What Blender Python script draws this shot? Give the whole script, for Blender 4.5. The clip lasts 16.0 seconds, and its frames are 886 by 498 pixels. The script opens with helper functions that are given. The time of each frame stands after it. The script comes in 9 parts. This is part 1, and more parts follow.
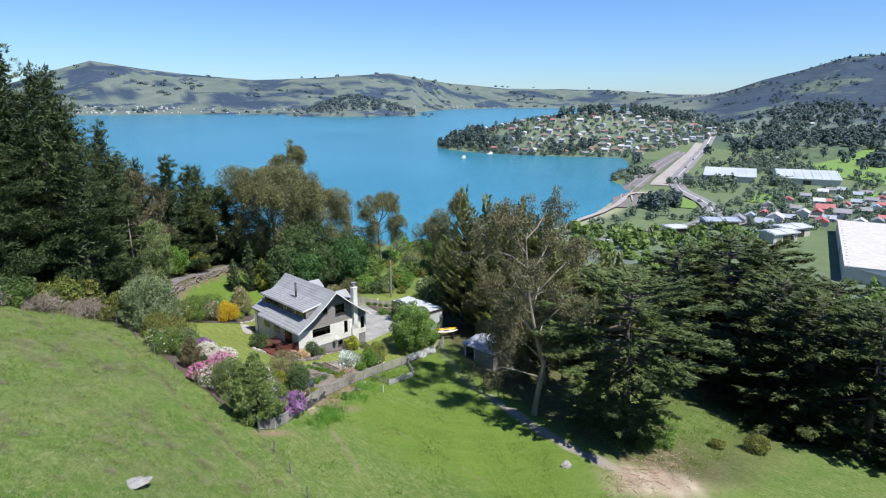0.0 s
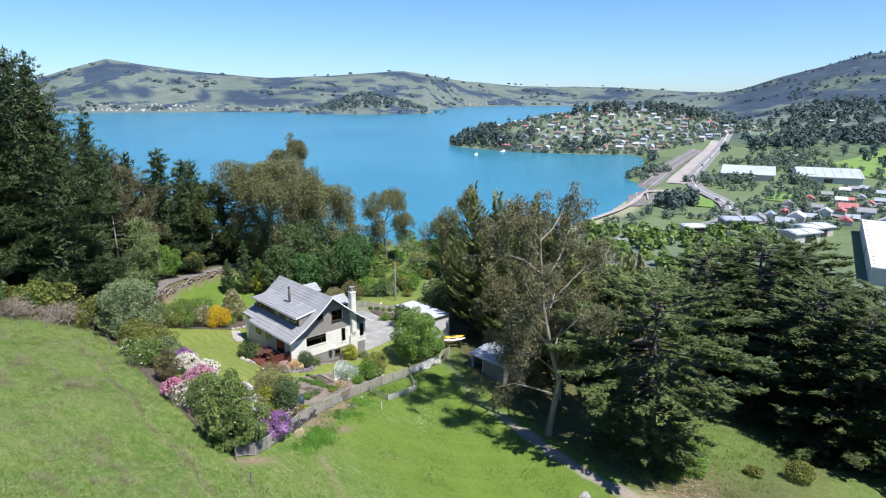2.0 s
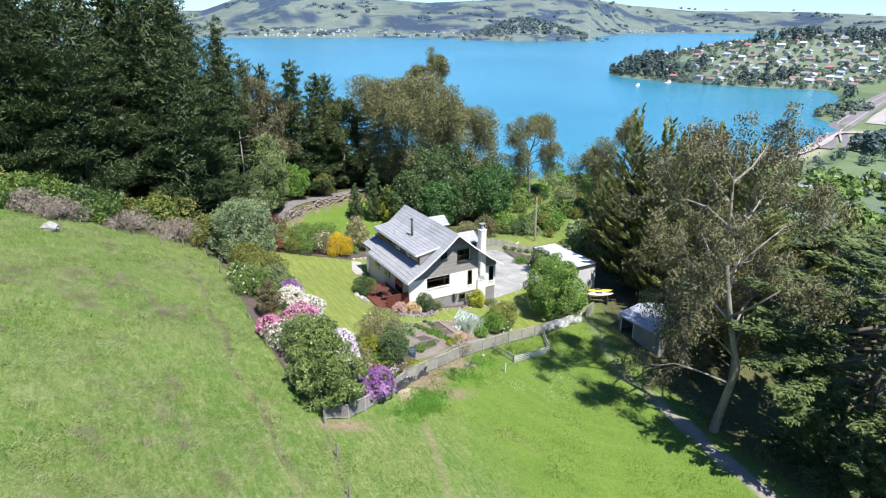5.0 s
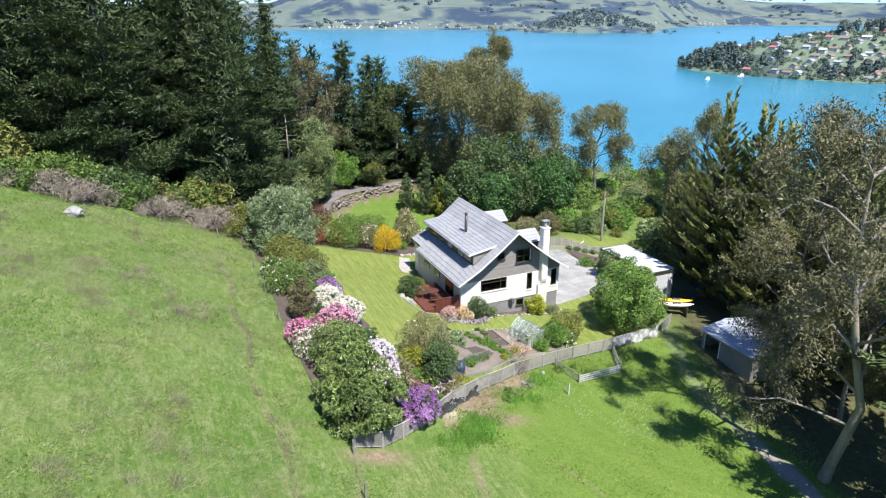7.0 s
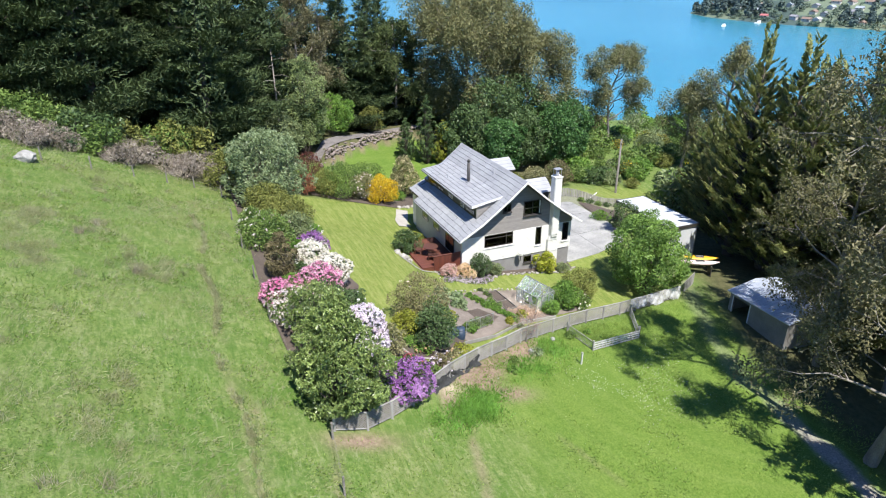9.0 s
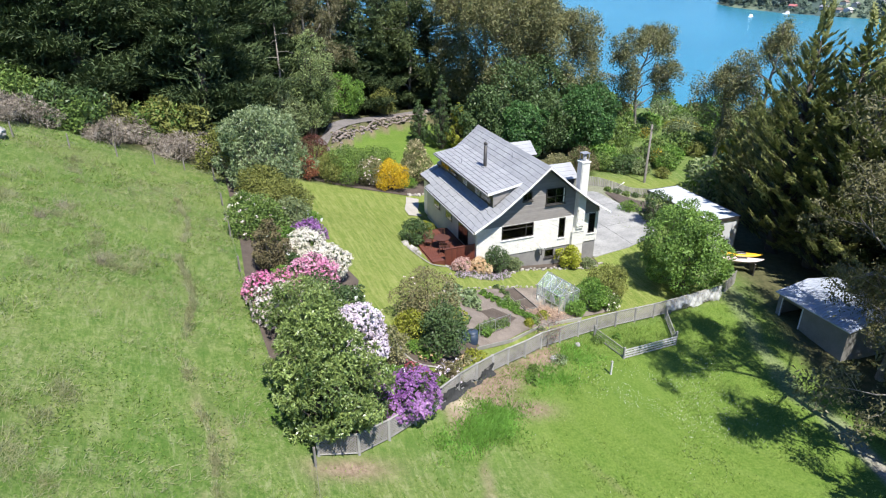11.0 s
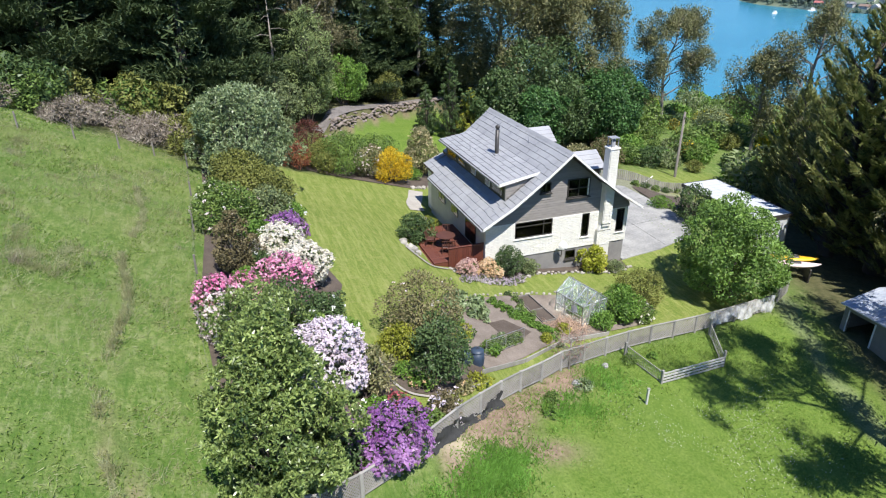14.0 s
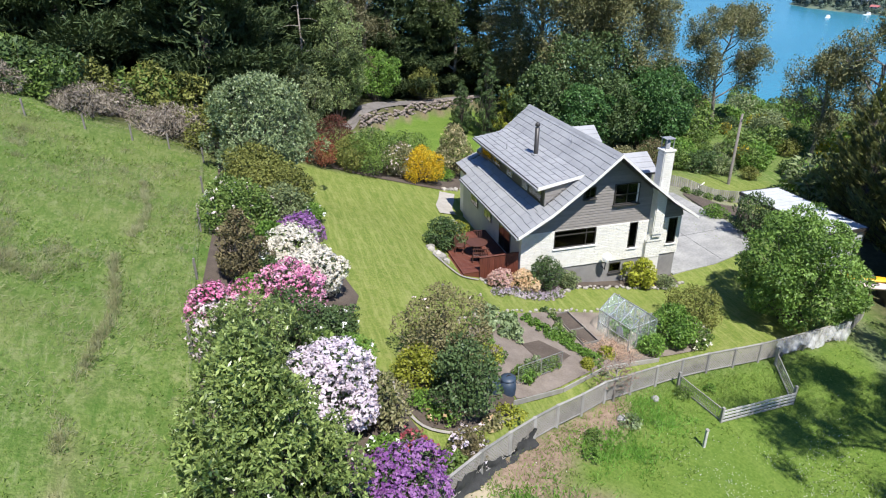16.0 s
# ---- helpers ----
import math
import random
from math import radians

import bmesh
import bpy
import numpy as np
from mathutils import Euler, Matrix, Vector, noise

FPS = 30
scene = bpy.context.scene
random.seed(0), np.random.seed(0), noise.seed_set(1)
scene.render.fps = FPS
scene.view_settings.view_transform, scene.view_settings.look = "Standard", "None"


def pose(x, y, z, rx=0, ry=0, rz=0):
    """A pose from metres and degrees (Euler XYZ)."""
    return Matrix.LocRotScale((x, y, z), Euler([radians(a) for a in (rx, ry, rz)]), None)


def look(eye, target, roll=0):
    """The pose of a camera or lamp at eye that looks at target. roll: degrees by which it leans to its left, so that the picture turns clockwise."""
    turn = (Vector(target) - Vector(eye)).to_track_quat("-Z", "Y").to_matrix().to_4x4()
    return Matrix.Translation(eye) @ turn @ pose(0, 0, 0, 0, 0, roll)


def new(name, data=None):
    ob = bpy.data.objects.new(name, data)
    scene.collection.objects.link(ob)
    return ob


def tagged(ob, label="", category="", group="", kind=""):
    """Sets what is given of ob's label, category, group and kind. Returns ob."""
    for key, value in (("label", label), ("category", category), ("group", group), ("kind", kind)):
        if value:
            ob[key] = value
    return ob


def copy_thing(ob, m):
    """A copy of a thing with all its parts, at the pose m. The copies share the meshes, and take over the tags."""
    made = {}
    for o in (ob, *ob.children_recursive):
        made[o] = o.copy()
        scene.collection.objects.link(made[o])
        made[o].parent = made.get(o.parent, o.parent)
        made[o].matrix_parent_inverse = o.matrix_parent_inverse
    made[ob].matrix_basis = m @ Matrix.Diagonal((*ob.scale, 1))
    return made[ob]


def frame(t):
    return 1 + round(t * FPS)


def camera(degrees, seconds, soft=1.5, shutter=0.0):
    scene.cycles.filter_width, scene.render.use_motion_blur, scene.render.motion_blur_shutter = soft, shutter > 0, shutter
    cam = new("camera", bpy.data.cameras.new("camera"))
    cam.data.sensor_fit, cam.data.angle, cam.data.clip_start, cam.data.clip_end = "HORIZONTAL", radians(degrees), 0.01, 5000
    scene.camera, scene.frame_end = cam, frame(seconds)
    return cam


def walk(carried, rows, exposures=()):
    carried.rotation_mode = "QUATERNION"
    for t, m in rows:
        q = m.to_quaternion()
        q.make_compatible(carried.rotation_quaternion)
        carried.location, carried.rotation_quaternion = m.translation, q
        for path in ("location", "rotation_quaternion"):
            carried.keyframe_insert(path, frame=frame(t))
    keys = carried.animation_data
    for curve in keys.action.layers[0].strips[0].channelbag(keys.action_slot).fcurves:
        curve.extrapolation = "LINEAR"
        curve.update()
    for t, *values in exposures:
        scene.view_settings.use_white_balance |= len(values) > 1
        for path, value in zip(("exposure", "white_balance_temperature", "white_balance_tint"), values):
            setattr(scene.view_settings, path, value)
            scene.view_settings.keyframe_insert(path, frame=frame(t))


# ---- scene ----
PATH = [
    (0, (-40.540, -60.975, 28.815), (-33.828, -53.947, 26.458), 0.04),
    (0.5, (-39.440, -60.092, 28.617), (-32.718, -53.029, 26.397), 0.04),
    (1, (-38.246, -59.100, 28.375), (-31.535, -52.013, 26.202), 0.03),
    (1.5, (-36.977, -58.022, 28.085), (-30.318, -50.905, 25.850), 0.00),
    (2, (-35.614, -56.841, 27.701), (-29.051, -49.685, 25.313), -0.00),
    (2.5, (-34.390, -55.668, 27.258), (-27.980, -48.441, 24.673), 0.03),
    (3, (-33.106, -54.453, 26.901), (-26.984, -47.060, 24.098), 0.05),
    (3.5, (-31.925, -53.088, 26.486), (-26.164, -45.485, 23.487), 0.06),
    (4, (-30.694, -51.589, 25.987), (-25.245, -43.841, 22.780), 0.05),
    (4.5, (-29.648, -50.214, 25.526), (-24.549, -42.302, 22.149), 0.05),
    (5, (-28.562, -48.710, 25.054), (-24.016, -40.482, 21.643), 0.04),
    (5.2, (-28.218, -48.106, 24.883), (-23.907, -39.753, 21.469), 0.06),
    (7.3, (-25.280, -42.315, 22.874), (-21.551, -33.743, 19.322), -0.06),
    (7.5, (-25.048, -41.846, 22.675), (-21.333, -33.312, 19.016), -0.04),
    (8, (-24.426, -40.692, 22.124), (-20.776, -32.267, 18.162), 0.05),
    (8.5, (-23.860, -39.720, 21.663), (-20.257, -31.344, 17.557), 0.04),
    (9, (-23.208, -38.698, 21.183), (-19.655, -30.344, 16.987), -0.06),
    (11.5, (-20.737, -33.931, 18.645), (-17.513, -25.505, 14.331), -0.01),
    (12, (-20.265, -33.078, 18.182), (-17.078, -24.640, 13.864), -0.05),
    (12.5, (-19.869, -32.277, 17.763), (-16.691, -23.837, 13.445), -0.06),
    (13, (-19.366, -31.490, 17.336), (-16.229, -23.034, 13.015), -0.10),
    (13.5, (-18.951, -30.764, 16.936), (-15.857, -22.292, 12.618), -0.16),
    (14, (-18.552, -29.949, 16.547), (-15.499, -21.464, 12.224), -0.12),
    (14.5, (-18.161, -29.218, 16.268), (-15.280, -20.674, 11.945), -0.07),
    (15, (-17.834, -28.414, 15.980), (-15.231, -19.777, 11.664), -0.00),
    (15.5, (-17.569, -27.699, 15.687), (-15.029, -19.038, 11.380), 0.02),
    (16, (-17.288, -26.973, 15.371), (-14.743, -18.308, 11.075), 0.03),
]
cam = camera(70.0, 16.0, 1.1)
walk(cam, [(t, look(e, g, roll)) for t, e, g, roll in PATH], [(0, 0.45), (3, 0.75), (5, 0.9), (9, 0.87), (16, 0.64)])

# ---- world, sun ----
SUN_EL, SUN_AZ = radians(60), radians(175)  # azimuth clockwise from +y
world = bpy.data.worlds.new("world")
scene.world = world
world.use_nodes = True
wn = world.node_tree.nodes
sky = wn.new("ShaderNodeTexSky")
sky.sky_type, sky.sun_disc, sky.sun_elevation, sky.sun_rotation = "NISHITA", False, SUN_EL, SUN_AZ
sky.air_density, sky.dust_density, sky.ozone_density, sky.altitude = 1.0, 0.1, 3.0, 60
tint = wn.new("ShaderNodeMix")
tint.data_type, tint.blend_type = "RGBA", "MULTIPLY"
tint.inputs[0].default_value, tint.inputs[7].default_value = 1.0, (0.70, 0.99, 1.46, 1)
world.node_tree.links.new(sky.outputs[0], tint.inputs[6])
world.node_tree.links.new(tint.outputs[2], wn["Background"].inputs[0])
wn["Background"].inputs[1].default_value = 0.077
sun = new("sun", bpy.data.lights.new("sun", "SUN"))
sun.data.energy, sun.data.angle, sun.data.color = 5.0, radians(0.53), (1.0, 0.96, 0.9)
sun_from = Vector((math.sin(SUN_AZ) * math.cos(SUN_EL), math.cos(SUN_AZ) * math.cos(SUN_EL), math.sin(SUN_EL)))
sun.matrix_world = look(sun_from * 100, (0, 0, 0))


# ---- materials ----
def nodes_of(name):
    m = bpy.data.materials.new(name)
    m.use_nodes = True
    t = m.node_tree
    return m, t, t.nodes, t.links, t.nodes["Principled BSDF"]


def add_noise(t, scale, detail=4.0, rough=0.55, coords=None, stretch=None):
    n = t.nodes.new("ShaderNodeTexNoise")
    n.inputs["Scale"].default_value, n.inputs["Detail"].default_value, n.inputs["Roughness"].default_value = scale, detail, rough
    if coords is None:
        coords = t.nodes.new("ShaderNodeTexCoord").outputs["Object"]
    if stretch:
        mp = t.nodes.new("ShaderNodeMapping")
        mp.inputs["Scale"].default_value = stretch
        t.links.new(coords, mp.inputs["Vector"])
        coords = mp.outputs[0]
    t.links.new(coords, n.inputs["Vector"])
    return n.outputs["Fac"]


def ramp(t, fac, stops):
    r = t.nodes.new("ShaderNodeValToRGB")
    e = r.color_ramp.elements
    while len(e) < len(stops):
        e.new(0.5)
    for el, (p, c) in zip(e, stops):
        el.position, el.color = p, (*c, 1)
    t.links.new(fac, r.inputs[0])
    return r.outputs[0]


def blend(t, fac, a, b, how="MIX"):
    m = t.nodes.new("ShaderNodeMix")
    m.data_type, m.blend_type = "RGBA", how
    for sock, v in ((m.inputs[0], fac), (m.inputs[6], a), (m.inputs[7], b)):
        if isinstance(v, (int, float)):
            sock.default_value = v
        elif isinstance(v, tuple):
            sock.default_value = (*v, 1)
        else:
            t.links.new(v, sock)
    return m.outputs[2]


def bump(t, fac, strength, distance):
    b = t.nodes.new("ShaderNodeBump")
    b.inputs["Strength"].default_value, b.inputs["Distance"].default_value = strength, distance
    t.links.new(fac, b.inputs["Height"])
    t.links.new(b.outputs[0], t.nodes["Principled BSDF"].inputs["Normal"])


def plain(name, dark, light, rough=0.7, scale=3.0, fine=30.0, metal=0.0, relief=0.3, depth=0.01, piece=0.0, stretch=None):
    """A surface with broad stains, fine grain and relief; piece: how far single pieces differ."""
    m, t, n, l, p = nodes_of(name)
    broad, grain = add_noise(t, scale, 5, 0.6, None, stretch), add_noise(t, fine, 3)
    c = ramp(t, broad, [(0.3, dark), (0.7, light)])
    c = blend(t, 0.35, c, ramp(t, grain, [(0.3, tuple(v * 0.75 for v in dark)), (0.7, light)]))
    if piece:
        info = n.new("ShaderNodeObjectInfo")
        c = blend(t, piece, c, ramp(t, info.outputs["Random"], [(0.0, tuple(v * 0.7 for v in dark)), (1.0, tuple(min(1, v * 1.15) for v in light))]))
    l.new(c, p.inputs["Base Color"])
    p.inputs["Roughness"].default_value, p.inputs["Metallic"].default_value = rough, metal
    if relief:
        bump(t, grain, relief, depth)
    return m


def leafy(name, dark, mid, light, rough=0.55, through_light=0.25):
    """Foliage whose leaves differ one from another and let some light through."""
    dark, mid, light = (tuple(min(0.9, v * 1.6) for v in c) if max(light) < 0.4 else c for c in (dark, mid, light))
    dark = tuple(v * 0.72 for v in dark) if max(light) < 0.6 else dark
    m, t, n, l, p = nodes_of(name)
    geo = n.new("ShaderNodeNewGeometry")
    c = ramp(t, geo.outputs["Random Per Island"], [(0.0, dark), (0.5, mid), (1.0, light)])
    patch = add_noise(t, 0.9, 3)
    c = blend(t, 0.45, c, ramp(t, patch, [(0.35, dark), (0.65, light)]))
    l.new(c, p.inputs["Base Color"])
    p.inputs["Roughness"].default_value = rough
    p.inputs["Specular IOR Level"].default_value = 0.22
    tr = n.new("ShaderNodeBsdfTranslucent")
    l.new(c, tr.inputs[0])
    mix = n.new("ShaderNodeMixShader")
    mix.inputs[0].default_value = through_light
    l.new(p.outputs[0], mix.inputs[1]), l.new(tr.outputs[0], mix.inputs[2])
    l.new(mix.outputs[0], n["Material Output"].inputs[0])
    return m


def ground_material():
    m, t, n, l, p = nodes_of("grassland")
    pos = n.new("ShaderNodeNewGeometry").outputs["Position"]
    zone = n.new("ShaderNodeVertexColor")
    zone.layer_name = "zone"
    sep = n.new("ShaderNodeSeparateColor")
    l.new(zone.outputs[0], sep.inputs[0])
    fine, mid, broad = add_noise(t, 2.6, 6, 0.7, pos), add_noise(t, 0.35, 5, 0.6, pos), add_noise(t, 0.05, 4, 0.6, pos)
    grain = add_noise(t, 9.0, 4, 0.7, pos)
    pasture = ramp(t, mid, [(0.3, (0.050, 0.108, 0.015)), (0.5, (0.096, 0.165, 0.029)), (0.7, (0.152, 0.206, 0.052))])
    pasture = blend(t, 0.5, pasture, ramp(t, fine, [(0.34, (0.040, 0.094, 0.012)), (0.66, (0.165, 0.232, 0.056))]))
    pasture = blend(t, 0.45, pasture, ramp(t, add_noise(t, 7.0, 6, 0.8, pos), [(0.38, (0.034, 0.078, 0.012)), (0.62, (0.225, 0.275, 0.09))]))
    pasture = blend(t, ramp(t, add_noise(t, 0.16, 4, 0.6, pos), [(0.45, (0, 0, 0)), (0.62, (0.4, 0.4, 0.4))]), pasture, (0.17, 0.195, 0.065))
    pasture = blend(t, ramp(t, add_noise(t, 0.23, 5, 0.65, pos), [(0.36, (0.5, 0.5, 0.5)), (0.5, (0, 0, 0))]), pasture, (0.062, 0.135, 0.018))
    straw = ramp(t, add_noise(t, 1.3, 10, 0.86, pos), [(0.5, (0, 0, 0)), (0.68, (0.6, 0.6, 0.6))])
    pasture = blend(t, straw, pasture, (0.27, 0.265, 0.14))
    # long combed strands of paler grass
    comb = n.new("ShaderNodeTexNoise")
    comb.inputs["Scale"].default_value, comb.inputs["Detail"].default_value, comb.inputs["Roughness"].default_value, comb.inputs["Distortion"].default_value = 1.6, 8, 0.75, 0.7
    lay = n.new("ShaderNodeMapping")
    lay.inputs["Rotation"].default_value, lay.inputs["Scale"].default_value = (0, 0, 0.5), (2.6, 0.55, 1)
    l.new(pos, lay.inputs["Vector"]), l.new(lay.outputs[0], comb.inputs["Vector"])
    pasture = blend(t, ramp(t, comb.outputs["Fac"], [(0.54, (0, 0, 0)), (0.7, (0.5, 0.5, 0.5))]), pasture, (0.30, 0.31, 0.17))
    pasture = blend(t, ramp(t, comb.outputs["Fac"], [(0.36, (0.6, 0.6, 0.6)), (0.5, (0, 0, 0))]), pasture, (0.045, 0.108, 0.015))
    mown = n.new("ShaderNodeVertexColor")
    mown.layer_name = "mown"
    sm = n.new("ShaderNodeSeparateColor")
    l.new(mown.outputs[0], sm.inputs[0])
    close = ramp(t, mid, [(0.3, (0.07, 0.14, 0.016)), (0.7, (0.14, 0.208, 0.034))])
    close = blend(t, 0.45, close, ramp(t, fine, [(0.34, (0.05, 0.112, 0.012)), (0.66, (0.16, 0.225, 0.045))]))
    close = blend(t, 0.42, close, ramp(t, grain, [(0.37, (0.048, 0.105, 0.011)), (0.63, (0.185, 0.25, 0.058))]))
    arcs = n.new("ShaderNodeTexWave")
    arcs.wave_type, arcs.rings_direction = "RINGS", "Z"
    arcs.inputs["Scale"].default_value, arcs.inputs["Distortion"].default_value, arcs.inputs["Detail"].default_value = 0.16, 2.5, 3
    centre = n.new("ShaderNodeMapping")
    centre.inputs["Location"].default_value = (-6.0, 13.0, 0)
    l.new(pos, centre.inputs["Vector"]), l.new(centre.outputs[0], arcs.inputs["Vector"])
    close = blend(t, ramp(t, arcs.outputs["Fac"], [(0.75, (0, 0, 0)), (1.0, (0.12, 0.12, 0.12))]), close, (0.19, 0.24, 0.07))
    pasture = blend(t, sm.outputs[0], pasture, close)
    stripes = n.new("ShaderNodeTexWave")
    stripes.inputs["Scale"].default_value, stripes.inputs["Distortion"].default_value, stripes.inputs["Detail"].default_value = 0.3, 0.8, 2
    l.new(pos, stripes.inputs["Vector"])
    lawn = ramp(t, mid, [(0.3, (0.125, 0.172, 0.03)), (0.7, (0.19, 0.225, 0.05))])
    lawn = blend(t, 0.3, lawn, ramp(t, stripes.outputs["Fac"], [(0.35, (0.11, 0.172, 0.026)), (0.65, (0.195, 0.25, 0.06))]))
    lawn = blend(t, 0.5, lawn, ramp(t, grain, [(0.34, (0.07, 0.125, 0.015)), (0.66, (0.25, 0.285, 0.08))]))
    lawn = blend(t, ramp(t, fine, [(0.48, (0, 0, 0)), (0.7, (0.5, 0.5, 0.5))]), lawn, (0.29, 0.28, 0.11))
    mow = add_noise(t, 1.0, 6, 0.7, pos, (5.5, 0.5, 1.0))
    lawn = blend(t, ramp(t, mow, [(0.5, (0, 0, 0)), (0.68, (0.6, 0.6, 0.6))]), lawn, (0.30, 0.315, 0.11))
    lawn = blend(t, ramp(t, mow, [(0.34, (0.55, 0.55, 0.55)), (0.47, (0, 0, 0))]), lawn, (0.085, 0.142, 0.02))
    gravel = ramp(t, grain, [(0.3, (0.16, 0.145, 0.125)), (0.7, (0.36, 0.33, 0.29))])
    earth = ramp(t, add_noise(t, 4.0, 8, 0.75, pos), [(0.3, (0.13, 0.085, 0.06)), (0.7, (0.36, 0.27, 0.20))])
    # far hills: blue distance haze is mixed into the grass and bush colours
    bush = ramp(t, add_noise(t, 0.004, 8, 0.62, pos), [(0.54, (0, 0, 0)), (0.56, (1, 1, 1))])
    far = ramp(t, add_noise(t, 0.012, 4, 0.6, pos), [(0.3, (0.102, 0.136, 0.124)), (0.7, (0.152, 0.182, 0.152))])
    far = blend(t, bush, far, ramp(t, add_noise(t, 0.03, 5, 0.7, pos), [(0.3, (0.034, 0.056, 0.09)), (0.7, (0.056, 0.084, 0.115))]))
    c = blend(t, sep.outputs[0], pasture, lawn)
    c = blend(t, sep.outputs[1], c, gravel)
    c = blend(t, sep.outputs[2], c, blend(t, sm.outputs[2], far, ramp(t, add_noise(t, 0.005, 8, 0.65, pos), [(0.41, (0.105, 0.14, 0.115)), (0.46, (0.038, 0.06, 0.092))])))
    earthy = n.new("ShaderNodeVertexColor")
    earthy.layer_name = "soil"
    se = n.new("ShaderNodeSeparateColor")
    l.new(earthy.outputs[0], se.inputs[0])
    c = blend(t, se.outputs[0], c, earth)
    c = blend(t, se.outputs[1], c, (0.52, 0.46, 0.34))
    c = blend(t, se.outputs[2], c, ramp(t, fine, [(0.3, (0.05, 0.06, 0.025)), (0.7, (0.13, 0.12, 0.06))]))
    c = blend(t, sm.outputs[1], c, (0.40, 0.345, 0.24))
    l.new(c, p.inputs["Base Color"])
    p.inputs["Roughness"].default_value, p.inputs["Specular IOR Level"].default_value = 0.9, 0.15
    bump(t, grain, 0.6, 0.14)
    # gullies and spurs on the distant hills
    relief = n.new("ShaderNodeBump")
    relief.inputs["Distance"].default_value = 70.0
    l.new(add_noise(t, 0.0035, 6, 0.55, pos), relief.inputs["Height"])
    amount = n.new("ShaderNodeMath")
    amount.operation = "MULTIPLY"
    amount.inputs[1].default_value = 0.8
    l.new(sep.outputs[2], amount.inputs[0])
    l.new(amount.outputs[0], relief.inputs["Strength"])
    l.new(relief.outputs[0], n["Bump"].inputs["Normal"])
    return m


def water_material():
    m, t, n, l, p = nodes_of("harbour_water")
    pos = n.new("ShaderNodeNewGeometry").outputs["Position"]
    c = ramp(t, add_noise(t, 0.004, 4, 0.55, pos), [(0.3, (0.026, 0.168, 0.235)), (0.7, (0.042, 0.212, 0.286))])
    l.new(c, p.inputs["Base Color"])
    p.inputs["Roughness"].default_value, p.inputs["IOR"].default_value = 0.22, 1.33
    bump(t, add_noise(t, 0.35, 5, 0.65, pos), 0.35, 0.5)
    return m


def glass_material(name, tint):
    m, t, n, l, p = nodes_of(name)
    p.inputs["Base Color"].default_value = (*tint, 1)
    p.inputs["Roughness"].default_value, p.inputs["Transmission Weight"].default_value, p.inputs["IOR"].default_value = 0.03, 1.0, 1.45
    return m


GROUND, WATER = ground_material(), water_material()
ROOF = plain("long_run_roof", (0.25, 0.256, 0.27), (0.37, 0.376, 0.39), 0.5, 0.8, 25, 0.0, 0.15, 0.005)
ROOF_RIB = plain("roof_batten", (0.20, 0.205, 0.22), (0.33, 0.34, 0.36), 0.5, 2, 30)
WHITE_PAINT = plain("white_paint", (0.70, 0.69, 0.65), (0.82, 0.81, 0.77), 0.5, 2, 40, 0, 0.1)
WHITE_BRICK = plain("white_brick", (0.66, 0.645, 0.585), (0.80, 0.785, 0.725), 0.75, 3, 40, 0, 0.3, 0.006, 0)
# white paint darkened, so the side wall's shade sits in its colour
SHADED_SIDE_PAINT = plain("shaded_side_paint", (0.42, 0.41, 0.385), (0.55, 0.54, 0.51), 0.7, 1.5, 30, 0, 0.2)
MORTAR = plain("mortar", (0.62, 0.60, 0.55), (0.74, 0.72, 0.67), 0.9, 3, 40)
TAUPE = plain("weatherboard", (0.19, 0.174, 0.16), (0.28, 0.26, 0.24), 0.65, 2, 30, 0, 0.3, 0.006, 0.2, (1, 1, 6))
PLINTH = plain("plinth_plaster", (0.17, 0.165, 0.16), (0.27, 0.26, 0.25), 0.85, 1.5, 30)
DARK_FRAME = plain("dark_frame", (0.03, 0.028, 0.026), (0.055, 0.05, 0.047), 0.4, 4, 40)
GLASS = glass_material("window_glass", (0.32, 0.36, 0.38))
CLEAR = glass_material("clear_glass", (0.9, 0.95, 0.94))
CLEAR.node_tree.nodes["Principled BSDF"].inputs["Transmission Weight"].default_value = 0.95
CLEAR.node_tree.nodes["Principled BSDF"].inputs["Base Color"].default_value = (0.85, 0.92, 0.95, 1)
INSIDE = plain("dim_room", (0.10, 0.085, 0.07), (0.2, 0.17, 0.14), 0.9, 2, 20)
DECK_RED = plain("red_stained_timber", (0.085, 0.024, 0.015), (0.15, 0.045, 0.027), 0.55, 2, 35, 0, 0.3, 0.004, 0.3, (1, 6, 1))
CONCRETE = plain("concrete", (0.17, 0.172, 0.17), (0.40, 0.395, 0.375), 0.85, 0.55, 9)
GREY_TIMBER = plain("weathered_timber", (0.17, 0.165, 0.152), (0.38, 0.365, 0.335), 0.85, 2, 30, 0, 0.4, 0.006, 0.35)
BARK = plain("bark", (0.05, 0.042, 0.034), (0.12, 0.10, 0.082), 0.9, 2, 18, 0, 0.7, 0.03)
GUM_BARK = plain("gum_bark", (0.11, 0.096, 0.08), (0.33, 0.295, 0.255), 0.8, 1.6, 14, 0, 0.4, 0.02, 0, (1, 1, 0.3))
PINE_LEAF = leafy("pine_needles", (0.012, 0.024, 0.010), (0.030, 0.050, 0.019), (0.066, 0.090, 0.034), 0.6, 0.08)
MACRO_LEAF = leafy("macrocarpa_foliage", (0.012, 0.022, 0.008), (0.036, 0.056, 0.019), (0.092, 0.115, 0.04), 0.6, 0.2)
# lighter copy of the macrocarpa foliage, with sunlight put into its colour
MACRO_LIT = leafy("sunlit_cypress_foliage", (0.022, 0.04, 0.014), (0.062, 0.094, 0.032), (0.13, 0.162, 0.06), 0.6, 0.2)
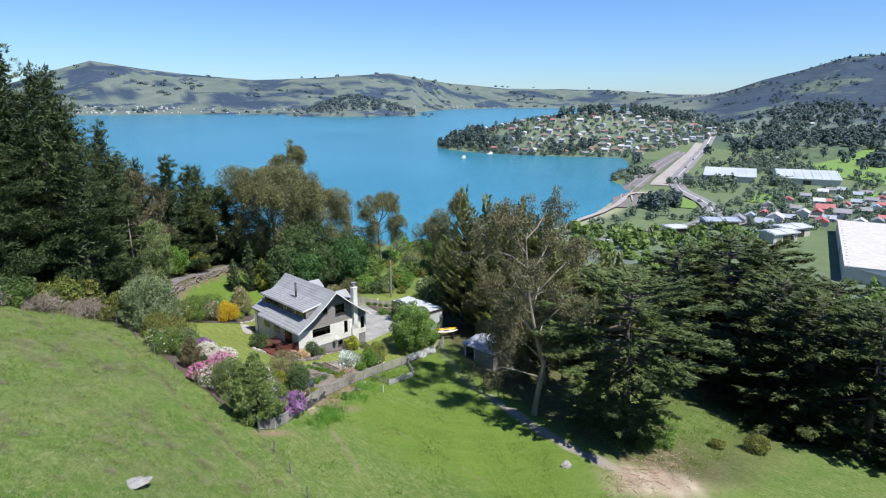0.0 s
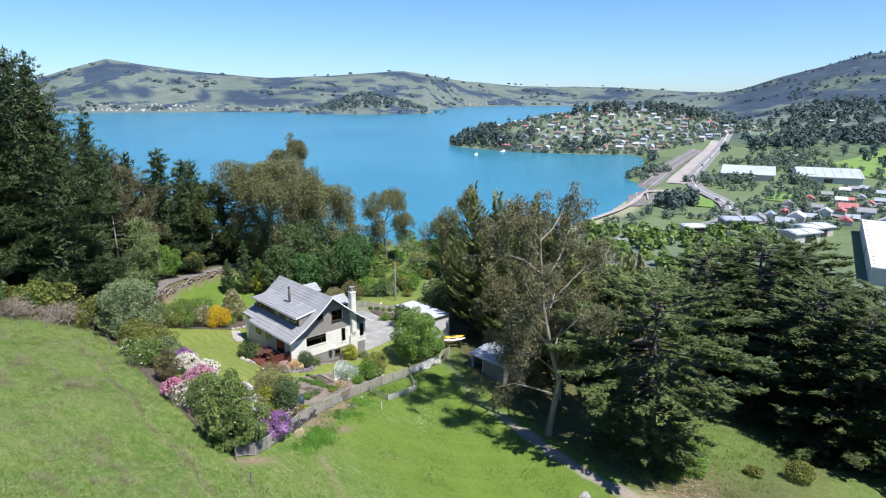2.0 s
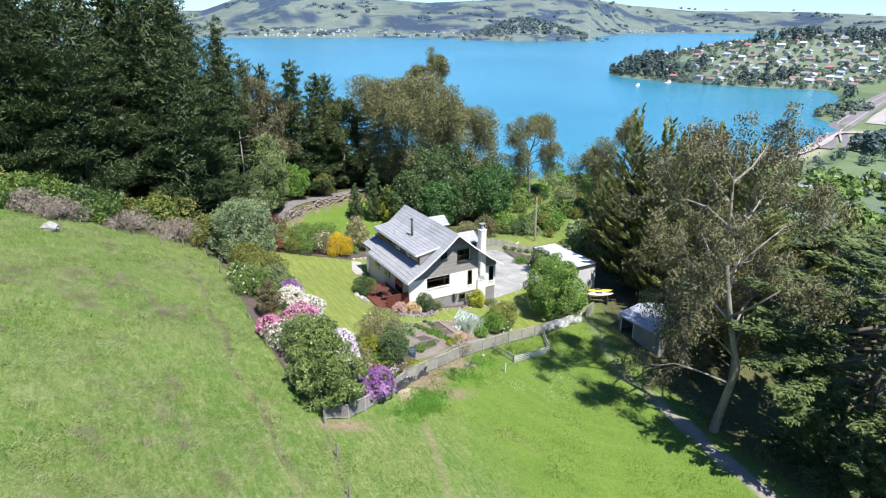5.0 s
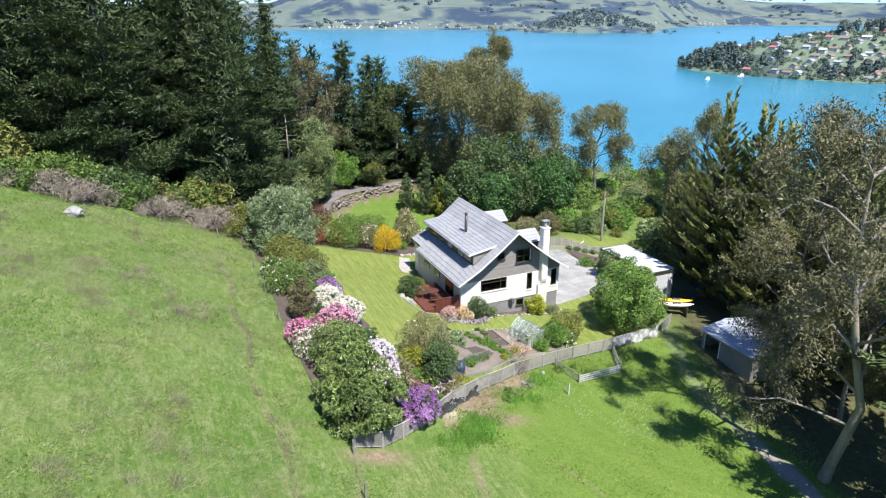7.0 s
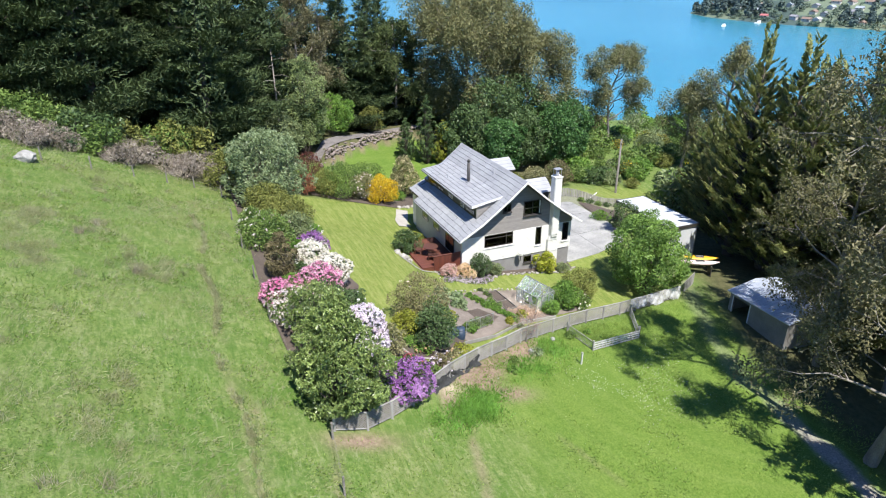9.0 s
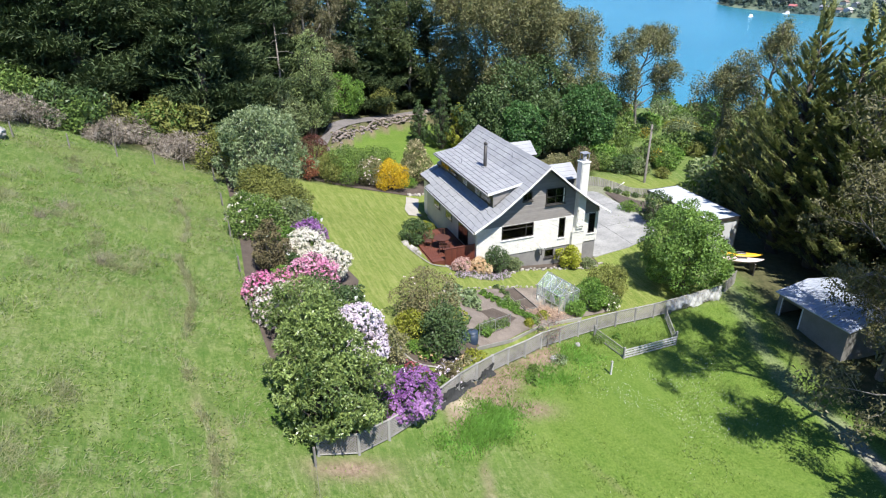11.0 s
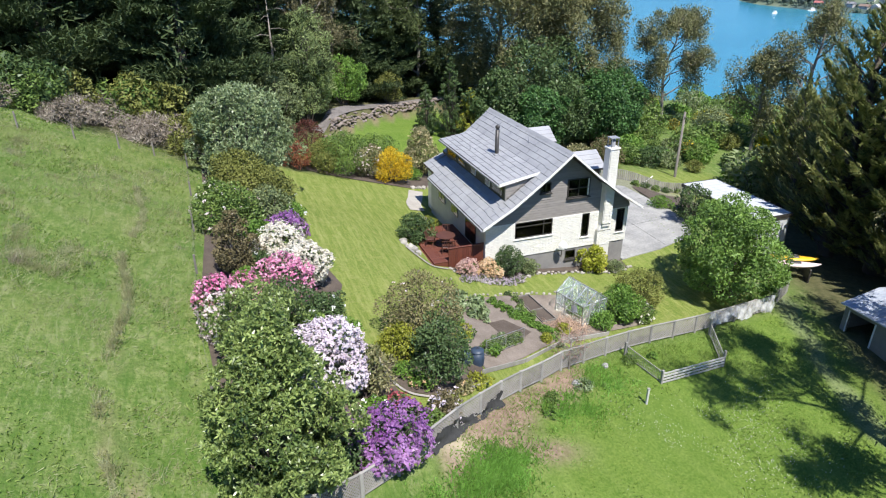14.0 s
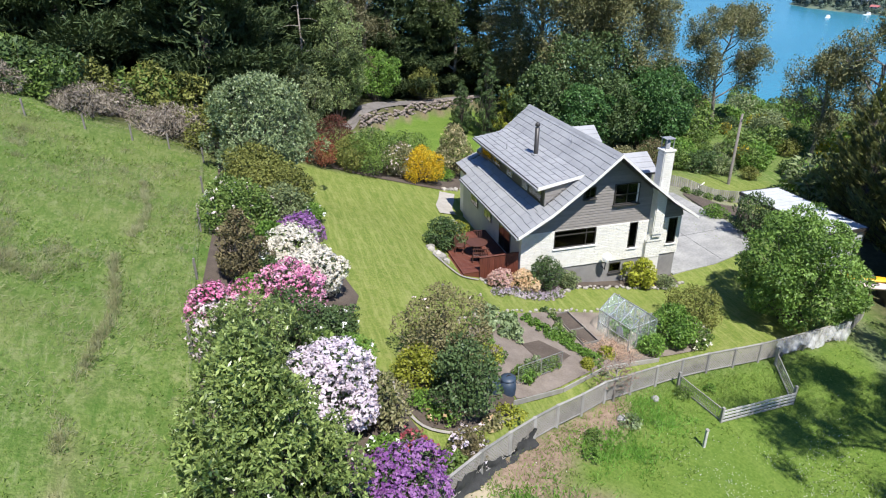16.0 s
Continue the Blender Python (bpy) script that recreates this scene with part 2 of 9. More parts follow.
CONE_LEAF = leafy("conifer_sprays", (0.038, 0.064, 0.021), (0.125, 0.165, 0.056), (0.27, 0.265, 0.105), 0.6, 0.35)
BRONZE_LEAF = leafy("bronze_leaves", (0.042, 0.057, 0.022), (0.096, 0.110, 0.044), (0.188, 0.172, 0.08), 0.5, 0.2)
GUM_LEAF = leafy("gum_leaves", (0.036, 0.04, 0.018), (0.085, 0.086, 0.04), (0.165, 0.148, 0.082), 0.5, 0.2)
TWIG_GUM = leafy("olive_brown_leaves", (0.04, 0.044, 0.018), (0.085, 0.085, 0.036), (0.15, 0.14, 0.07), 0.5, 0.2)
BROAD_LEAF = leafy("broad_leaves", (0.03, 0.06, 0.016), (0.075, 0.135, 0.03), (0.17, 0.23, 0.06), 0.4, 0.3)
DARK_LEAF = leafy("dark_leaves", (0.02, 0.04, 0.014), (0.045, 0.08, 0.026), (0.09, 0.13, 0.05), 0.4, 0.2)


# ---- mesh helpers ----
def smooth(a, b, v):
    t = np.clip((v - a) / (b - a), 0, 1)
    return t * t * (3 - 2 * t)


def link_mesh(name, verts, faces, material, parent=None, label="", shade=False):
    me = bpy.data.meshes.new(name)
    me.from_pydata(verts, [], faces)
    for m in material if isinstance(material, (list, tuple)) else (material,):
        me.materials.append(m)
    if shade:
        me.polygons.foreach_set("use_smooth", [True] * len(me.polygons))
    me.update()
    ob = new(name, me)
    if parent is not None:
        ob.parent = parent
    return tagged(ob, label) if label else ob


def part(name, bm, material, parent, label="", shade=False):
    me = bpy.data.meshes.new(name)
    bm.to_mesh(me)
    bm.free()
    for m in material if isinstance(material, (list, tuple)) else (material,):
        me.materials.append(m)
    if shade:
        me.polygons.foreach_set("use_smooth", [True] * len(me.polygons))
    ob = new(name, me)
    if parent is not None:
        ob.parent = parent
    return tagged(ob, label) if label else ob


def thing(name, at, label, category, group="", turn=0.0):
    ob = new(name)
    ob.empty_display_size = 0.3
    ob.matrix_world = pose(*at, 0, 0, turn)
    return tagged(ob, label, category, group)


def box(bm, lo, hi, bevel=0.0, m=None):
    """A block between two corners, with softened edges."""
    r = bmesh.ops.create_cube(bm, size=1)["verts"]
    for v in r:
        v.co = Vector([lo[i] + (v.co[i] + 0.5) * (hi[i] - lo[i]) for i in range(3)])
    if bevel:
        es = list({e for v in r for e in v.link_edges})
        r = list({v for f in bmesh.ops.bevel(bm, geom=es, offset=bevel, segments=1, affect="EDGES")["faces"] for v in f.verts} | {v for v in r if v.is_valid})
    if m is not None:
        bmesh.ops.transform(bm, matrix=m, verts=r)
    return bm


def block(lo, hi, bevel=0.0, m=None):
    return box(bmesh.new(), lo, hi, bevel, m)


def beam(bm, a, b, w, h, bevel=0.0):
    """A bar of w x h from a to b."""
    a, b = Vector(a), Vector(b)
    d = b - a
    turn = d.to_track_quat("X", "Z").to_matrix().to_4x4()
    return box(bm, (0, -w / 2, -h / 2), (d.length, w / 2, h / 2), bevel, Matrix.Translation(a) @ turn)


def prism(outline, depth, axis="y", at=0.0):
    """A flat outline (u, z) given thickness along an axis."""
    bm = bmesh.new()
    put = (lambda u, z, d: (u, at + d, z)) if axis == "y" else (lambda u, z, d: (at + d, u, z)) if axis == "x" else (lambda u, z, d: (u, z, at + d))
    vs = [bm.verts.new(put(u, z, 0)) for u, z in outline]
    f = bm.faces.new(vs)
    ex = bmesh.ops.extrude_face_region(bm, geom=[f])["geom"]
    d = {"y": (0, depth, 0), "x": (depth, 0, 0), "z": (0, 0, depth)}[axis]
    bmesh.ops.translate(bm, vec=d, verts=[g for g in ex if isinstance(g, bmesh.types.BMVert)])
    bmesh.ops.recalc_face_normals(bm, faces=bm.faces)
    return bm


def tubes(lines, sides=7):
    """Verts and faces of tapered tubes; each line is a list of (point, radius)."""
    verts, faces = [], []
    for line in lines:
        base = len(verts)
        for i, (p, r) in enumerate(line):
            p = np.array(p, float)
            d = np.array(line[min(i + 1, len(line) - 1)][0], float) - np.array(line[max(i - 1, 0)][0], float)
            d /= np.linalg.norm(d) + 1e-9
            u = np.cross(d, (0.3, 0.9, 0.1))
            u /= np.linalg.norm(u) + 1e-9
            v = np.cross(d, u)
            for k in range(sides):
                a = 2 * math.pi * k / sides
                verts.append(tuple(p + r * (u * math.cos(a) + v * math.sin(a))))
        for i in range(len(line) - 1):
            for k in range(sides):
                q = base + i * sides
                faces.append((q + k, q + (k + 1) % sides, q + sides + (k + 1) % sides, q + sides + k))
        faces.append(tuple(base + (len(line) - 1) * sides + k for k in range(sides)))
    return verts, faces


def leaf_arrays(P, U, N, length, width):
    """Rhombic leaves, folded a little along the rib: points, long axis, normal, sizes per leaf."""
    U = U / (np.linalg.norm(U, axis=1, keepdims=True) + 1e-9)
    V = np.cross(N, U)
    V /= np.linalg.norm(V, axis=1, keepdims=True) + 1e-9
    W = np.cross(U, V)
    L, B = length[:, None] / 2, width[:, None] / 2
    quads = np.stack([P - U * L, P - V * B + W * B * 0.35, P + U * L, P + V * B + W * B * 0.35], 1)
    return quads.reshape(-1, 3), np.arange(4 * len(P)).reshape(-1, 4)


def leaf_part(name, P, U, N, length, width, material, parent, label="", tri=False):
    v, f = leaf_arrays(P, U, N, length, width)
    k = 4
    if tri:  # pointed blades
        v = v.reshape(-1, 4, 3)
        half = (v[:, 3] - v[:, 1]) / 2
        v = np.stack([v[:, 0] - half, v[:, 2], v[:, 0] + half], 1).reshape(-1, 3)
        f, k = np.arange(len(v)).reshape(-1, 3), 3
    me = bpy.data.meshes.new(name)
    me.vertices.add(len(v))
    me.vertices.foreach_set("co", v.ravel())
    me.loops.add(f.size)
    me.loops.foreach_set("vertex_index", f.ravel())
    me.polygons.add(len(f))
    me.polygons.foreach_set("loop_start", np.arange(0, f.size, k))
    me.polygons.foreach_set("loop_total", np.full(len(f), k))
    me.materials.append(material)
    me.update()
    me.validate()
    ob = new(name, me)
    ob.parent = parent
    return tagged(ob, label) if label else ob


def unit(v):
    return v / (np.linalg.norm(v, axis=-1, keepdims=True) + 1e-9)


def shell(rng, blobs, n, inner=0.6, core=(0, 0, 0)):
    """n points near the skins of ellipsoid blobs (centre, radii), on the side turned away from the core, with outward directions."""
    c, r = np.array([b[0] for b in blobs], float), np.array([b[1] for b in blobs], float)
    w = r[:, 0] * r[:, 1] + r[:, 0] * r[:, 2]
    k = rng.choice(len(blobs), n, p=w / w.sum())
    d = unit(rng.normal(size=(n, 3)) + (0, 0, 0.25))
    out = unit(c[k] - np.array(core))
    dot = (d * out).sum(1)
    flip = (dot < -0.1) & (rng.random(n) < 0.85)
    d = np.where(flip[:, None], d - 2 * dot[:, None] * out, d)
    s = inner + (1 - inner) * rng.random((n, 1)) ** 0.5
    return c[k] + d * r[k] * s, d


def dome_blobs(rng, radius, height, count, low=0.12, taper=0.0):
    """Lumps spread evenly over the skin of a rounded, uneven bush."""
    out = []
    mid = height * (low + (1 - low) * 0.36)
    ring = rng.uniform(0, 6.28, 3)
    for i in range(count):
        z = -0.85 + 1.83 * (i + 0.5) / count
        a = i * 2.4 + rng.uniform(-0.4, 0.4)
        s = radius * min(0.5, math.sqrt(3.4 / count)) * rng.uniform(0.68, 1.38)
        girth = (1 - abs(z) ** 2.2) ** 0.45 * (1 + 0.1 * math.sin(a * 2 + ring[0]) + 0.08 * math.sin(a * 3 + ring[1]))
        reach = max(0.0, radius * girth * (1 - taper * max(0.0, z)) - 0.75 * s) * rng.uniform(0.66, 1.17)
        up = (height - mid - 0.7 * min(s, height * 0.3)) if z > 0 else (mid - height * low)
        out.append(((reach * math.cos(a), reach * math.sin(a), mid + z * up * rng.uniform(0.9, 1.06)), (s, s, min(s, height * 0.3) * rng.uniform(0.75, 1.0))))
    return out


# ---- land form ----
def profile(x):
    """Height of the home slope: paddock bank, garden, house terrace, gully."""
    kx = [-160, -60, -40, -32, -26, -21, -14, -8, -2, 6, 14, 24, 45, 80, 140, 210]
    kz = [40, 19, 11.5, 8.4, 5.6, 3.7, 1.2, -0.3, -1.6, -2.2, -2.8, -4.0, -9, -18, -33, -41]
    return sum(np.interp(x + o, kx, kz) for o in (-3, -1.5, 0, 1.5, 3)) / 5


def near_height(x, y):
    z = profile(x)
    z = z - 0.11 * np.clip(-y - 8, 0, 20) * smooth(-34, -22, x)
    z = z + 0.6 * smooth(-19, -16, x) * (1 - smooth(-12, -7, x)) * smooth(-17, -13, y) * (1 - smooth(4, 12, y))
    pad = smooth(3.5, 5.5, x) * (1 - smooth(13, 18, x)) * smooth(-1.5, 1, y) * (1 - smooth(14, 20, y))
    z = z * (1 - pad) - 1.9 * pad
    z = z + 1.6 * smooth(24, 34, y) * (1 - smooth(6, 20, x)) * smooth(-16, -6, x)
    back = y - np.interp(x, [-9, -8.2, -6.4, -3.6, 0.6, 5.0, 9.0], [27.6, 28.4, 30.2, 32.7, 35.5, 37.8, 39.6])
    z = z + 0.95 * smooth(0.0, 0.5, back) * (1 - smooth(4, 9, back)) * smooth(-9.5, -8, x) * (1 - smooth(7, 10, x))
    z = z - 0.34 * np.clip(y - 46, 0, 400) * smooth(46, 70, y)
    w = smooth(20, 30, x) * (1 - smooth(72, 88, x)) * smooth(12, 24, y) * (1 - smooth(60, 76, y))
    return z * (1 - w) + w * np.maximum(z, -3.6 - 0.075 * np.hypot(x - 22, y - 17))


SEA = -43.0
TRACK_Y, TRACK_X = [-60, -40, -34, -28, -24, -20, -16, -12, -8, -5, 0, 6], [20, 8.5, 6.6, 6.6, 6.9, 7.3, 7.2, 8.4, 10.6, 12.2, 13.5, 14]
HUB = np.array([-40.5, -61.0])


def shore_gap(x, y):
    """Metres inland from the home shore (negative: out at sea)."""
    coast = np.interp(x, [-900, 0, 150, 258, 298, 363, 400, 448, 520, 586, 640], [330, 165, 128, 150, 157, 180, 186, 240, 262, 300, 345])
    inland = (coast - y) * 0.8
    edge = np.interp(y, [300, 345, 388, 445, 490, 560, 619, 660, 700, 760], [700, 632, 602, 574, 561, 566, 590, 700, 1000, 2600])
    head = np.where(y > 300, np.minimum(x - edge, (800 - y)), -999)
    return np.maximum(inland, head)


def bumps(x, y, size, seed):
    """Gentle rolling relief between about -1 and 1."""
    s = seed * 7.3
    return (np.sin(x / size + s) * np.cos(y / size * 1.13 - s) + 0.5 * np.sin(x / size * 2.3 - y / size * 1.7 + s) + 0.25 * np.cos(x / size * 4.1 + y / size * 3.7)) / 1.75


def land_height(x, y):
    x, y = np.asarray(x, float), np.asarray(y, float)
    az = np.degrees(np.arctan2(x - HUB[0], y - HUB[1]))
    r = np.hypot(x - HUB[0], y - HUB[1])
    gap = shore_gap(x, y)
    flat = SEA + np.clip(gap * 0.05, -8, 2.2)
    near = near_height(x, y)
    z = np.maximum(near, flat)
    z = np.where((y > 60) & (gap < 0), np.minimum(z, np.maximum(SEA + gap * 0.2, SEA - 8)), z)
    # the settled headland and the rise behind the town
    for cx, cy, rx, ry, turn, h in ((800, 475, 180, 95, 30, 31), (690, 525, 100, 65, 40, 13), (930, 445, 160, 70, 10, 18), (1320, 420, 260, 110, 0, 26)):
        c, s = math.cos(radians(turn)), math.sin(radians(turn))
        u, v = (x - cx) * c - (y - cy) * s, (x - cx) * s + (y - cy) * c
        z = z + h * np.exp(-((u / rx) ** 2 + (v / ry) ** 2)) * smooth(-10, 60, gap)
    z = z + 0.05 * np.clip(r - 860, 0, 900) * smooth(67, 75, az) * (gap > 0)
    # the far shore and its skyline
    top = np.interp(az, [-40, 0, 9.5, 12.8, 15.5, 19, 22.3, 27.6, 32.7, 39, 44.5, 49.4, 54.3, 59, 63.5], [0.6, 0.5, 0.6, 1.75, 2.57, 2.05, 1.66, 1.25, 1.45, 1.88, 1.0, 0.68, 0.7, 0.4, 0.1])
    begin = np.interp(az, [0, 15, 25, 28, 41, 44, 47, 54, 61, 66], [2800, 2753, 2642, 2560, 2700, 3400, 3700, 3857, 3520, 3000])
    s = smooth(0, 1150, r - begin)
    rise = 28.8 + (begin + 1150) * np.tan(np.radians(top)) - SEA
    hill = SEA - 8 + 11 * smooth(-60, 30, r - begin) + (rise - 3) * s * (1 + 0.13 * bumps(x, y, 170, 1) * (1 - s)) + 14 * bumps(x, y, 130, 2) * smooth(0.05, 0.5, s) * (1 - smooth(0.75, 1, s))
    hill = np.where((az < 68) & (az > -60), hill, -999)
    spit = SEA - 8 + 11 * smooth(-60, 20, 240 - np.abs(r - 2560)) * smooth(29, 31.5, az) * (1 - smooth(40.8, 42, az)) + 62 * np.exp(-(((az - 36) / 3.6) ** 2) - ((r - 2560) / 170) ** 2)
    # the big range beyond the town
    top2 = np.interp(az, [60, 66, 67.4, 69.7, 72.4, 75.2, 77.5, 84, 100, 130], [-0.6, 0.0, 0.35, 1.15, 1.85, 2.7, 2.8, 4.2, 6, 6])
    s2 = smooth(1150, 2700, r)
    range2 = np.where((az > 60) & (az < 150), SEA + 2 + (28.8 + 2700 * np.tan(np.radians(top2)) - SEA) * s2 * (1 + 0.2 * bumps(x, y, 210, 3) * (1 - s2)), -999)
    range2 = np.where(gap > -50, range2, np.where(r > 1600, range2, -999))
    z = np.where(r > 1300, np.maximum(np.maximum(hill, spit), np.maximum(range2, np.minimum(z, 60))), np.maximum(z, np.where(gap > 0, range2, -999)))
    return z


def ground_at(x, y):
    return float(near_height(np.float64(x), np.float64(y)))


# wood lots on the far hills: azimuth, share of the way up the slope, half widths of each
WOOD_LOTS = ((15.8, 0.76, 3.0, 0.07), (13.8, 0.38, 2.6, 0.11), (17.8, 0.4, 0.8, 0.09), (22.5, 0.36, 0.5, 0.12), (27.0, 0.31, 3.2, 0.09), (28.4, 0.7, 3.0, 0.08), (24.6, 0.44, 1.7, 0.05), (32.4, 0.53, 2.2, 0.07), (40.7, 0.72, 2.4, 0.08), (29.5, 0.49, 4.0, 0.04), (38.2, 0.8, 1.6, 0.06), (46, 0.45, 2.2, 0.09), (51, 0.6, 2.5, 0.08), (56.5, 0.4, 2.0, 0.1), (20.5, 0.6, 0.7, 0.05), (35.5, 0.62, 0.9, 0.05))


def wood_lots(x, y):
    az, r = np.degrees(np.arctan2(x - HUB[0], y - HUB[1])), np.hypot(x - HUB[0], y - HUB[1])
    up = (r - np.interp(az, [0, 15, 25, 28, 41, 44, 47, 54, 61, 66], [2800, 2753, 2642, 2560, 2700, 3400, 3700, 3857, 3520, 3000])) / 1150
    ragged = 0.3 * bumps(x, y, 60, 21) + 0.2 * bumps(x, y, 23, 22)
    return np.max([smooth(0.85, 1.15, 2 - np.hypot((az - a) / w, (up - b) / h) + ragged) for a, b, w, h in WOOD_LOTS], axis=0)


def polar_ground():
    """One sheet from under the camera to beyond the skyline: rings that widen with distance."""
    azs = np.radians(np.concatenate([np.arange(-180, -32, 4.0), np.arange(-32, 92, 0.38), np.arange(92, 180, 4.0)]))
    rs = np.concatenate([[0.002, 2, 6, 11], np.linspace(16, 92, 230), np.geomspace(93.5, 4700, 200)])
    A, R = np.meshgrid(azs, rs)
    X, Y = HUB[0] + R * np.sin(A), HUB[1] + R * np.cos(A)
    Z = land_height(X, Y)
    near = 1 - smooth(90, 200, R)
    Z = Z + near * (0.10 * bumps(X, Y, 2.1, 4) + 0.05 * bumps(X, Y, 0.7, 5)) * (1 - smooth(-17, -15, X) * (1 - smooth(10, 14, X)) * smooth(-13, -9, Y))
    na, nr = len(azs), len(rs)
    verts = np.stack([X, Y, Z], -1).reshape(-1, 3)
    i, j = np.meshgrid(np.arange(nr - 1), np.arange(na), indexing="ij")
    a, b = i * na + j, i * na + (j + 1) % na
    faces = np.stack([a, a + na, b + na, b], -1).reshape(-1, 4)
    faces = faces[:, ::-1]
    me = bpy.data.meshes.new("ground")
    me.vertices.add(len(verts)), me.vertices.foreach_set("co", verts.ravel())
    me.loops.add(faces.size), me.loops.foreach_set("vertex_index", faces.ravel())
    me.polygons.add(len(faces))
    me.polygons.foreach_set("loop_start", np.arange(0, faces.size, 4)), me.polygons.foreach_set("loop_total", np.full(len(faces), 4))
    me.polygons.foreach_set("use_smooth", np.ones(len(faces), bool))
    me.update()
    x, y, z = verts.T
    r = np.hypot(x - HUB[0], y - HUB[1])
    wob = 0.35 * bumps(x, y, 0.9, 6)
    garden = smooth(-17.4, -16.8, x + wob) * (1 - smooth(10, 11, x)) * smooth(0.0, 0.5, y - fence_y(x)) * (1 - smooth(16.5, 18, y + wob))
    backlawn_east = smooth(15.5, 16.5, x) * (1 - smooth(27, 28.5, x)) * smooth(8, 9, y) * (1 - smooth(18.5, 20, y))
    backlawn = smooth(-14, -12.5, x) * (1 - smooth(6, 8, x)) * smooth(20, 21, y) * (1 - smooth(0, 1.5, y - np.interp(x, [-14, -8, -4, 0, 5, 9], [26, 28, 32, 34.5, 37, 38])))
    below = smooth(-15, -9, x + 0.3 * y + 4 + 2 * bumps(x, y, 2.0, 15)) * (1 - smooth(-0.6, 0.0, y - fence_y(x))) * (1 - smooth(11, 13, x)) * smooth(-75, -40, y)
    lawn = np.clip(garden + backlawn_east, 0, 1)
    track_x = np.interp(y, TRACK_Y, TRACK_X)
    gravel = (1 - smooth(0.35, 0.95, np.abs(x - track_x + wob))) * (1 - 0.75 * smooth(-22, -17, y)) * (1 - smooth(-3, 0, y)) * smooth(-37, -34, y)
    yard = smooth(11, 12, x) * (1 - smooth(18, 20, x)) * smooth(6, 7, y) * (1 - smooth(17, 18, y)) * 0.6
    flats = smooth(180, 260, x) * (1 - smooth(330, 360, y)) * (1 - smooth(900, 1100, r))
    flats = np.maximum(0.75 * flats, 0.35 * smooth(540, 570, x) * (1 - smooth(1050, 1090, x)) * (1 - smooth(650, 670, y)))
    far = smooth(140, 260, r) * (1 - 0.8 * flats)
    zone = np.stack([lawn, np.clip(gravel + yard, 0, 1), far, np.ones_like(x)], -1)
    gap = fence_y(x) - y
    bank = (1 - smooth(1.2, 2.3, gap + 2 * wob)) * smooth(-0.2, 0.1, gap) * smooth(-13.6, -12.6, x + wob) * (1 - smooth(-4.8, -3.4, x + 2 * wob)) * smooth(-0.35, 0.0, bumps(x, y, 1.2, 8) + 0.25 + 0.5 * smooth(-5, -11, x))
    bank = bank + np.exp(-(((x + 9.0) / 1.5) ** 2 + ((y + 14.1) / 0.55) ** 2)) * 1.3 + np.exp(-(((x + 18.0) / 1.5) ** 2 + ((y + 17.1) / 0.45) ** 2)) * 1.1
    behind = y - np.interp(x, [-9, -8.2, -6.4, -3.6, 0.6, 5.0, 9.0], [27.6, 28.4, 30.2, 32.7, 35.5, 37.8, 39.6])
    bank = bank + smooth(-0.5, 0.0, behind + wob) * (1 - smooth(0.7, 1.3, behind + wob)) * smooth(-9.5, -8.5, x) * (1 - smooth(6, 8, x))
    clearing = np.exp(-(((x - 8.5) / 4.2) ** 2 + ((y + 38.0) / 3.4) ** 2)) * 2.0 * np.clip(0.8 + 0.5 * bumps(x, y, 1.2, 19), 0, 1)
    hedge_row = (1 - smooth(0.05, 0.24, np.abs(x + 22.95 + 0.4 * wob))) * smooth(-26, -24, y) * (1 - smooth(9, 12, y)) * np.clip(0.15 + 0.4 * bumps(x, y, 1.3, 17), 0.0, 0.35)
    for (x0, y0), (x1, y1), k in (((-19.2, -17.2), (-20.6, -26), 0.3), ((-11.9, -16.2), (-12.4, -17.2), 0.35), ((-12.4, -17.2), (-14.4, -24), 0.5), ((-7.5, -17.6), (-6.2, -20.6), 0.35), ((-22.7, -12.6), (-22.1, -15.4), 0.25), ((-22.1, -15.4), (-22.6, -26), 0.28), ((-5.4, -26.4), (-5.0, -29), 0.35)):
        u = np.clip((y - y0) / (y1 - y0), 0, 1)
        hedge_row = hedge_row + (1 - smooth(0.08, 0.42, np.hypot(x - x0 - (x1 - x0) * u + 0.3 * wob, y - y0 - (y1 - y0) * u))) * k * np.clip(0.7 + 0.6 * bumps(x, y, 1.1, 18), 0, 1)
    soil = np.clip(bank + clearing + hedge_row, 0, 1)
    sand = smooth(-12, 0, shore_gap(x, y)) * (1 - smooth(8, 15, shore_gap(x, y))) * far * smooth(230, 250, x) * (1 - smooth(380, 410, x))
    # ground turns darker olive-brown beneath the tree stands
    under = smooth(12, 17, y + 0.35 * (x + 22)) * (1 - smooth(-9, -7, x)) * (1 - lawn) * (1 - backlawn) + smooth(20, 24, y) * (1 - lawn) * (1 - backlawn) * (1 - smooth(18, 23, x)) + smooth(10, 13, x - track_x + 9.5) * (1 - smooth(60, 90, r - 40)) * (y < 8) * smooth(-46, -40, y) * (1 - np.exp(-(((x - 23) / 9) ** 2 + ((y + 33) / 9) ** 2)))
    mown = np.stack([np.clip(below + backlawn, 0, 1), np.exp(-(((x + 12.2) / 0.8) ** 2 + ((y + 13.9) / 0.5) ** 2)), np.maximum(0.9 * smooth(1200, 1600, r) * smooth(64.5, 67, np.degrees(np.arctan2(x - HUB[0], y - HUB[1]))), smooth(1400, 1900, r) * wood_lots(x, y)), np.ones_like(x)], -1)
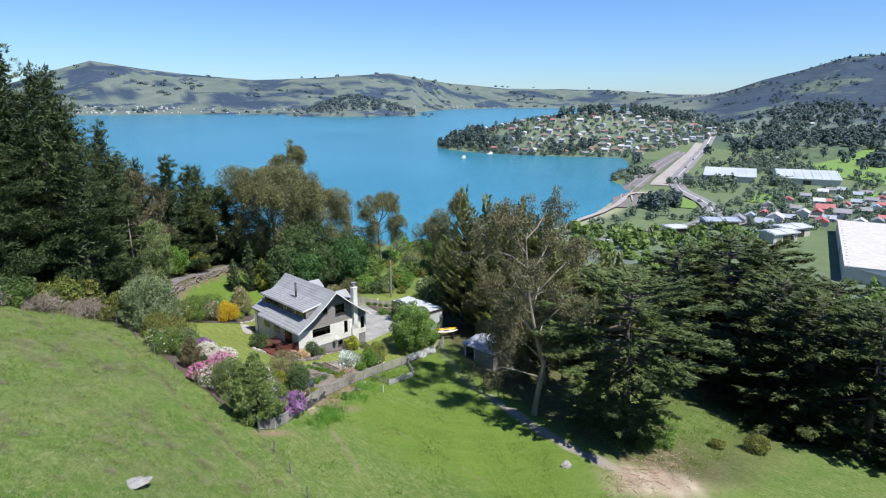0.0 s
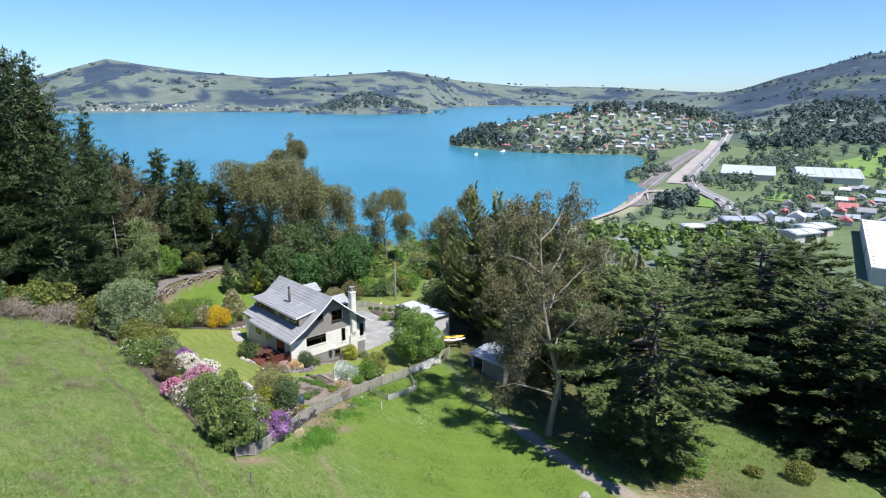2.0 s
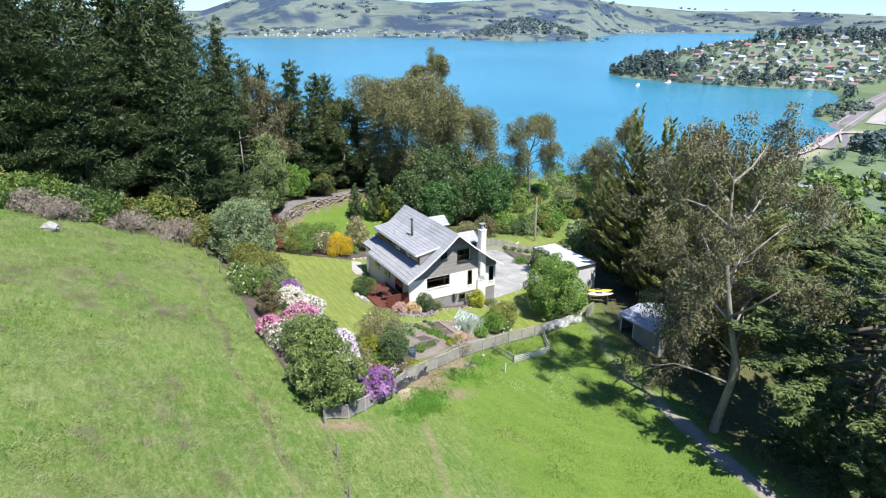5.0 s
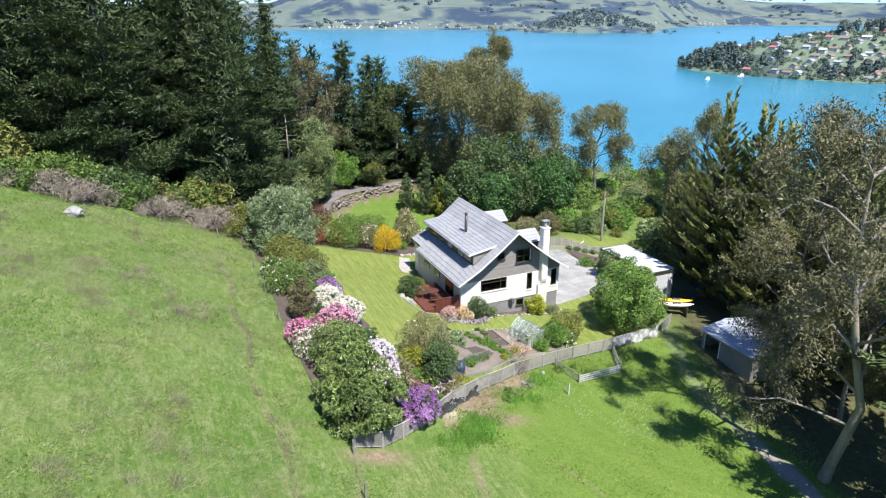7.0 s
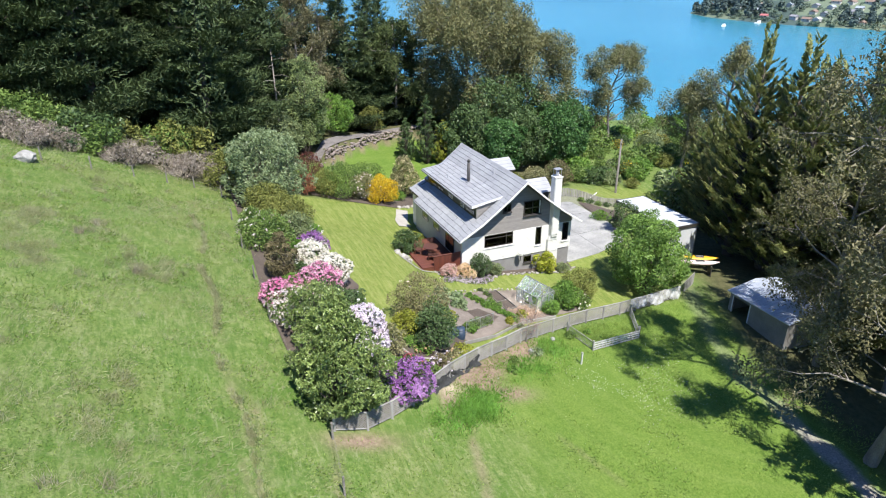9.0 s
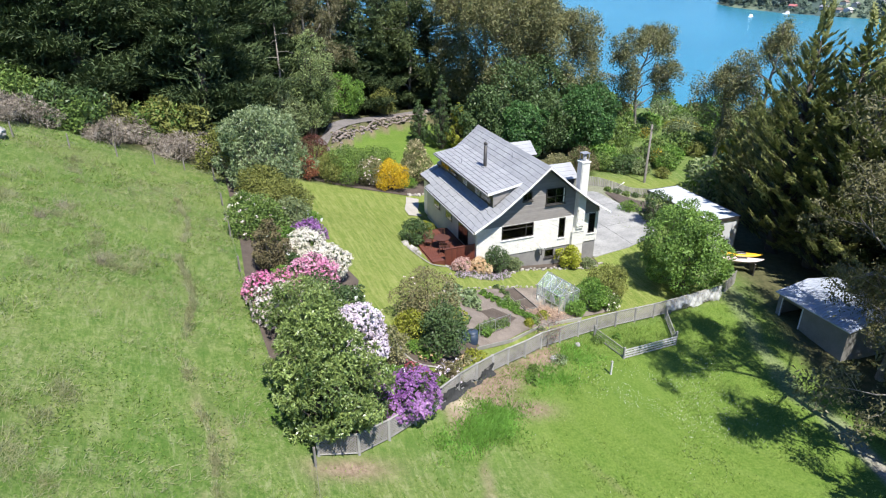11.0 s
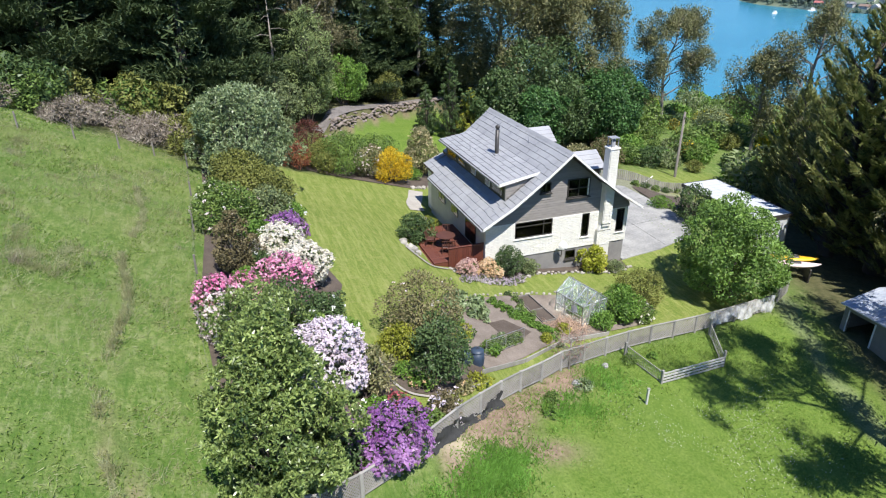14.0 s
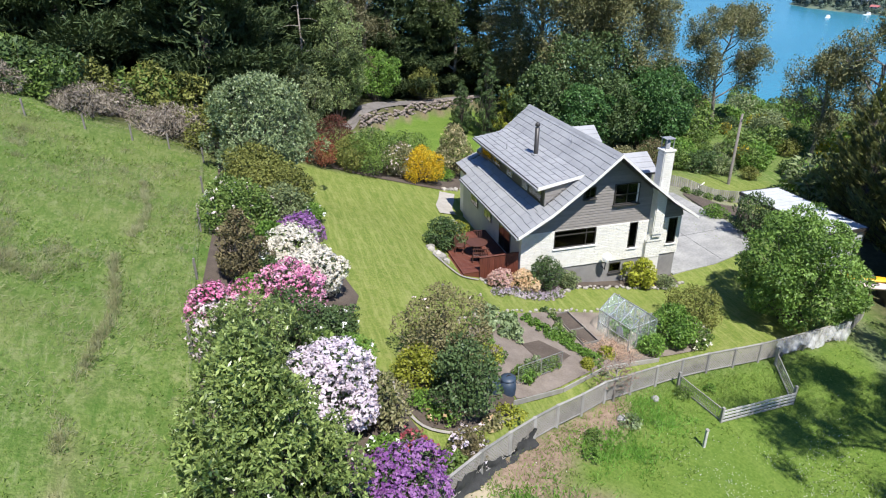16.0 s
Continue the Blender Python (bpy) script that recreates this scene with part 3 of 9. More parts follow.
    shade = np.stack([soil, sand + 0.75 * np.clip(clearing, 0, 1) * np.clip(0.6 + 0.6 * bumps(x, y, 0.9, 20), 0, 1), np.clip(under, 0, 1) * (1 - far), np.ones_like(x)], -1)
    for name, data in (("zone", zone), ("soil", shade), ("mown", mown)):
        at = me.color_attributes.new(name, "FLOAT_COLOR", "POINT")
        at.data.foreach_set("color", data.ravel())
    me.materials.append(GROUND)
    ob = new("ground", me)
    return tagged(ob, "rough green pasture, mown lawn and far grassy hills", "ground", "", "structure")


FENCE = [(-19.0, -16.5), (-17.4, -16.4), (-15.6, -15.5), (-13.4, -14.25), (-10.9, -12.6), (-8.6, -11.0), (-5.5, -9.45), (-3.0, -8.7), (-0.3, -8.1), (4.2, -7.7), (9.7, -6.8)]


def fence_y(x):
    return np.interp(x, [p[0] for p in FENCE], [p[1] for p in FENCE])


polar_ground()
water = link_mesh("water", [(-3000, 60, SEA), (4900, 60, SEA), (4900, 4600, SEA), (-3000, 4600, SEA)], [(0, 1, 2, 3)], WATER)
tagged(water, "calm turquoise blue harbour water", "water", "", "structure")


# ---- the house ----
MAIN_L = [(0, 6.0), (-1.45, 4.8), (-3.6, 3.2), (-5.45, 2.13)]
MAIN_R = [(0, 6.0), (1.7, 4.58), (3.5, 3.2), (5.2, 2.1)]


def along(pts, s):
    """The point at arc length s on a polyline."""
    for (x0, z0), (x1, z1) in zip(pts, pts[1:]):
        d = math.hypot(x1 - x0, z1 - z0)
        if s <= d or (x1, z1) == pts[-1]:
            k = min(s / d, 1.0)
            return x0 + (x1 - x0) * k, z0 + (z1 - z0) * k
        s -= d


def run_length(pts):
    return sum(math.hypot(b[0] - a[0], b[1] - a[1]) for a, b in zip(pts, pts[1:]))


def courses(parent, pts, y0, y1, step=0.40, lift=0.035):
    """Roof courses that overlap downhill, each a thin tilted strip, over a closed deck."""
    total = run_length(pts)
    n = max(1, round(total / step))
    lay = bmesh.new()
    for i in range(n):
        (xa, za), (xb, zb) = along(pts, total * i / n), along(pts, total * (i + 1) / n)
        bm = bmesh.new()
        lo = [(xa, y0, za + 0.02), (xa, y1, za + 0.02), (xb, y1, zb + 0.02 + lift), (xb, y0, zb + 0.02 + lift)]
        hi = [(x, y, z - 0.03) for x, y, z in lo]
        vs = [bm.verts.new(c) for c in lo + hi]
        for f in ((0, 1, 2, 3), (7, 6, 5, 4), (0, 4, 5, 1), (1, 5, 6, 2), (2, 6, 7, 3), (3, 7, 4, 0)):
            bm.faces.new([vs[k] for k in f])
        bmesh.ops.recalc_face_normals(bm, faces=bm.faces)
        part("roof_course", bm, ROOF, parent)
        for k, yy in enumerate(np.arange(y0 + 0.6 + 0.65 * (i % 2), y1 - 0.3, 1.31)):
            beam(lay, (xa, yy, za + 0.03), (xb, yy, zb + 0.03 + lift), 0.035, 0.02)
    part("roof_joint", lay, ROOF_RIB, parent)["kind"] = "stuff"


def roof_half(house, name, pts, y0, y1, thick=0.12):
    """A roof slope: sheathing slab that follows the profile, with its courses."""
    low = [(x, z - thick) for x, z in pts]
    slab = part(name, prism(pts + low[::-1], y1 - y0, "y", y0), DARK_FRAME, house)
    courses(slab, pts, y0 - 0.02, y1 + 0.02)
    return slab


def window(house, x0, x1, z0, z1, y, bars=(), label="dark-framed window"):
    """A window in a wall that faces -y: frame, panes, sill, room behind."""
    w = part("window", block((x0, y - 0.03, z1 - 0.06), (x1, y + 0.09, z1), 0.008), DARK_FRAME, house, label)
    fr = bmesh.new()
    box(fr, (x0, y - 0.03, z0), (x0 + 0.06, y + 0.09, z1 - 0.062), 0.008)
    box(fr, (x1 - 0.06, y - 0.03, z0), (x1, y + 0.09, z1 - 0.062), 0.008)
    box(fr, (x0 + 0.062, y - 0.03, z0), (x1 - 0.062, y + 0.09, z0 + 0.06), 0.008)
    for kind, at in bars:
        if kind == "v":
            box(fr, (at - 0.025, y - 0.02, z0 + 0.062), (at + 0.025, y + 0.07, z1 - 0.062))
        else:
            box(fr, (x0 + 0.062, y - 0.025, at - 0.025), (x1 - 0.062, y + 0.075, at + 0.025))
    part("frame", fr, DARK_FRAME, w)
    pane = part("pane", block((x0 + 0.05, y + 0.02, z0 + 0.05), (x1 - 0.05, y + 0.03, z1 - 0.05)), GLASS, w)
    part("sill", block((x0 - 0.06, y - 0.12, z0 - 0.07), (x1 + 0.06, y + 0.05, z0 - 0.002), 0.01), WHITE_PAINT if -0.3 < z0 < 2.0 else DARK_FRAME, w)
    return w


def brickwork(x0, x1, z0, z1, y, holes, proud=0.02, length=0.40, rise=0.105):
    """Courses of long split bricks that stand proud of the wall, cut round the openings."""
    rng, bm = np.random.default_rng(5), bmesh.new()
    verts, faces = [], []
    for j in range(int((z1 - z0) / rise)):
        za, zb = z0 + j * rise, z0 + (j + 1) * rise - 0.012
        xs = np.arange(x0 - length * (0.5 if j % 2 else 0.0), x1 + length, length)
        for xa in xs:
            a, b = max(xa, x0), min(xa + length - 0.012, x1)
            for h in holes:
                if za < h[3] - 0.01 and zb > h[2] + 0.01 and a < h[1] and b > h[0]:
                    a, b = (a, h[0]) if a < h[0] else (h[1], b)
            if b - a < 0.03:
                continue
            p = y - proud - rng.uniform(0, 0.012)
            k = len(verts)
            verts += [(a, p, za), (b, p, za), (b, p, zb), (a, p, zb), (a, y + 0.01, za), (b, y + 0.01, za), (b, y + 0.01, zb), (a, y + 0.01, zb)]
            faces += [(k, k + 1, k + 2, k + 3), (k, k + 4, k + 5, k + 1), (k + 1, k + 5, k + 6, k + 2), (k + 2, k + 6, k + 7, k + 3), (k + 3, k + 7, k + 4, k)]
    return verts, faces


def wall_with_holes(x0, x1, z0, z1, y0, y1, holes):
    """A wall slab along x with openings that go right through."""
    bm = bmesh.new()
    xs = sorted({x0, x1, *[h[0] for h in holes], *[h[1] for h in holes]})
    zs = sorted({z0, z1, *[h[2] for h in holes], *[h[3] for h in holes]})
    for xa, xb in zip(xs, xs[1:]):
        for za, zb in zip(zs, zs[1:]):
            if not any(h[0] <= xa and xb <= h[1] and h[2] <= za and zb <= h[3] for h in holes):
                box(bm, (xa, y0, za), (xb, y1, zb))
    bmesh.ops.remove_doubles(bm, verts=bm.verts, dist=1e-4)
    return bm


def roof_x(z, pts):
    """How far out the roof's underside reaches at a height."""
    zs, xs = [p[1] - 0.14 for p in pts][::-1], [p[0] for p in pts][::-1]
    return float(np.interp(z, zs, xs))


def build_house():
    house = thing("house", (0, 0, 0), "white brick chalet house with grey roof and brown boarded gable", "house")
    big, slim, right = (-2.97, -0.47, 0.76, 1.8), (1.56, 2.09, 0.24, 1.78), (4.04, 4.62, 0.2, 1.76)
    holes = [big, slim, right]
    front = part("wall", wall_with_holes(-4.85, 4.85, -0.42, 1.82, 0.8, 1.0, holes), MORTAR, house, "white painted brick front wall")
    v, f = brickwork(-4.85, 4.85, -0.42, 1.82, 0.8, holes)
    link_mesh("brick", v, f, WHITE_BRICK, front)["kind"] = "stuff"
    part("plinth", wall_with_holes(-4.8, 4.8, -2.6, -0.424, 0.84, 1.02, [(0.6, 1.34, -1.2, -0.58)]), PLINTH, house, "grey plastered foundation wall")
    window(house, *big, 0.82, [("v", -1.05), ("h", 1.5)], "wide dark-framed living room window")
    window(house, *slim, 0.82)
    window(house, *right, 0.82)
    window(house, 0.6, 1.34, -1.2, -0.58, 0.86, [], "small basement window")
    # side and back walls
    part("wall", block((-4.85, 1.002, -2.4), (-4.65, 10.6, 2.2)), SHADED_SIDE_PAINT, house, "white side wall in deep shade")
    part("wall", block((4.65, 1.002, -2.6), (4.85, 11.4, 2.2)), WHITE_PAINT, house)
    part("wall", block((-4.648, 11.2, -2.4), (4.648, 11.4, 2.2)), WHITE_PAINT, house)
    part("wall", prism([(-5.0, 2.2), (5.0, 2.2), (3.4, 3.1), (0, 5.8), (-1.4, 4.7), (-3.5, 3.1)], 0.2, "y", 11.2), TAUPE, house)
    part("floor", block((-4.6, 1.05, -0.1), (4.6, 11.1, 0.0)), INSIDE, house)
    part("floor", block((-4.6, 1.05, 2.2), (4.6, 11.1, 2.3)), INSIDE, house)
    for y0, y1, z0, z1, dy in ((2.2, 3.9, -0.05, 1.95, True), (5.2, 6.4, 0.7, 1.8, False), (7.6, 8.9, 0.7, 1.8, False)):
        w = part("window", block((-4.9, y0, z0), (-4.86, y1, z1), 0.01), DARK_FRAME, house, "dark glazed side window")
        part("pane", block((-4.912, y0 + 0.08, z0 + 0.08), (-4.902, (y0 + y1) / 2 - 0.03, z1 - 0.08)), GLASS, w)
        part("pane", block((-4.912, (y0 + y1) / 2 + 0.03, z0 + 0.08), (-4.902, y1 - 0.08, z1 - 0.08)), GLASS, w)
    # boarded gable
    gable_holes = [(0.38, 1.88, 2.94, 4.12), (-1.43, -0.76, 3.48, 4.1)]
    back = part("gable", prism([(-5.0, 1.83), (5.0, 1.83), (4.9, 2.15), (3.3, 3.14), (1.65, 4.5), (0, 5.83), (-1.4, 4.68), (-3.5, 3.14), (-5.0, 2.2)], 0.14, "y", 0.86), TAUPE, house, "brown-grey weatherboard gable")
    rise = 0.155
    for j in range(26):
        za, zb = 1.80 + j * rise, 1.80 + (j + 1) * rise + 0.012
        cut = sorted([(h[0] - 0.02, h[1] + 0.02) for h in gable_holes if za < h[3] and zb > h[2]])
        x0, x1 = max(roof_x(zb, MAIN_L), -4.95), min(roof_x(zb, MAIN_R), 4.8)
        xa = x0
        for c0, c1 in cut + [(x1, x1)]:
            if c0 - xa > 0.08:
                bm = bmesh.new()
                vs = [bm.verts.new(c) for c in ((xa, 0.80, za), (c0, 0.80, za), (c0, 0.835, zb), (xa, 0.835, zb), (xa, 0.858, za), (c0, 0.858, za), (c0, 0.858, zb), (xa, 0.858, zb))]
                for q in ((0, 1, 2, 3), (0, 4, 5, 1), (1, 5, 6, 2), (2, 6, 7, 3), (3, 7, 4, 0), (4, 7, 6, 5)):
                    bm.faces.new([vs[k] for k in q])
                part("board", bm, TAUPE, back)
            xa = max(xa, c1)
    for h, bars in ((gable_holes[0], [("h", 3.5), ("v", 1.13)]), (gable_holes[1], [("v", -1.1)])):
        # near-black sheet behind the panes stands in for the unlit room
        part("room_shadow", block((h[0] - 0.01, 0.845, h[2] - 0.01), (h[1] + 0.01, 0.857, h[3] + 0.01)), DARK_FRAME, back)
        window(house, *h, 0.775, bars, "dark upstairs gable window")
    part("curtain", block((1.72, 0.765, 3.0), (1.84, 0.772, 4.06), 0.002), WHITE_PAINT, house, "white window jamb")
    # roof
    roof_half(house, "roof", [(0, 6.0), (-1.45, 4.8), (-3.6, 3.2), (-5.45, 2.13)], -0.15, 0.9)
    roof_half(house, "roof", [(0, 6.0), (-1.45, 4.8)], 0.9, 11.6)
    roof_half(house, "roof", [(-1.45, 4.8), (-2.6, 4.5), (-4.05, 4.3)], 0.85, 10.95)
    roof_half(house, "roof", [(-3.58, 3.19), (-5.45, 2.13)], 0.9, 9.4)
    roof_half(house, "roof", [(-1.45, 4.8), (-3.6, 3.2)], 10.95, 11.6)
    roof_half(house, "roof", [(0, 6.0), (1.7, 4.58), (3.5, 3.2), (5.2, 2.1)], -0.15, 11.6)
    part("ridge_cap", prism([(-0.16, 5.93), (0, 6.07), (0.16, 5.93), (0.1, 5.9), (0, 6.0), (-0.1, 5.9)], 11.8, "y", -0.17), ROOF, house)
    for pts in (MAIN_L, MAIN_R):
        low = [(x, z - 0.11) for x, z in pts]
        part("fascia", prism([(x, z + 0.045) for x, z in pts] + low[::-1], 0.04, "y", -0.215), WHITE_PAINT, house, "white barge board")
    part("fascia", prism([(-1.5, 4.82), (-4.08, 4.36), (-4.08, 4.18), (-1.75, 4.62)], 0.035, "y", 0.79), WHITE_PAINT, house)
    part("gutter", block((-4.17, 0.85, 4.17), (-4.05, 10.95, 4.29), 0.02), ROOF_RIB, house)
    part("gutter", block((-5.56, -0.15, 2.0), (-5.45, 9.4, 2.12), 0.02), ROOF_RIB, house)
    part("gutter", block((5.2, -0.15, 1.98), (5.31, 11.6, 2.1), 0.02), ROOF_RIB, house)
    # long dormer under the kicked roof
    part("dormer_cheek", prism([(-1.6, 4.62), (-3.6, 4.28), (-3.6, 3.22)], 0.1, "y", 1.0), TAUPE, house, "boarded dormer cheek")
    for j in range(7):
        z = 3.26 + j * 0.155
        x1 = -3.55 + (z - 3.22) * 1.29
        part("board", block((-3.61, 0.965, z), (min(x1, -1.7), 0.995, z + 0.15), 0.006), TAUPE, house)
    face = part("dormer_wall", block((-3.6, 1.1, 3.1), (-3.5, 10.7, 4.24)), DARK_FRAME, house, "dark dormer wall with a row of windows")
    for y0, y1 in ((1.3, 2.9), (3.2, 3.9), (5.4, 6.2), (7.2, 8.4), (8.8, 10.4)):
        w = part("window", block((-3.63, y0, 3.32), (-3.602, y1, 4.14), 0.008), WHITE_PAINT if y1 - y0 < 0.9 else DARK_FRAME, house, "dormer window")
        part("pane", block((-3.642, y0 + 0.06, 3.39), (-3.632, y1 - 0.06, 4.08)), GLASS, w)
    part("wall", block((-3.6, 10.7, 3.1), (-1.6, 10.8, 4.3)), TAUPE, house)
    # cross dormers on the far slope
    for yc in (3.3, 9.5):
        for s in (-1, 1):
            d = part("dormer_roof", prism([(yc, 4.90), (yc + s * 1.25, 4.10), (yc + s * 1.25, 3.98), (yc, 4.78)], 2.8, "x", 0.9), DARK_FRAME, house, "small cross dormer roof")
            for k in range(4):
                a, b = k / 4, (k + 1) / 4
                ya, yb, za, zb = yc + s * 1.29 * a, yc + s * 1.29 * b, 4.92 - 0.825 * a, 4.95 - 0.825 * b
                part("roof_course", prism([(ya, za), (yb, zb), (yb, zb - 0.03), (ya, za - 0.03)], 2.84, "x", 0.88), ROOF, d)
        part("dormer_wall", prism([(yc - 1.1, 3.0), (yc + 1.1, 3.0), (yc + 1.1, 4.10), (yc, 4.75), (yc - 1.1, 4.10)], 0.1, "x", 3.4), TAUPE, house)
    # rear lean-to roof
    roof_half(house, "roof", [(-3.4, 3.0), (-4.95, 2.3)], 9.45, 12.0)
    part("wall", block((-4.64, 11.42, -1.6), (-3.9, 11.9, 2.2)), WHITE_PAINT, house)
    # chimney
    bm = bmesh.new()
    box(bm, (2.80, 0.38, 0.9), (3.36, 0.92, 5.78))
    box(bm, (2.6, 0.56, -2.4), (3.56, 0.79, 0.6))
    chimney = part("chimney", bm, MORTAR, house, "white painted brick chimney")
    shoulders = [(2.6, 0.6), (3.56, 0.6), (3.36, 1.1), (2.80, 1.1)]
    part("shoulder", prism(shoulders, 0.3, "y", 0.49), WHITE_BRICK, chimney)
    for lo, hi, z0, z1 in ((2.80, 3.36, 1.1, 5.78), (2.6, 3.56, -0.42, 0.6)):
        v, f = brickwork(lo, hi, z0, z1, 0.38 if z0 > 1 else 0.56, [], 0.05 if z0 > 1 else 0.02)
        link_mesh("brick", v, f, WHITE_BRICK, chimney)["kind"] = "stuff"
    bm = bmesh.new()
    for j in range(44):
        z = 1.1 + j * 0.105
        for k in range(2):
            y = 0.38 + (0.27 if j % 2 else 0.16) * k
            y1 = 0.92 if k else y + (0.255 if j % 2 else 0.145)
            box(bm, (2.76, y, z), (2.802, y1, z + 0.092))
            box(bm, (3.358, y, z), (3.40, y1, z + 0.092))
    part("brick", bm, WHITE_BRICK, chimney)["kind"] = "stuff"
    part("cap", block((2.72, 0.3, 5.78), (3.44, 1.0, 5.88), 0.02), WHITE_BRICK, chimney)
    v, f = tubes([[((3.08, 0.65, 5.86), 0.14), ((3.08, 0.65, 6.3), 0.14)]], 12)
    link_mesh("flue", v, f, ROOF_RIB, chimney, "steel flue pipe", True)
    cage = bmesh.new()
    for sx in (-0.22, 0.22):
        for sy in (-0.2, 0.2):
            box(cage, (3.08 + sx - 0.02, 0.65 + sy - 0.02, 5.88), (3.08 + sx + 0.02, 0.65 + sy + 0.02, 6.44))
    box(cage, (2.8, 0.4, 6.42), (3.36, 0.9, 6.46))
    part("cowl", cage, ROOF_RIB, chimney, "metal chimney cowl")
    # log burner flue
    v, f = tubes([[((-2.2, 5.4, 4.4), 0.13), ((-2.2, 5.4, 6.2), 0.13)], [((-2.2, 5.4, 6.24), 0.06), ((-2.2, 5.4, 6.3), 0.14), ((-2.2, 5.4, 6.4), 0.15), ((-2.2, 5.4, 6.52), 0.03)]], 12)
    link_mesh("flue", v, f, DARK_FRAME, house, "round dark steel flue with cowl", True)
    part("flashing", block((-2.42, 5.18, 4.55), (-1.98, 5.62, 4.68), 0.03), ROOF_RIB, house)
    v, f = tubes([[((-3.2, 7.4, 4.4), 0.04), ((-3.2, 7.4, 4.8), 0.04)], [((-0.6, 4.2, 5.5), 0.03), ((-0.6, 4.2, 5.9), 0.03)]], 8)
    link_mesh("vent_pipe", v, f, ROOF_RIB, house, "", True)
    # satellite dish
    dish = bmesh.new()
    bmesh.ops.create_uvsphere(dish, u_segments=16, v_segments=10, radius=0.34)
    bmesh.ops.delete(dish, geom=[v for v in dish.verts if v.co.z > -0.12], context="VERTS")
    bmesh.ops.transform(dish, matrix=pose(0.15, 0.42, 0.0, -118, 0, -30), verts=dish.verts)
    d = part("satellite_dish", dish, WHITE_PAINT, house, "white satellite dish", True)
    v, f = tubes([[((0.1, 0.84, -0.7), 0.03), ((0.1, 0.45, -0.72), 0.03), ((0.15, 0.5, -0.2), 0.03)], [((0.15, 0.5, -0.25), 0.015), ((0.12, 0.12, -0.1), 0.015), ((0.12, 0.08, -0.02), 0.05)]], 7)
    link_mesh("bracket", v, f, DARK_FRAME, d)
    return house


build_house()


# ---- trees ----
def trunk_part(lines, material, parent, label=""):
    v, f = tubes(lines, 6)
    return link_mesh("trunk", v, f, material, parent, label, True)


def fans(rng, P, D, m, length, width, spread, flat=0.0):
    """m pointed blades round each point, about its direction; flat: how far they keep to one level plane."""
    P, D = np.repeat(P, m, 0), np.repeat(D, m, 0)
    U = rng.normal(0, spread, P.shape)
    U[:, 2] *= 1 - flat
    U = unit(D + U)
    L = length * rng.uniform(0.6, 1.35, len(P))
    N = unit(rng.normal(0, 1 - 0.75 * flat, P.shape) + (0, 0, 0.5 + flat))
    return P + U * (L * 0.45)[:, None], U, N, L, L * width * rng.uniform(0.8, 1.25, len(P))


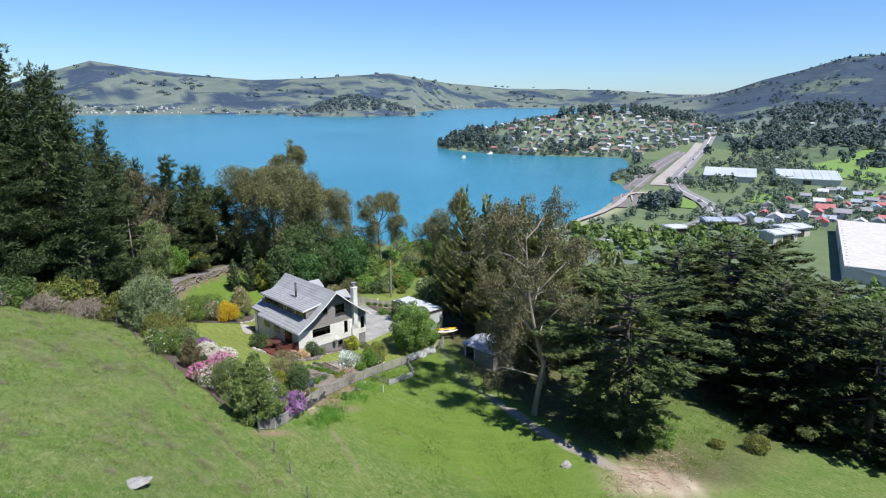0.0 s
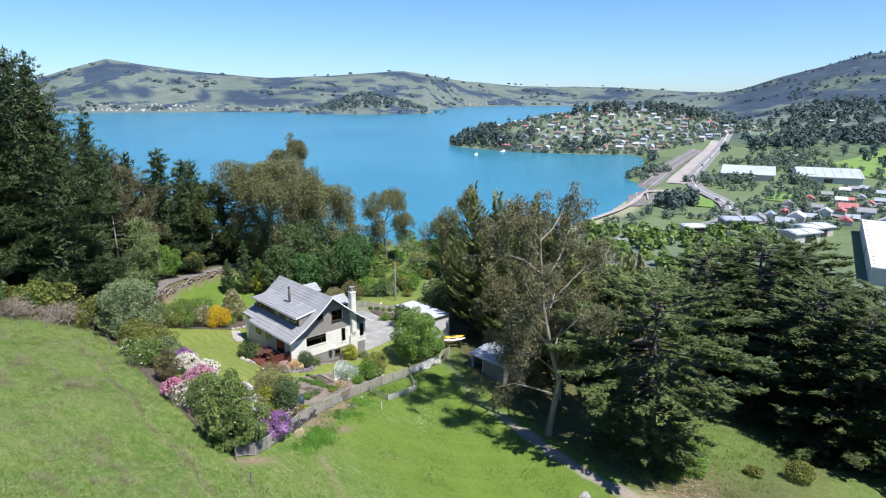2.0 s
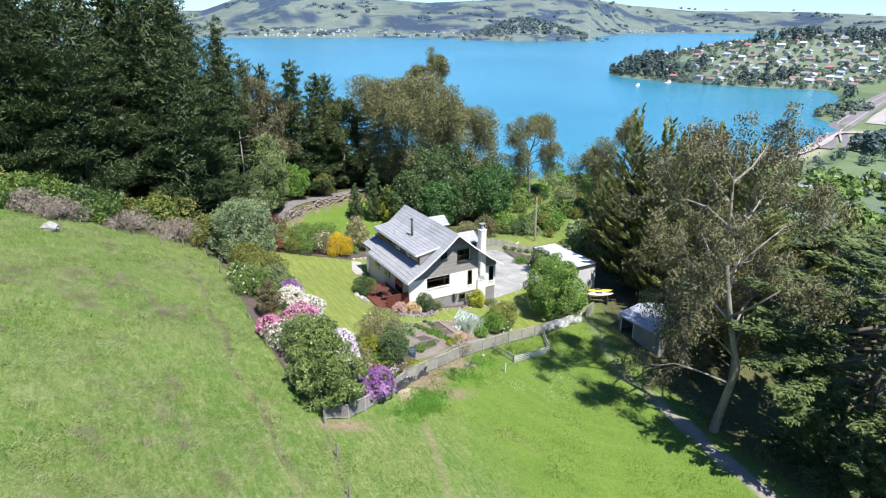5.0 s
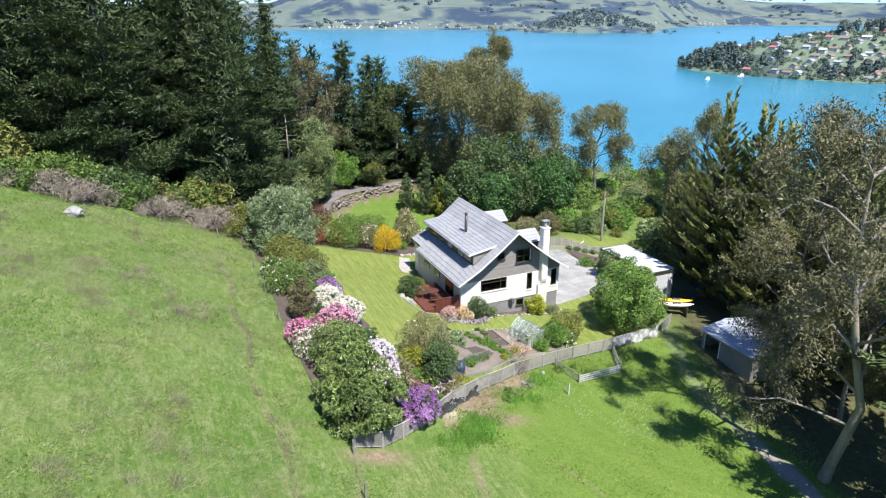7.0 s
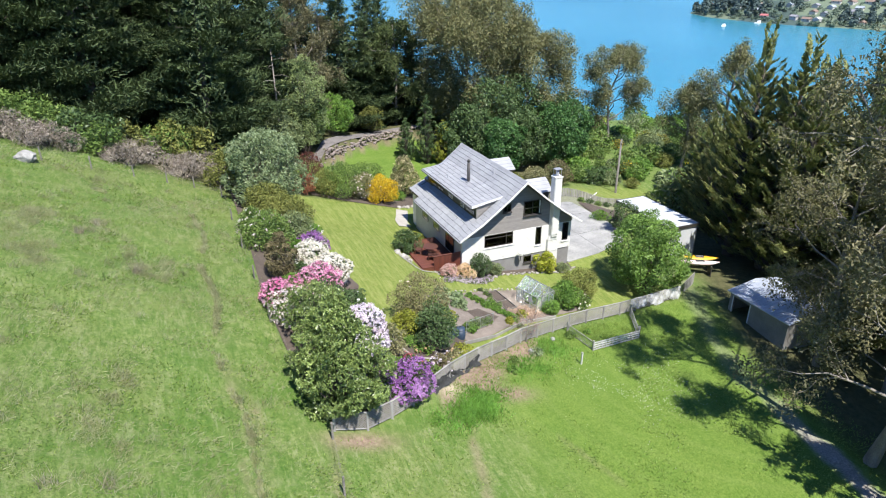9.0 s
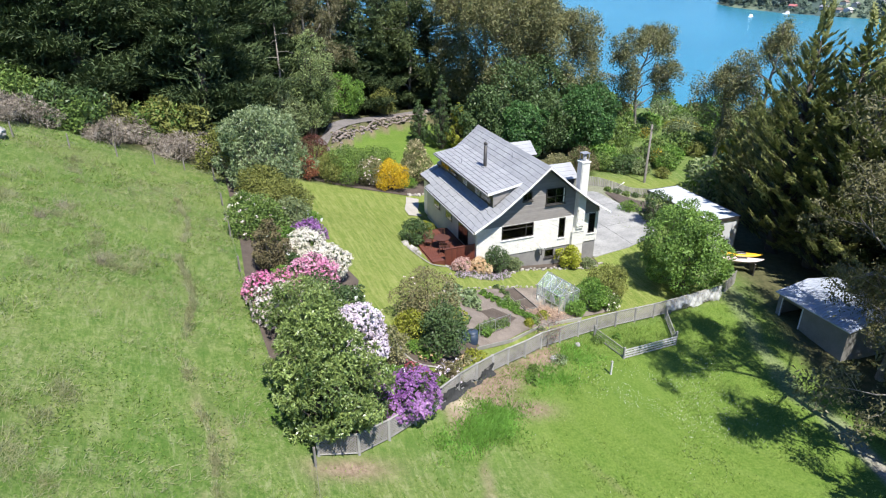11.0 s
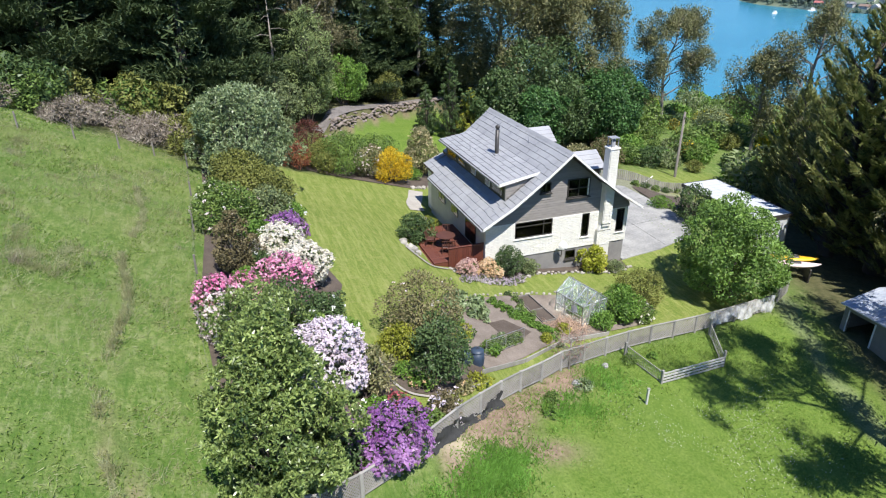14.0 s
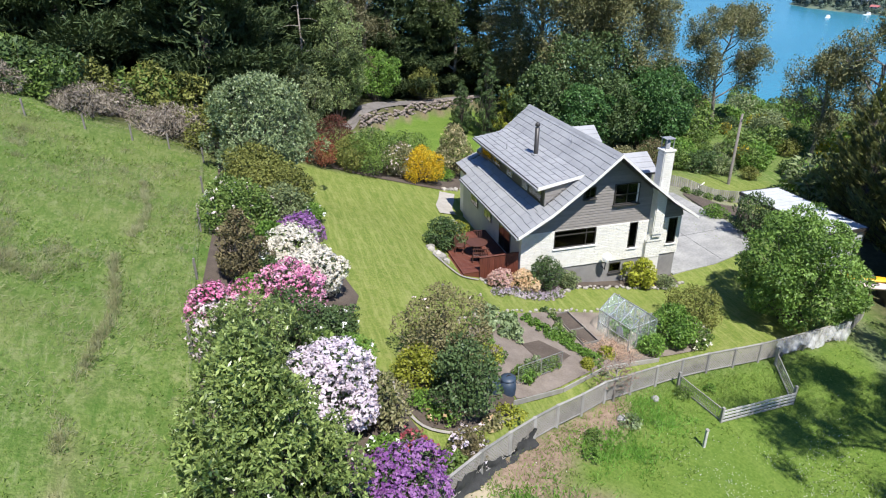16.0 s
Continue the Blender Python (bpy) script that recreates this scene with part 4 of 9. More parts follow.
def pine(rng, height, spread, tufts, name="pine_tree", label="tall dark green radiata pine", mat=None, bare=0.12, droop=0.1, size=0.5, m=5):
    """A pine: limbs in rough whorls, each a bough of rounded tuft clumps lit from above."""
    t = thing(name, (0, 0, 0), label, "tree")
    lean = rng.normal(0, 0.02, 2) * height
    top = np.array([lean[0], lean[1], height])
    lines = [[((0, 0, -0.5), height * 0.018 + 0.06), (tuple(top * 0.4), height * 0.013 + 0.03), (tuple(top * 0.75), height * 0.008), (tuple(top * 0.98), 0.02)]]
    C, R, D = [], [], []
    n = int(height * 4.0)
    for i in range(n):
        h = bare + (0.985 - bare) * (i + rng.random()) / n
        reach = spread * (1.03 - h) ** 0.72 * rng.uniform(0.62, 1.16) * min(1, (h - bare + 0.15) / 0.22) + 0.15
        a = i * 2.4 + rng.uniform(-0.5, 0.5)
        d = np.array([math.cos(a), math.sin(a), 0.0])
        side = np.array([-d[1], d[0], 0])
        base = top * h
        rise = rng.uniform(-droop, 0.16) + 0.5 * max(0, h - 0.6)
        for s in np.linspace(0.3 if reach > 2 else 0.6, 1.0, max(2, int(reach * 1.05))):
            wide = 0.3 * reach * s * (1.3 - s)
            for q in ((-1, 0, 1) if wide > 0.5 else (0,)):
                off = side * (q * wide * 1.25 + rng.normal(0, 0.2))
                C.append(base + d * (reach * s - 0.2 * abs(q) * wide) + off + (0, 0, rise * reach * s + 0.2 * reach * s ** 3 - 0.1 * abs(q) * wide + rng.normal(0, 0.12)))
                k = (0.42 + 0.095 * reach) * rng.uniform(0.75, 1.25)
                R.append((k, k, k * 0.42))
                D.append(d + 0.5 * q * side)
        if i % 3 == 0:
            lines.append([(tuple(base), 0.02 + reach * 0.01), (tuple(base + d * reach * 0.8 + (0, 0, rise * reach * 0.8)), 0.012)])
    for k in range(5):
        C.append(top * (0.97 + 0.008 * k) + (*rng.normal(0, 0.1, 2), 0)), R.append((0.22, 0.22, 0.4)), D.append(np.array([0, 0, 1.0]))
    C, R, D = np.array(C), np.array(R), np.array(D)
    w = R[:, 0] ** 1.6
    k = rng.choice(len(C), tufts * m, p=w / w.sum())
    d = unit(rng.normal(0, 1, (len(k), 3)) + (0, 0, 0.75) + 0.4 * D[k])
    P = C[k] + d * R[k] * rng.uniform(0.55, 1.05, (len(k), 1))
    U = unit(D[k] * 0.75 + d * 0.35 + (0, 0, 0.45) + rng.normal(0, 0.48, d.shape))
    N = unit(d * 0.5 + (0, 0, 0.9) + rng.normal(0, 0.3, d.shape))
    L = size * rng.uniform(0.65, 1.3, len(k))
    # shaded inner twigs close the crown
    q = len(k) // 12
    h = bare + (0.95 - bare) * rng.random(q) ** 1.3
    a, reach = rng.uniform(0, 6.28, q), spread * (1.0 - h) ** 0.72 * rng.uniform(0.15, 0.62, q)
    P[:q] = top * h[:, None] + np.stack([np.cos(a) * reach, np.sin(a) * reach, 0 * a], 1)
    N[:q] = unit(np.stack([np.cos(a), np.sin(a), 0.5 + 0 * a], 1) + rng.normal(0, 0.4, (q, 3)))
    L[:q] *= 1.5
    trunk_part(lines, BARK, t)
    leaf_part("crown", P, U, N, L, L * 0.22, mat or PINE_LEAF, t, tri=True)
    return t


def macrocarpa(rng, height, spread, sprays, name="macrocarpa_tree", label="broad dark green macrocarpa cypress", mat=None, low=0.1, size=0.5, m=8, cone=False, shape=((0, 0.35), (0.25, 0.8), (0.5, 1.0), (0.75, 0.8), (0.92, 0.45), (1, 0.12))):
    """A cypress: long limbs that carry feathered, flat plumes tier over tier; shape: reach at each share of the crown's height."""
    t = thing(name, (0, 0, 0), label, "tree")
    lines = [[((0, 0, -0.5), height * 0.035 + 0.1), ((0.2, 0.1, height * 0.3), height * 0.025), ((0.1, 0.3, height * 0.85), 0.06)]]
    P, U, N = [], [], []
    n = int(24 + height * (6.0 if cone else 4.2))
    plumes = []
    for i in range(n):
        v = (i + rng.random()) / n
        h = low + (0.97 - low) * v
        reach = spread * float(np.interp(v, [p[0] for p in shape], [p[1] for p in shape])) * rng.uniform(0.68, 1.12)
        a = i * 2.4 + rng.uniform(-0.6, 0.6)
        d = np.array([math.cos(a), math.sin(a), 0.0])
        side = np.array([-d[1], d[0], 0])
        base = np.array([0.1, 0.2, height * h * (0.86 if cone else 0.93)])
        rise = rng.uniform(0.3, 0.6) + 0.5 * v if cone else rng.uniform(-0.08, 0.1) + 0.5 * max(0, v - 0.55)
        tip = base + d * reach + (0, 0, rise * reach)
        lines.append([(tuple(base), 0.03 + reach * 0.014), (tuple((base + tip) / 2 - (0, 0, 0.05 * reach)), 0.02 + reach * 0.008), (tuple(tip), 0.012)])
        count = max(2, int(reach * (1.5 if cone else 2.2)))
        for j in range(count):
            s = 0.3 + 0.7 * (j + rng.random()) / count if reach > 1 else rng.uniform(0.3, 1)
            q = rng.choice([-1, 1]) * rng.uniform(0.0, 1.0)
            ang = q * (0.75 if cone else 0.95) * (1.15 - 0.6 * s)
            dd = d * math.cos(ang) + side * math.sin(ang)
            ln = (rng.uniform(0.9, 1.7) if cone else rng.uniform(1.0, 2.0)) * min(1, 0.45 + reach / 4)
            c = base + (tip - base) * s + dd * 0.2 * ln
            plumes.append((c, dd, ln, (rng.uniform(0.45, 0.95) if cone else rng.uniform(-0.02, 0.22) + 0.5 * max(0, v - 0.7))))
    if cone:  # spiky leaders above the crown
        for k in range(6):
            c = np.array([0.1, 0.2, height * 0.86]) + rng.normal(0, 0.5, 3) * (spread * 0.14, spread * 0.14, 0.4)
            for z in np.linspace(0, height * 0.12 * rng.uniform(0.5, 1.1), 6):
                a = rng.uniform(0, 6.28)
                plumes.append((c + (0, 0, z), np.array([math.cos(a), math.sin(a), 0]), 0.55, 1.4))
    weight = np.array([p[2] for p in plumes])
    share = np.maximum(4, (sprays * m * weight / weight.sum()).astype(int))
    for (c, dd, ln, up), k in zip(plumes, share):
        sd = np.array([-dd[1], dd[0], 0])
        u = rng.uniform(0, 1, k) ** 0.85
        w = rng.uniform(-1, 1, k) * 0.42 * (1.08 - u) * np.minimum(1, 0.4 + 2.5 * u)
        axis = dd + np.array([0, 0, up])
        axis = axis / np.linalg.norm(axis)
        arch = -0.25 * np.abs(w) + 0.06 * rng.normal(0, 1, k)
        P.append(c + axis * (u * ln)[:, None] + sd * (w * ln)[:, None] + np.array([0, 0, 1]) * (arch * ln)[:, None])
        U.append(axis + sd * (np.sign(w) * 0.75)[:, None] + rng.normal(0, 0.22, (k, 3)) + (0, 0, 0.12))
        flat = np.cross(sd, axis)
        flat = flat if flat[2] > 0 else -flat
        N.append(flat + rng.normal(0, 0.32, (k, 3)) + (0, 0, 0.25))
    trunk_part(lines, BARK, t)
    P, U, N = np.concatenate(P), unit(np.concatenate(U)), unit(np.concatenate(N))
    L = size * rng.uniform(0.6, 1.3, len(P))
    leaf_part("crown", P, U, N, L, L * 0.36, mat or MACRO_LEAF, t, tri=True)
    return t


def gum(rng, height, spread, leaves, name="gum_tree", label="tall open-crowned gum tree with pale trunk", mat=None, low=0.3, size=0.22, bark=None, limbs=12, lean=(0.0, 0.0), wisp=0.8, bole=1.0, extra=(), full=0.0):
    """An open tree: a winding leader, rising limbs that part again and again, and rounded tufts of hanging leaves at the ends."""
    t = thing(name, (0, 0, 0), label, "tree")
    lines, ends = [], []
    bend = rng.normal(0, 0.018, (5, 2)) * height
    bend[0] = 0

    def leader(h):
        k = [0, 0.25, 0.5, 0.75, 1.0]
        return np.array([np.interp(h, k, bend[:, 0]) + lean[0] * h, np.interp(h, k, bend[:, 1]) + lean[1] * h, height * h])

    def grow(a, d, length, width, level):
        turn_to = unit(d + rng.normal(0, 0.25, 3) + (0, 0, 0.12))
        mid = a + d * length * 0.5
        end = mid + turn_to * length * 0.5
        lines.append([(tuple(a), width), (tuple(mid), width * 0.72), (tuple(end), width * 0.45)])
        if level == 3:
            ends.append(end)
            return
        if level == 2:
            ends.append(mid)
        for k in range(3 if level == 2 else 4):
            u = rng.uniform(0.2, 1.0) if k else 1.0
            turn = rng.uniform(0, 2 * math.pi)
            side = unit(np.cross(turn_to, [math.cos(turn), math.sin(turn), 0.3]))
            tilt = rng.uniform(0.3, 0.95)
            grow(mid + (end - mid) * u, unit(turn_to * math.cos(tilt) + side * math.sin(tilt) + (0, 0, 0.1)), length * rng.uniform(0.4, 0.62), max(0.012, width * 0.4), level + 1)

    wide = (height * 0.012 + 0.05) * bole
    lines.append([(tuple(leader(h) - (0, 0, 0.5 if h == 0 else 0)), wide * (1.15 - h) * (1.25 if h == 0 else 1.0)) for h in (0, 0.06, 0.14, 0.25, 0.4, 0.55, 0.7, 0.82, 0.92)])
    ends.extend(leader(h) + rng.normal(0, 0.5, 3) for h in np.linspace(0.84, 0.98, 7))
    for i in range(limbs):
        h = low + (0.93 - low) * (i + rng.uniform(0.1, 0.9)) / limbs
        a = i * 2.4 + rng.uniform(-0.5, 0.5)
        out = spread * math.sin(math.pi * (0.22 + 0.7 * (h - low) / (0.97 - low))) * rng.uniform(0.42, 0.68)
        up = rng.uniform(0.45, 0.95)
        grow(leader(h * 0.92), unit(np.array([math.cos(a), math.sin(a), up])), out * 1.15, wide * (0.55 if i == 1 else 0.36), 1)
    for h, way, length, share in extra:
        grow(leader(h), unit(np.array(way, float)), length, wide * share, 1)
    trunk_part(lines, bark or GUM_BARK, t)
    E = np.array(ends)
    E[:, 2] = np.minimum(E[:, 2], height)
    weight = rng.uniform(0.15 + full, 1.0, len(E)) ** 1.2
    r = wisp * rng.uniform(0.6, 1.25, len(E))
    k = rng.choice(len(E), leaves, p=weight / weight.sum())
    d = unit(rng.normal(0, 1, (leaves, 3)) + (0, 0, 0.45))
    P = E[k] + d * (r[k] * rng.uniform(0.35, 1.05, leaves))[:, None] * np.array([1, 1, 0.62])
    P[:, 2] = np.maximum(P[:, 2] - 1.6 * wisp * rng.random(leaves) ** 2, 0.3)
    U = rng.normal(0, 0.7, P.shape) + (0, 0, -0.55)
    N = unit(d * 0.8 + rng.normal(0, 0.55, P.shape) + (0, 0, 0.45))
    L = size * rng.uniform(0.6, 1.4, leaves)
    leaf_part("crown", P, unit(U), N, L, L * 0.42, mat or GUM_LEAF, t, tri=True)
    return t


def bush(rng, radius, height, leaves, mat, name, label, category="shrub", size=0.16, blossom=None, flowers=0, group="", aspect=0.5, lumps=22, stretch=1.0, flower_size=0.085, low=0.12, whorl=0, tri=False, taper=0.0):
    """A rounded shrub of many leaves on hidden stems, with blossom heads where it flowers."""
    t = thing(name, (0, 0, 0), label, category, group)
    blobs = [((c[0] * stretch, c[1], c[2]), r) for c, r in dome_blobs(rng, radius, height, lumps, low, taper)]
    core = (0, 0, height * (low + (1 - low) * 0.3))
    P, d = shell(rng, blobs, leaves, 0.5, core)
    P[::5] = np.array(core) + (P[::5] - np.array(core)) * rng.uniform(0.45, 0.85, (len(P[::5]), 1))
    keep = P[:, 2] > 0.02
    P, d = P[keep], d[keep]
    U = rng.normal(0, 0.5, P.shape) + d * 0.55
    N = unit(rng.normal(0, 0.4, P.shape) + d * 0.85 + (0, 0, 0.35))
    s = size * rng.uniform(0.6, 1.35, len(P))
    stems = [[((0.1 * b[0][0], 0.1 * b[0][1], -0.2), 0.05), ((b[0][0] * 0.6, b[0][1] * 0.6, b[0][2] * 0.6), 0.03), (tuple(b[0]), 0.015)] for b in blobs[::2]]
    v, f = tubes(stems, 5)
    link_mesh("branchwork", v, f, BARK, t)["kind"] = "stuff"
    if whorl:
        D = unit(d * 0.7 + rng.normal(0, 0.3, P.shape) + (0, 0, 0.7))
        k = len(P) // whorl
        leaf_part("foliage", *fans(rng, P[:k], D[:k] * 0.5, whorl, size, aspect, 0.75), mat, t)
    else:
        leaf_part("foliage", P, U, N, s, s * aspect, mat, t, tri=tri)
    if flowers:
        flowers = int(flowers * 1.75) if flowers > 100 else flowers
        P, d = shell(rng, blobs, flowers * 5, 0.9, core)
        c = np.array([0, 0, height * 0.3])
        keep = (unit(P - c) * d).sum(1) > 0.15
        P, d = P[keep][:flowers], d[keep][:flowers]
        P = np.repeat(P + d * 0.05, 5, 0) + rng.normal(0, flower_size * 0.5, (len(P) * 5, 3))
        d = np.repeat(d, 5, 0)
        N = unit(d + rng.normal(0, 0.5, P.shape) + (0, 0, 0.3))
        U = np.cross(N, rng.normal(0, 1, P.shape))
        s = flower_size * rng.uniform(0.8, 1.4, len(P))
        leaf_part("blossom", P, U, N, s, s * 1.1, blossom, t, tri=True)
    return t


def set_at(ob, x, y, turn=0.0, scale=1.0, dz=0.0):
    ob.matrix_world = pose(x, y, ground_at(x, y) + dz, 0, 0, turn) @ Matrix.Scale(scale, 4)
    return ob


def copy_at(ob, x, y, turn=0.0, scale=1.0, dz=0.0):
    k = copy_thing(ob, pose(x, y, ground_at(x, y) + dz, 0, 0, turn))
    k.scale = (scale, scale, scale)
    return k


RNG = np.random.default_rng(11)
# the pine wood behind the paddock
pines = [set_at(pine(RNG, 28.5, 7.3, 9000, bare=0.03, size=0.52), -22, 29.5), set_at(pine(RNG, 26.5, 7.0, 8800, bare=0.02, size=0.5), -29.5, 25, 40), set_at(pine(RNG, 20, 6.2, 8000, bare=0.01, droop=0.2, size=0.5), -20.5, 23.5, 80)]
for p in pines:
    tagged(p, "", "", "pine wood")
back = set_at(pine(RNG, 26, 7.0, 1700, bare=0.02, size=1.15, m=5), -35, 39)
tagged(back, "tall dark radiata pine deep in the wood", "", "pine wood")
for i in range(13):
    x, y = -64 + i * 5.0 + RNG.uniform(-1.2, 1.2), 25 + max(0, 28 - i * 5.0) * -0.25 + RNG.uniform(-1.5, 1.5)
    if x > -19.5 or (abs(x + 24) < 6 and y < 31):
        continue
    copy_at(pines[i % 3] if x > -46 else back, x, y, i * 67, RNG.uniform(0.85, 1.1))
for i in range(20):
    x, y = -66 + i * 2.9, 33.5 + 4.5 * (i % 2) - max(0, 22 - i * 3.6) * 0.25
    if x < -14 and abs(x + 35) > 2:
        copy_at(back, x, y, i * 47, RNG.uniform(0.8, 1.05))
for i, (x, y, k, s) in enumerate([(-18.2, 30.8, 1, 0.98), (-14.0, 32.6, 2, 0.98), (-24.0, 35.0, 0, 1.08), (-19.4, 36.5, 0, 1.03), (-14.0, 38.0, 1, 0.9), (-3.2, 42.8, 2, 0.96), (0.4, 44.0, 2, 0.88), (-11.5, 44.5, 1, 0.77), (-8.5, 46.0, 3, 0.72), (-5.6, 48.0, 3, 0.7), (3.6, 46.5, 3, 0.68)]):
    copy_at(pines[k] if k < 3 else back, x, y, 25 + i * 57, s)
snag = thing("dead_tree", (-13.2, 29.6, ground_at(-13.2, 29.6)), "bare bleached dead pine trunk at the wood's edge", "tree")
lines = [[((0, 0, -0.4), 0.16), ((0.1, 0, 6), 0.11), ((0.05, 0.1, 11.4), 0.03)]]
for k in range(9):
    a, h = k * 2.4, 6.2 + 0.52 * k
    lines.append([((0.1, 0, h), 0.035), ((0.1 + 0.9 * math.cos(a), 0.9 * math.sin(a), h + 0.1), 0.025), ((0.1 + 1.7 * math.cos(a), 1.7 * math.sin(a), h - 0.1), 0.01)])
trunk_part(lines, GUM_BARK, snag)
# cypresses on the gully side
VASE = ((0, 0.38), (0.2, 0.5), (0.42, 0.82), (0.6, 1.0), (0.76, 0.92), (0.9, 0.62), (1, 0.2))
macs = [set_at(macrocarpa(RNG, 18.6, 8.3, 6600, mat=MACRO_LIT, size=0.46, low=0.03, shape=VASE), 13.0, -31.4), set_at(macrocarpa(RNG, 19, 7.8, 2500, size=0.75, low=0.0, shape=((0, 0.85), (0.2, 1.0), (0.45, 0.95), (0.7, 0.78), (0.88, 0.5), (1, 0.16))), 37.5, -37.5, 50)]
for p in macs:
    tagged(p, "", "", "gully cypresses")
for i, (x, y, s) in enumerate([(45, -21, 1.05), (47, -34, 1.05), (34.5, -42, 0.95), (34, -48, 0.95), (41, -51, 0.95), (53, -25, 1.25), (57, -38, 1.05), (46, -48, 1.0), (62, -27, 1.3), (36, -19, 0.8), (27, -19.5, 0.8), (64, -18, 0.95), (8.0, 46.0, 0.72), (1.6, 48.5, 0.78)]):
    copy_at(macs[1], x, y, 30 + i * 77, s)
SPIRE = ((0, 0.8), (0.15, 1.0), (0.4, 0.82), (0.7, 0.5), (0.9, 0.24), (1, 0.08))
cones = [set_at(macrocarpa(RNG, 19.5, 5.6, 4200, "conifer_tree", "dense dark green conifer with yellowed branch tips", CONE_LEAF, 0.02, 0.5, 6, True, SPIRE), 22.2, -3.8), set_at(macrocarpa(RNG, 18.5, 5.8, 2900, "conifer_tree", "dense dark green conifer with yellowed branch tips", CONE_LEAF, 0.02, 0.62, 6, True, SPIRE), 29, -1)]
for i, (x, y, s) in enumerate([(22.5, -10.5, 0.95), (21.0, -16.5, 0.88), (27, -9, 0.98), (26, -20, 0.88), (38, -6, 0.78), (40, -14, 0.82)]):
    copy_at(cones[1], x, y, 50 + i * 70, s)
for i, (x, y, s) in enumerate([(20.9, -6.8, 0.94), (21.4, -0.6, 1.03), (24.3, 5.8, 0.55), (23.2, -13.5, 1.05), (25.2, -8.0, 1.08), (26.5, 8.5, 0.65), (29.5, 11.0, 0.6)]):
    copy_at(cones[0 if i < 3 else 1], x, y, 20 + i * 110, s).scale = (s * 0.72, s * 0.72, s)
set_at(gum(RNG, 24.0, 8.0, 44000, "gum_tree", "tall gum tree with pale trunk and thin grey-brown crown", None, 0.36, 0.2, limbs=15, lean=(-2.4, 0.5), wisp=0.82, bole=0.85, full=0.1, extra=((0.19, (-6, 6, 2.6), 4.4, 0.36), (0.28, (-5, 3, 6), 4.0, 0.28), (0.31, (5, 2, 6), 4.0, 0.28))), 8.8, -23.3)
set_at(gum(RNG, 14.0, 5.6, 17000, "gum_tree", "twiggy gum tree with thin olive-brown crown", TWIG_GUM, 0.15, 0.2, limbs=18, wisp=0.7), 13.6, -16.0, 70)
set_at(gum(RNG, 10.5, 4.6, 20000, "gum_tree", "gum tree with dense olive-brown crown", TWIG_GUM, 0.12, 0.22, limbs=10), 15.6, -19.5, 160)
top = gum(RNG, 25, 5.0, 30000, "gum_tree", "tall gum tree with grey-bronze tufted foliage", BRONZE_LEAF, 0.45, 0.25, limbs=14, wisp=0.8, full=0.3)
set_at(top, 19.9, 42.3, 20)
set_at(gum(RNG, 18.8, 9.4, 88000, "gum_tree", "large spreading gum tree with bronze-green foliage", BRONZE_LEAF, 0.18, 0.27, limbs=24, wisp=1.45, bole=1.2, full=0.55), 12.0, 37.0, 140)
set_at(gum(RNG, 17.0, 6.8, 46000, "gum_tree", "spreading gum tree with bronze-green crown", BRONZE_LEAF, 0.15, 0.27, limbs=17, wisp=1.35, full=0.5), 21.5, 37, 90)
for x, y, z, sp, n, lo in ((38.8, 40.7, 9.6, 6.6, 30000, 0.2), (39.2, 25.1, 7.0, 4.0, 14000, 0.2), (42.4, 21.6, 12.4, 4.6, 16000, 0.25)):
    set_at(gum(RNG, z - ground_at(x, y), sp, n, "gum_tree", "slender gum tree with tufts of bronze leaves", BRONZE_LEAF, lo, 0.26, limbs=18, wisp=0.95, full=0.45), x, y, x * 5)
set_at(gum(RNG, 18, 4.6, 22000, low=0.15, full=0.3), -9, 39, 40)
set_at(gum(RNG, 16, 4.6, 22000, "gum_tree", "slender gum tree among the pines", low=0.12, full=0.3), -5.5, 42, 120)
set_at(gum(RNG, 14, 5.0, 22000, "gum_tree", "grey-green spreading tree beside the back path", MACRO_LEAF, 0.08, 0.3, full=0.3), 4.6, 43.0, 20)


def leafy_tree(x, y, h, r, leaves, mat, label, name="broadleaf_tree", size=0.26, turn=0.0, group="", lumps=44):
    t = bush(RNG, r, h, leaves, mat, name, label, "tree", size, group=group, lumps=lumps, tri=leaves < 9000)
    return set_at(t, x, y, turn)


FRESH_LEAF = leafy("fresh_leaves", (0.04, 0.09, 0.016), (0.09, 0.175, 0.03), (0.17, 0.27, 0.055), 0.45, 0.35)
WILLOW_LEAF = leafy("grey_green_leaves", (0.06, 0.085, 0.035), (0.12, 0.155, 0.065), (0.21, 0.245, 0.12), 0.5, 0.3)
LUSH_LEAF = leafy("lush_leaves", (0.014, 0.042, 0.013), (0.04, 0.095, 0.028), (0.085, 0.165, 0.05), 0.4, 0.3)
GARDEN_LEAF = leafy("garden_leaves", (0.028, 0.066, 0.011), (0.085, 0.165, 0.026), (0.175, 0.275, 0.055), 0.6, 0.35)
PALE_LEAF = leafy("pale_backed_leaves", (0.03, 0.06, 0.02), (0.10, 0.145, 0.055), (0.24, 0.29, 0.15), 0.45, 0.2)
OLIVE_LEAF = leafy("olive_foliage", (0.054, 0.064, 0.014), (0.106, 0.12, 0.028), (0.178, 0.186, 0.052), 0.55, 0.2)
BROWN_LEAF = leafy("brown_foliage", (0.036, 0.034, 0.016), (0.085, 0.074, 0.036), (0.15, 0.125, 0.065), 0.6, 0.15)
DEAD_TWIG = leafy("dead_brush", (0.085, 0.07, 0.055), (0.185, 0.155, 0.125), (0.31, 0.27, 0.22), 0.8, 0.1)
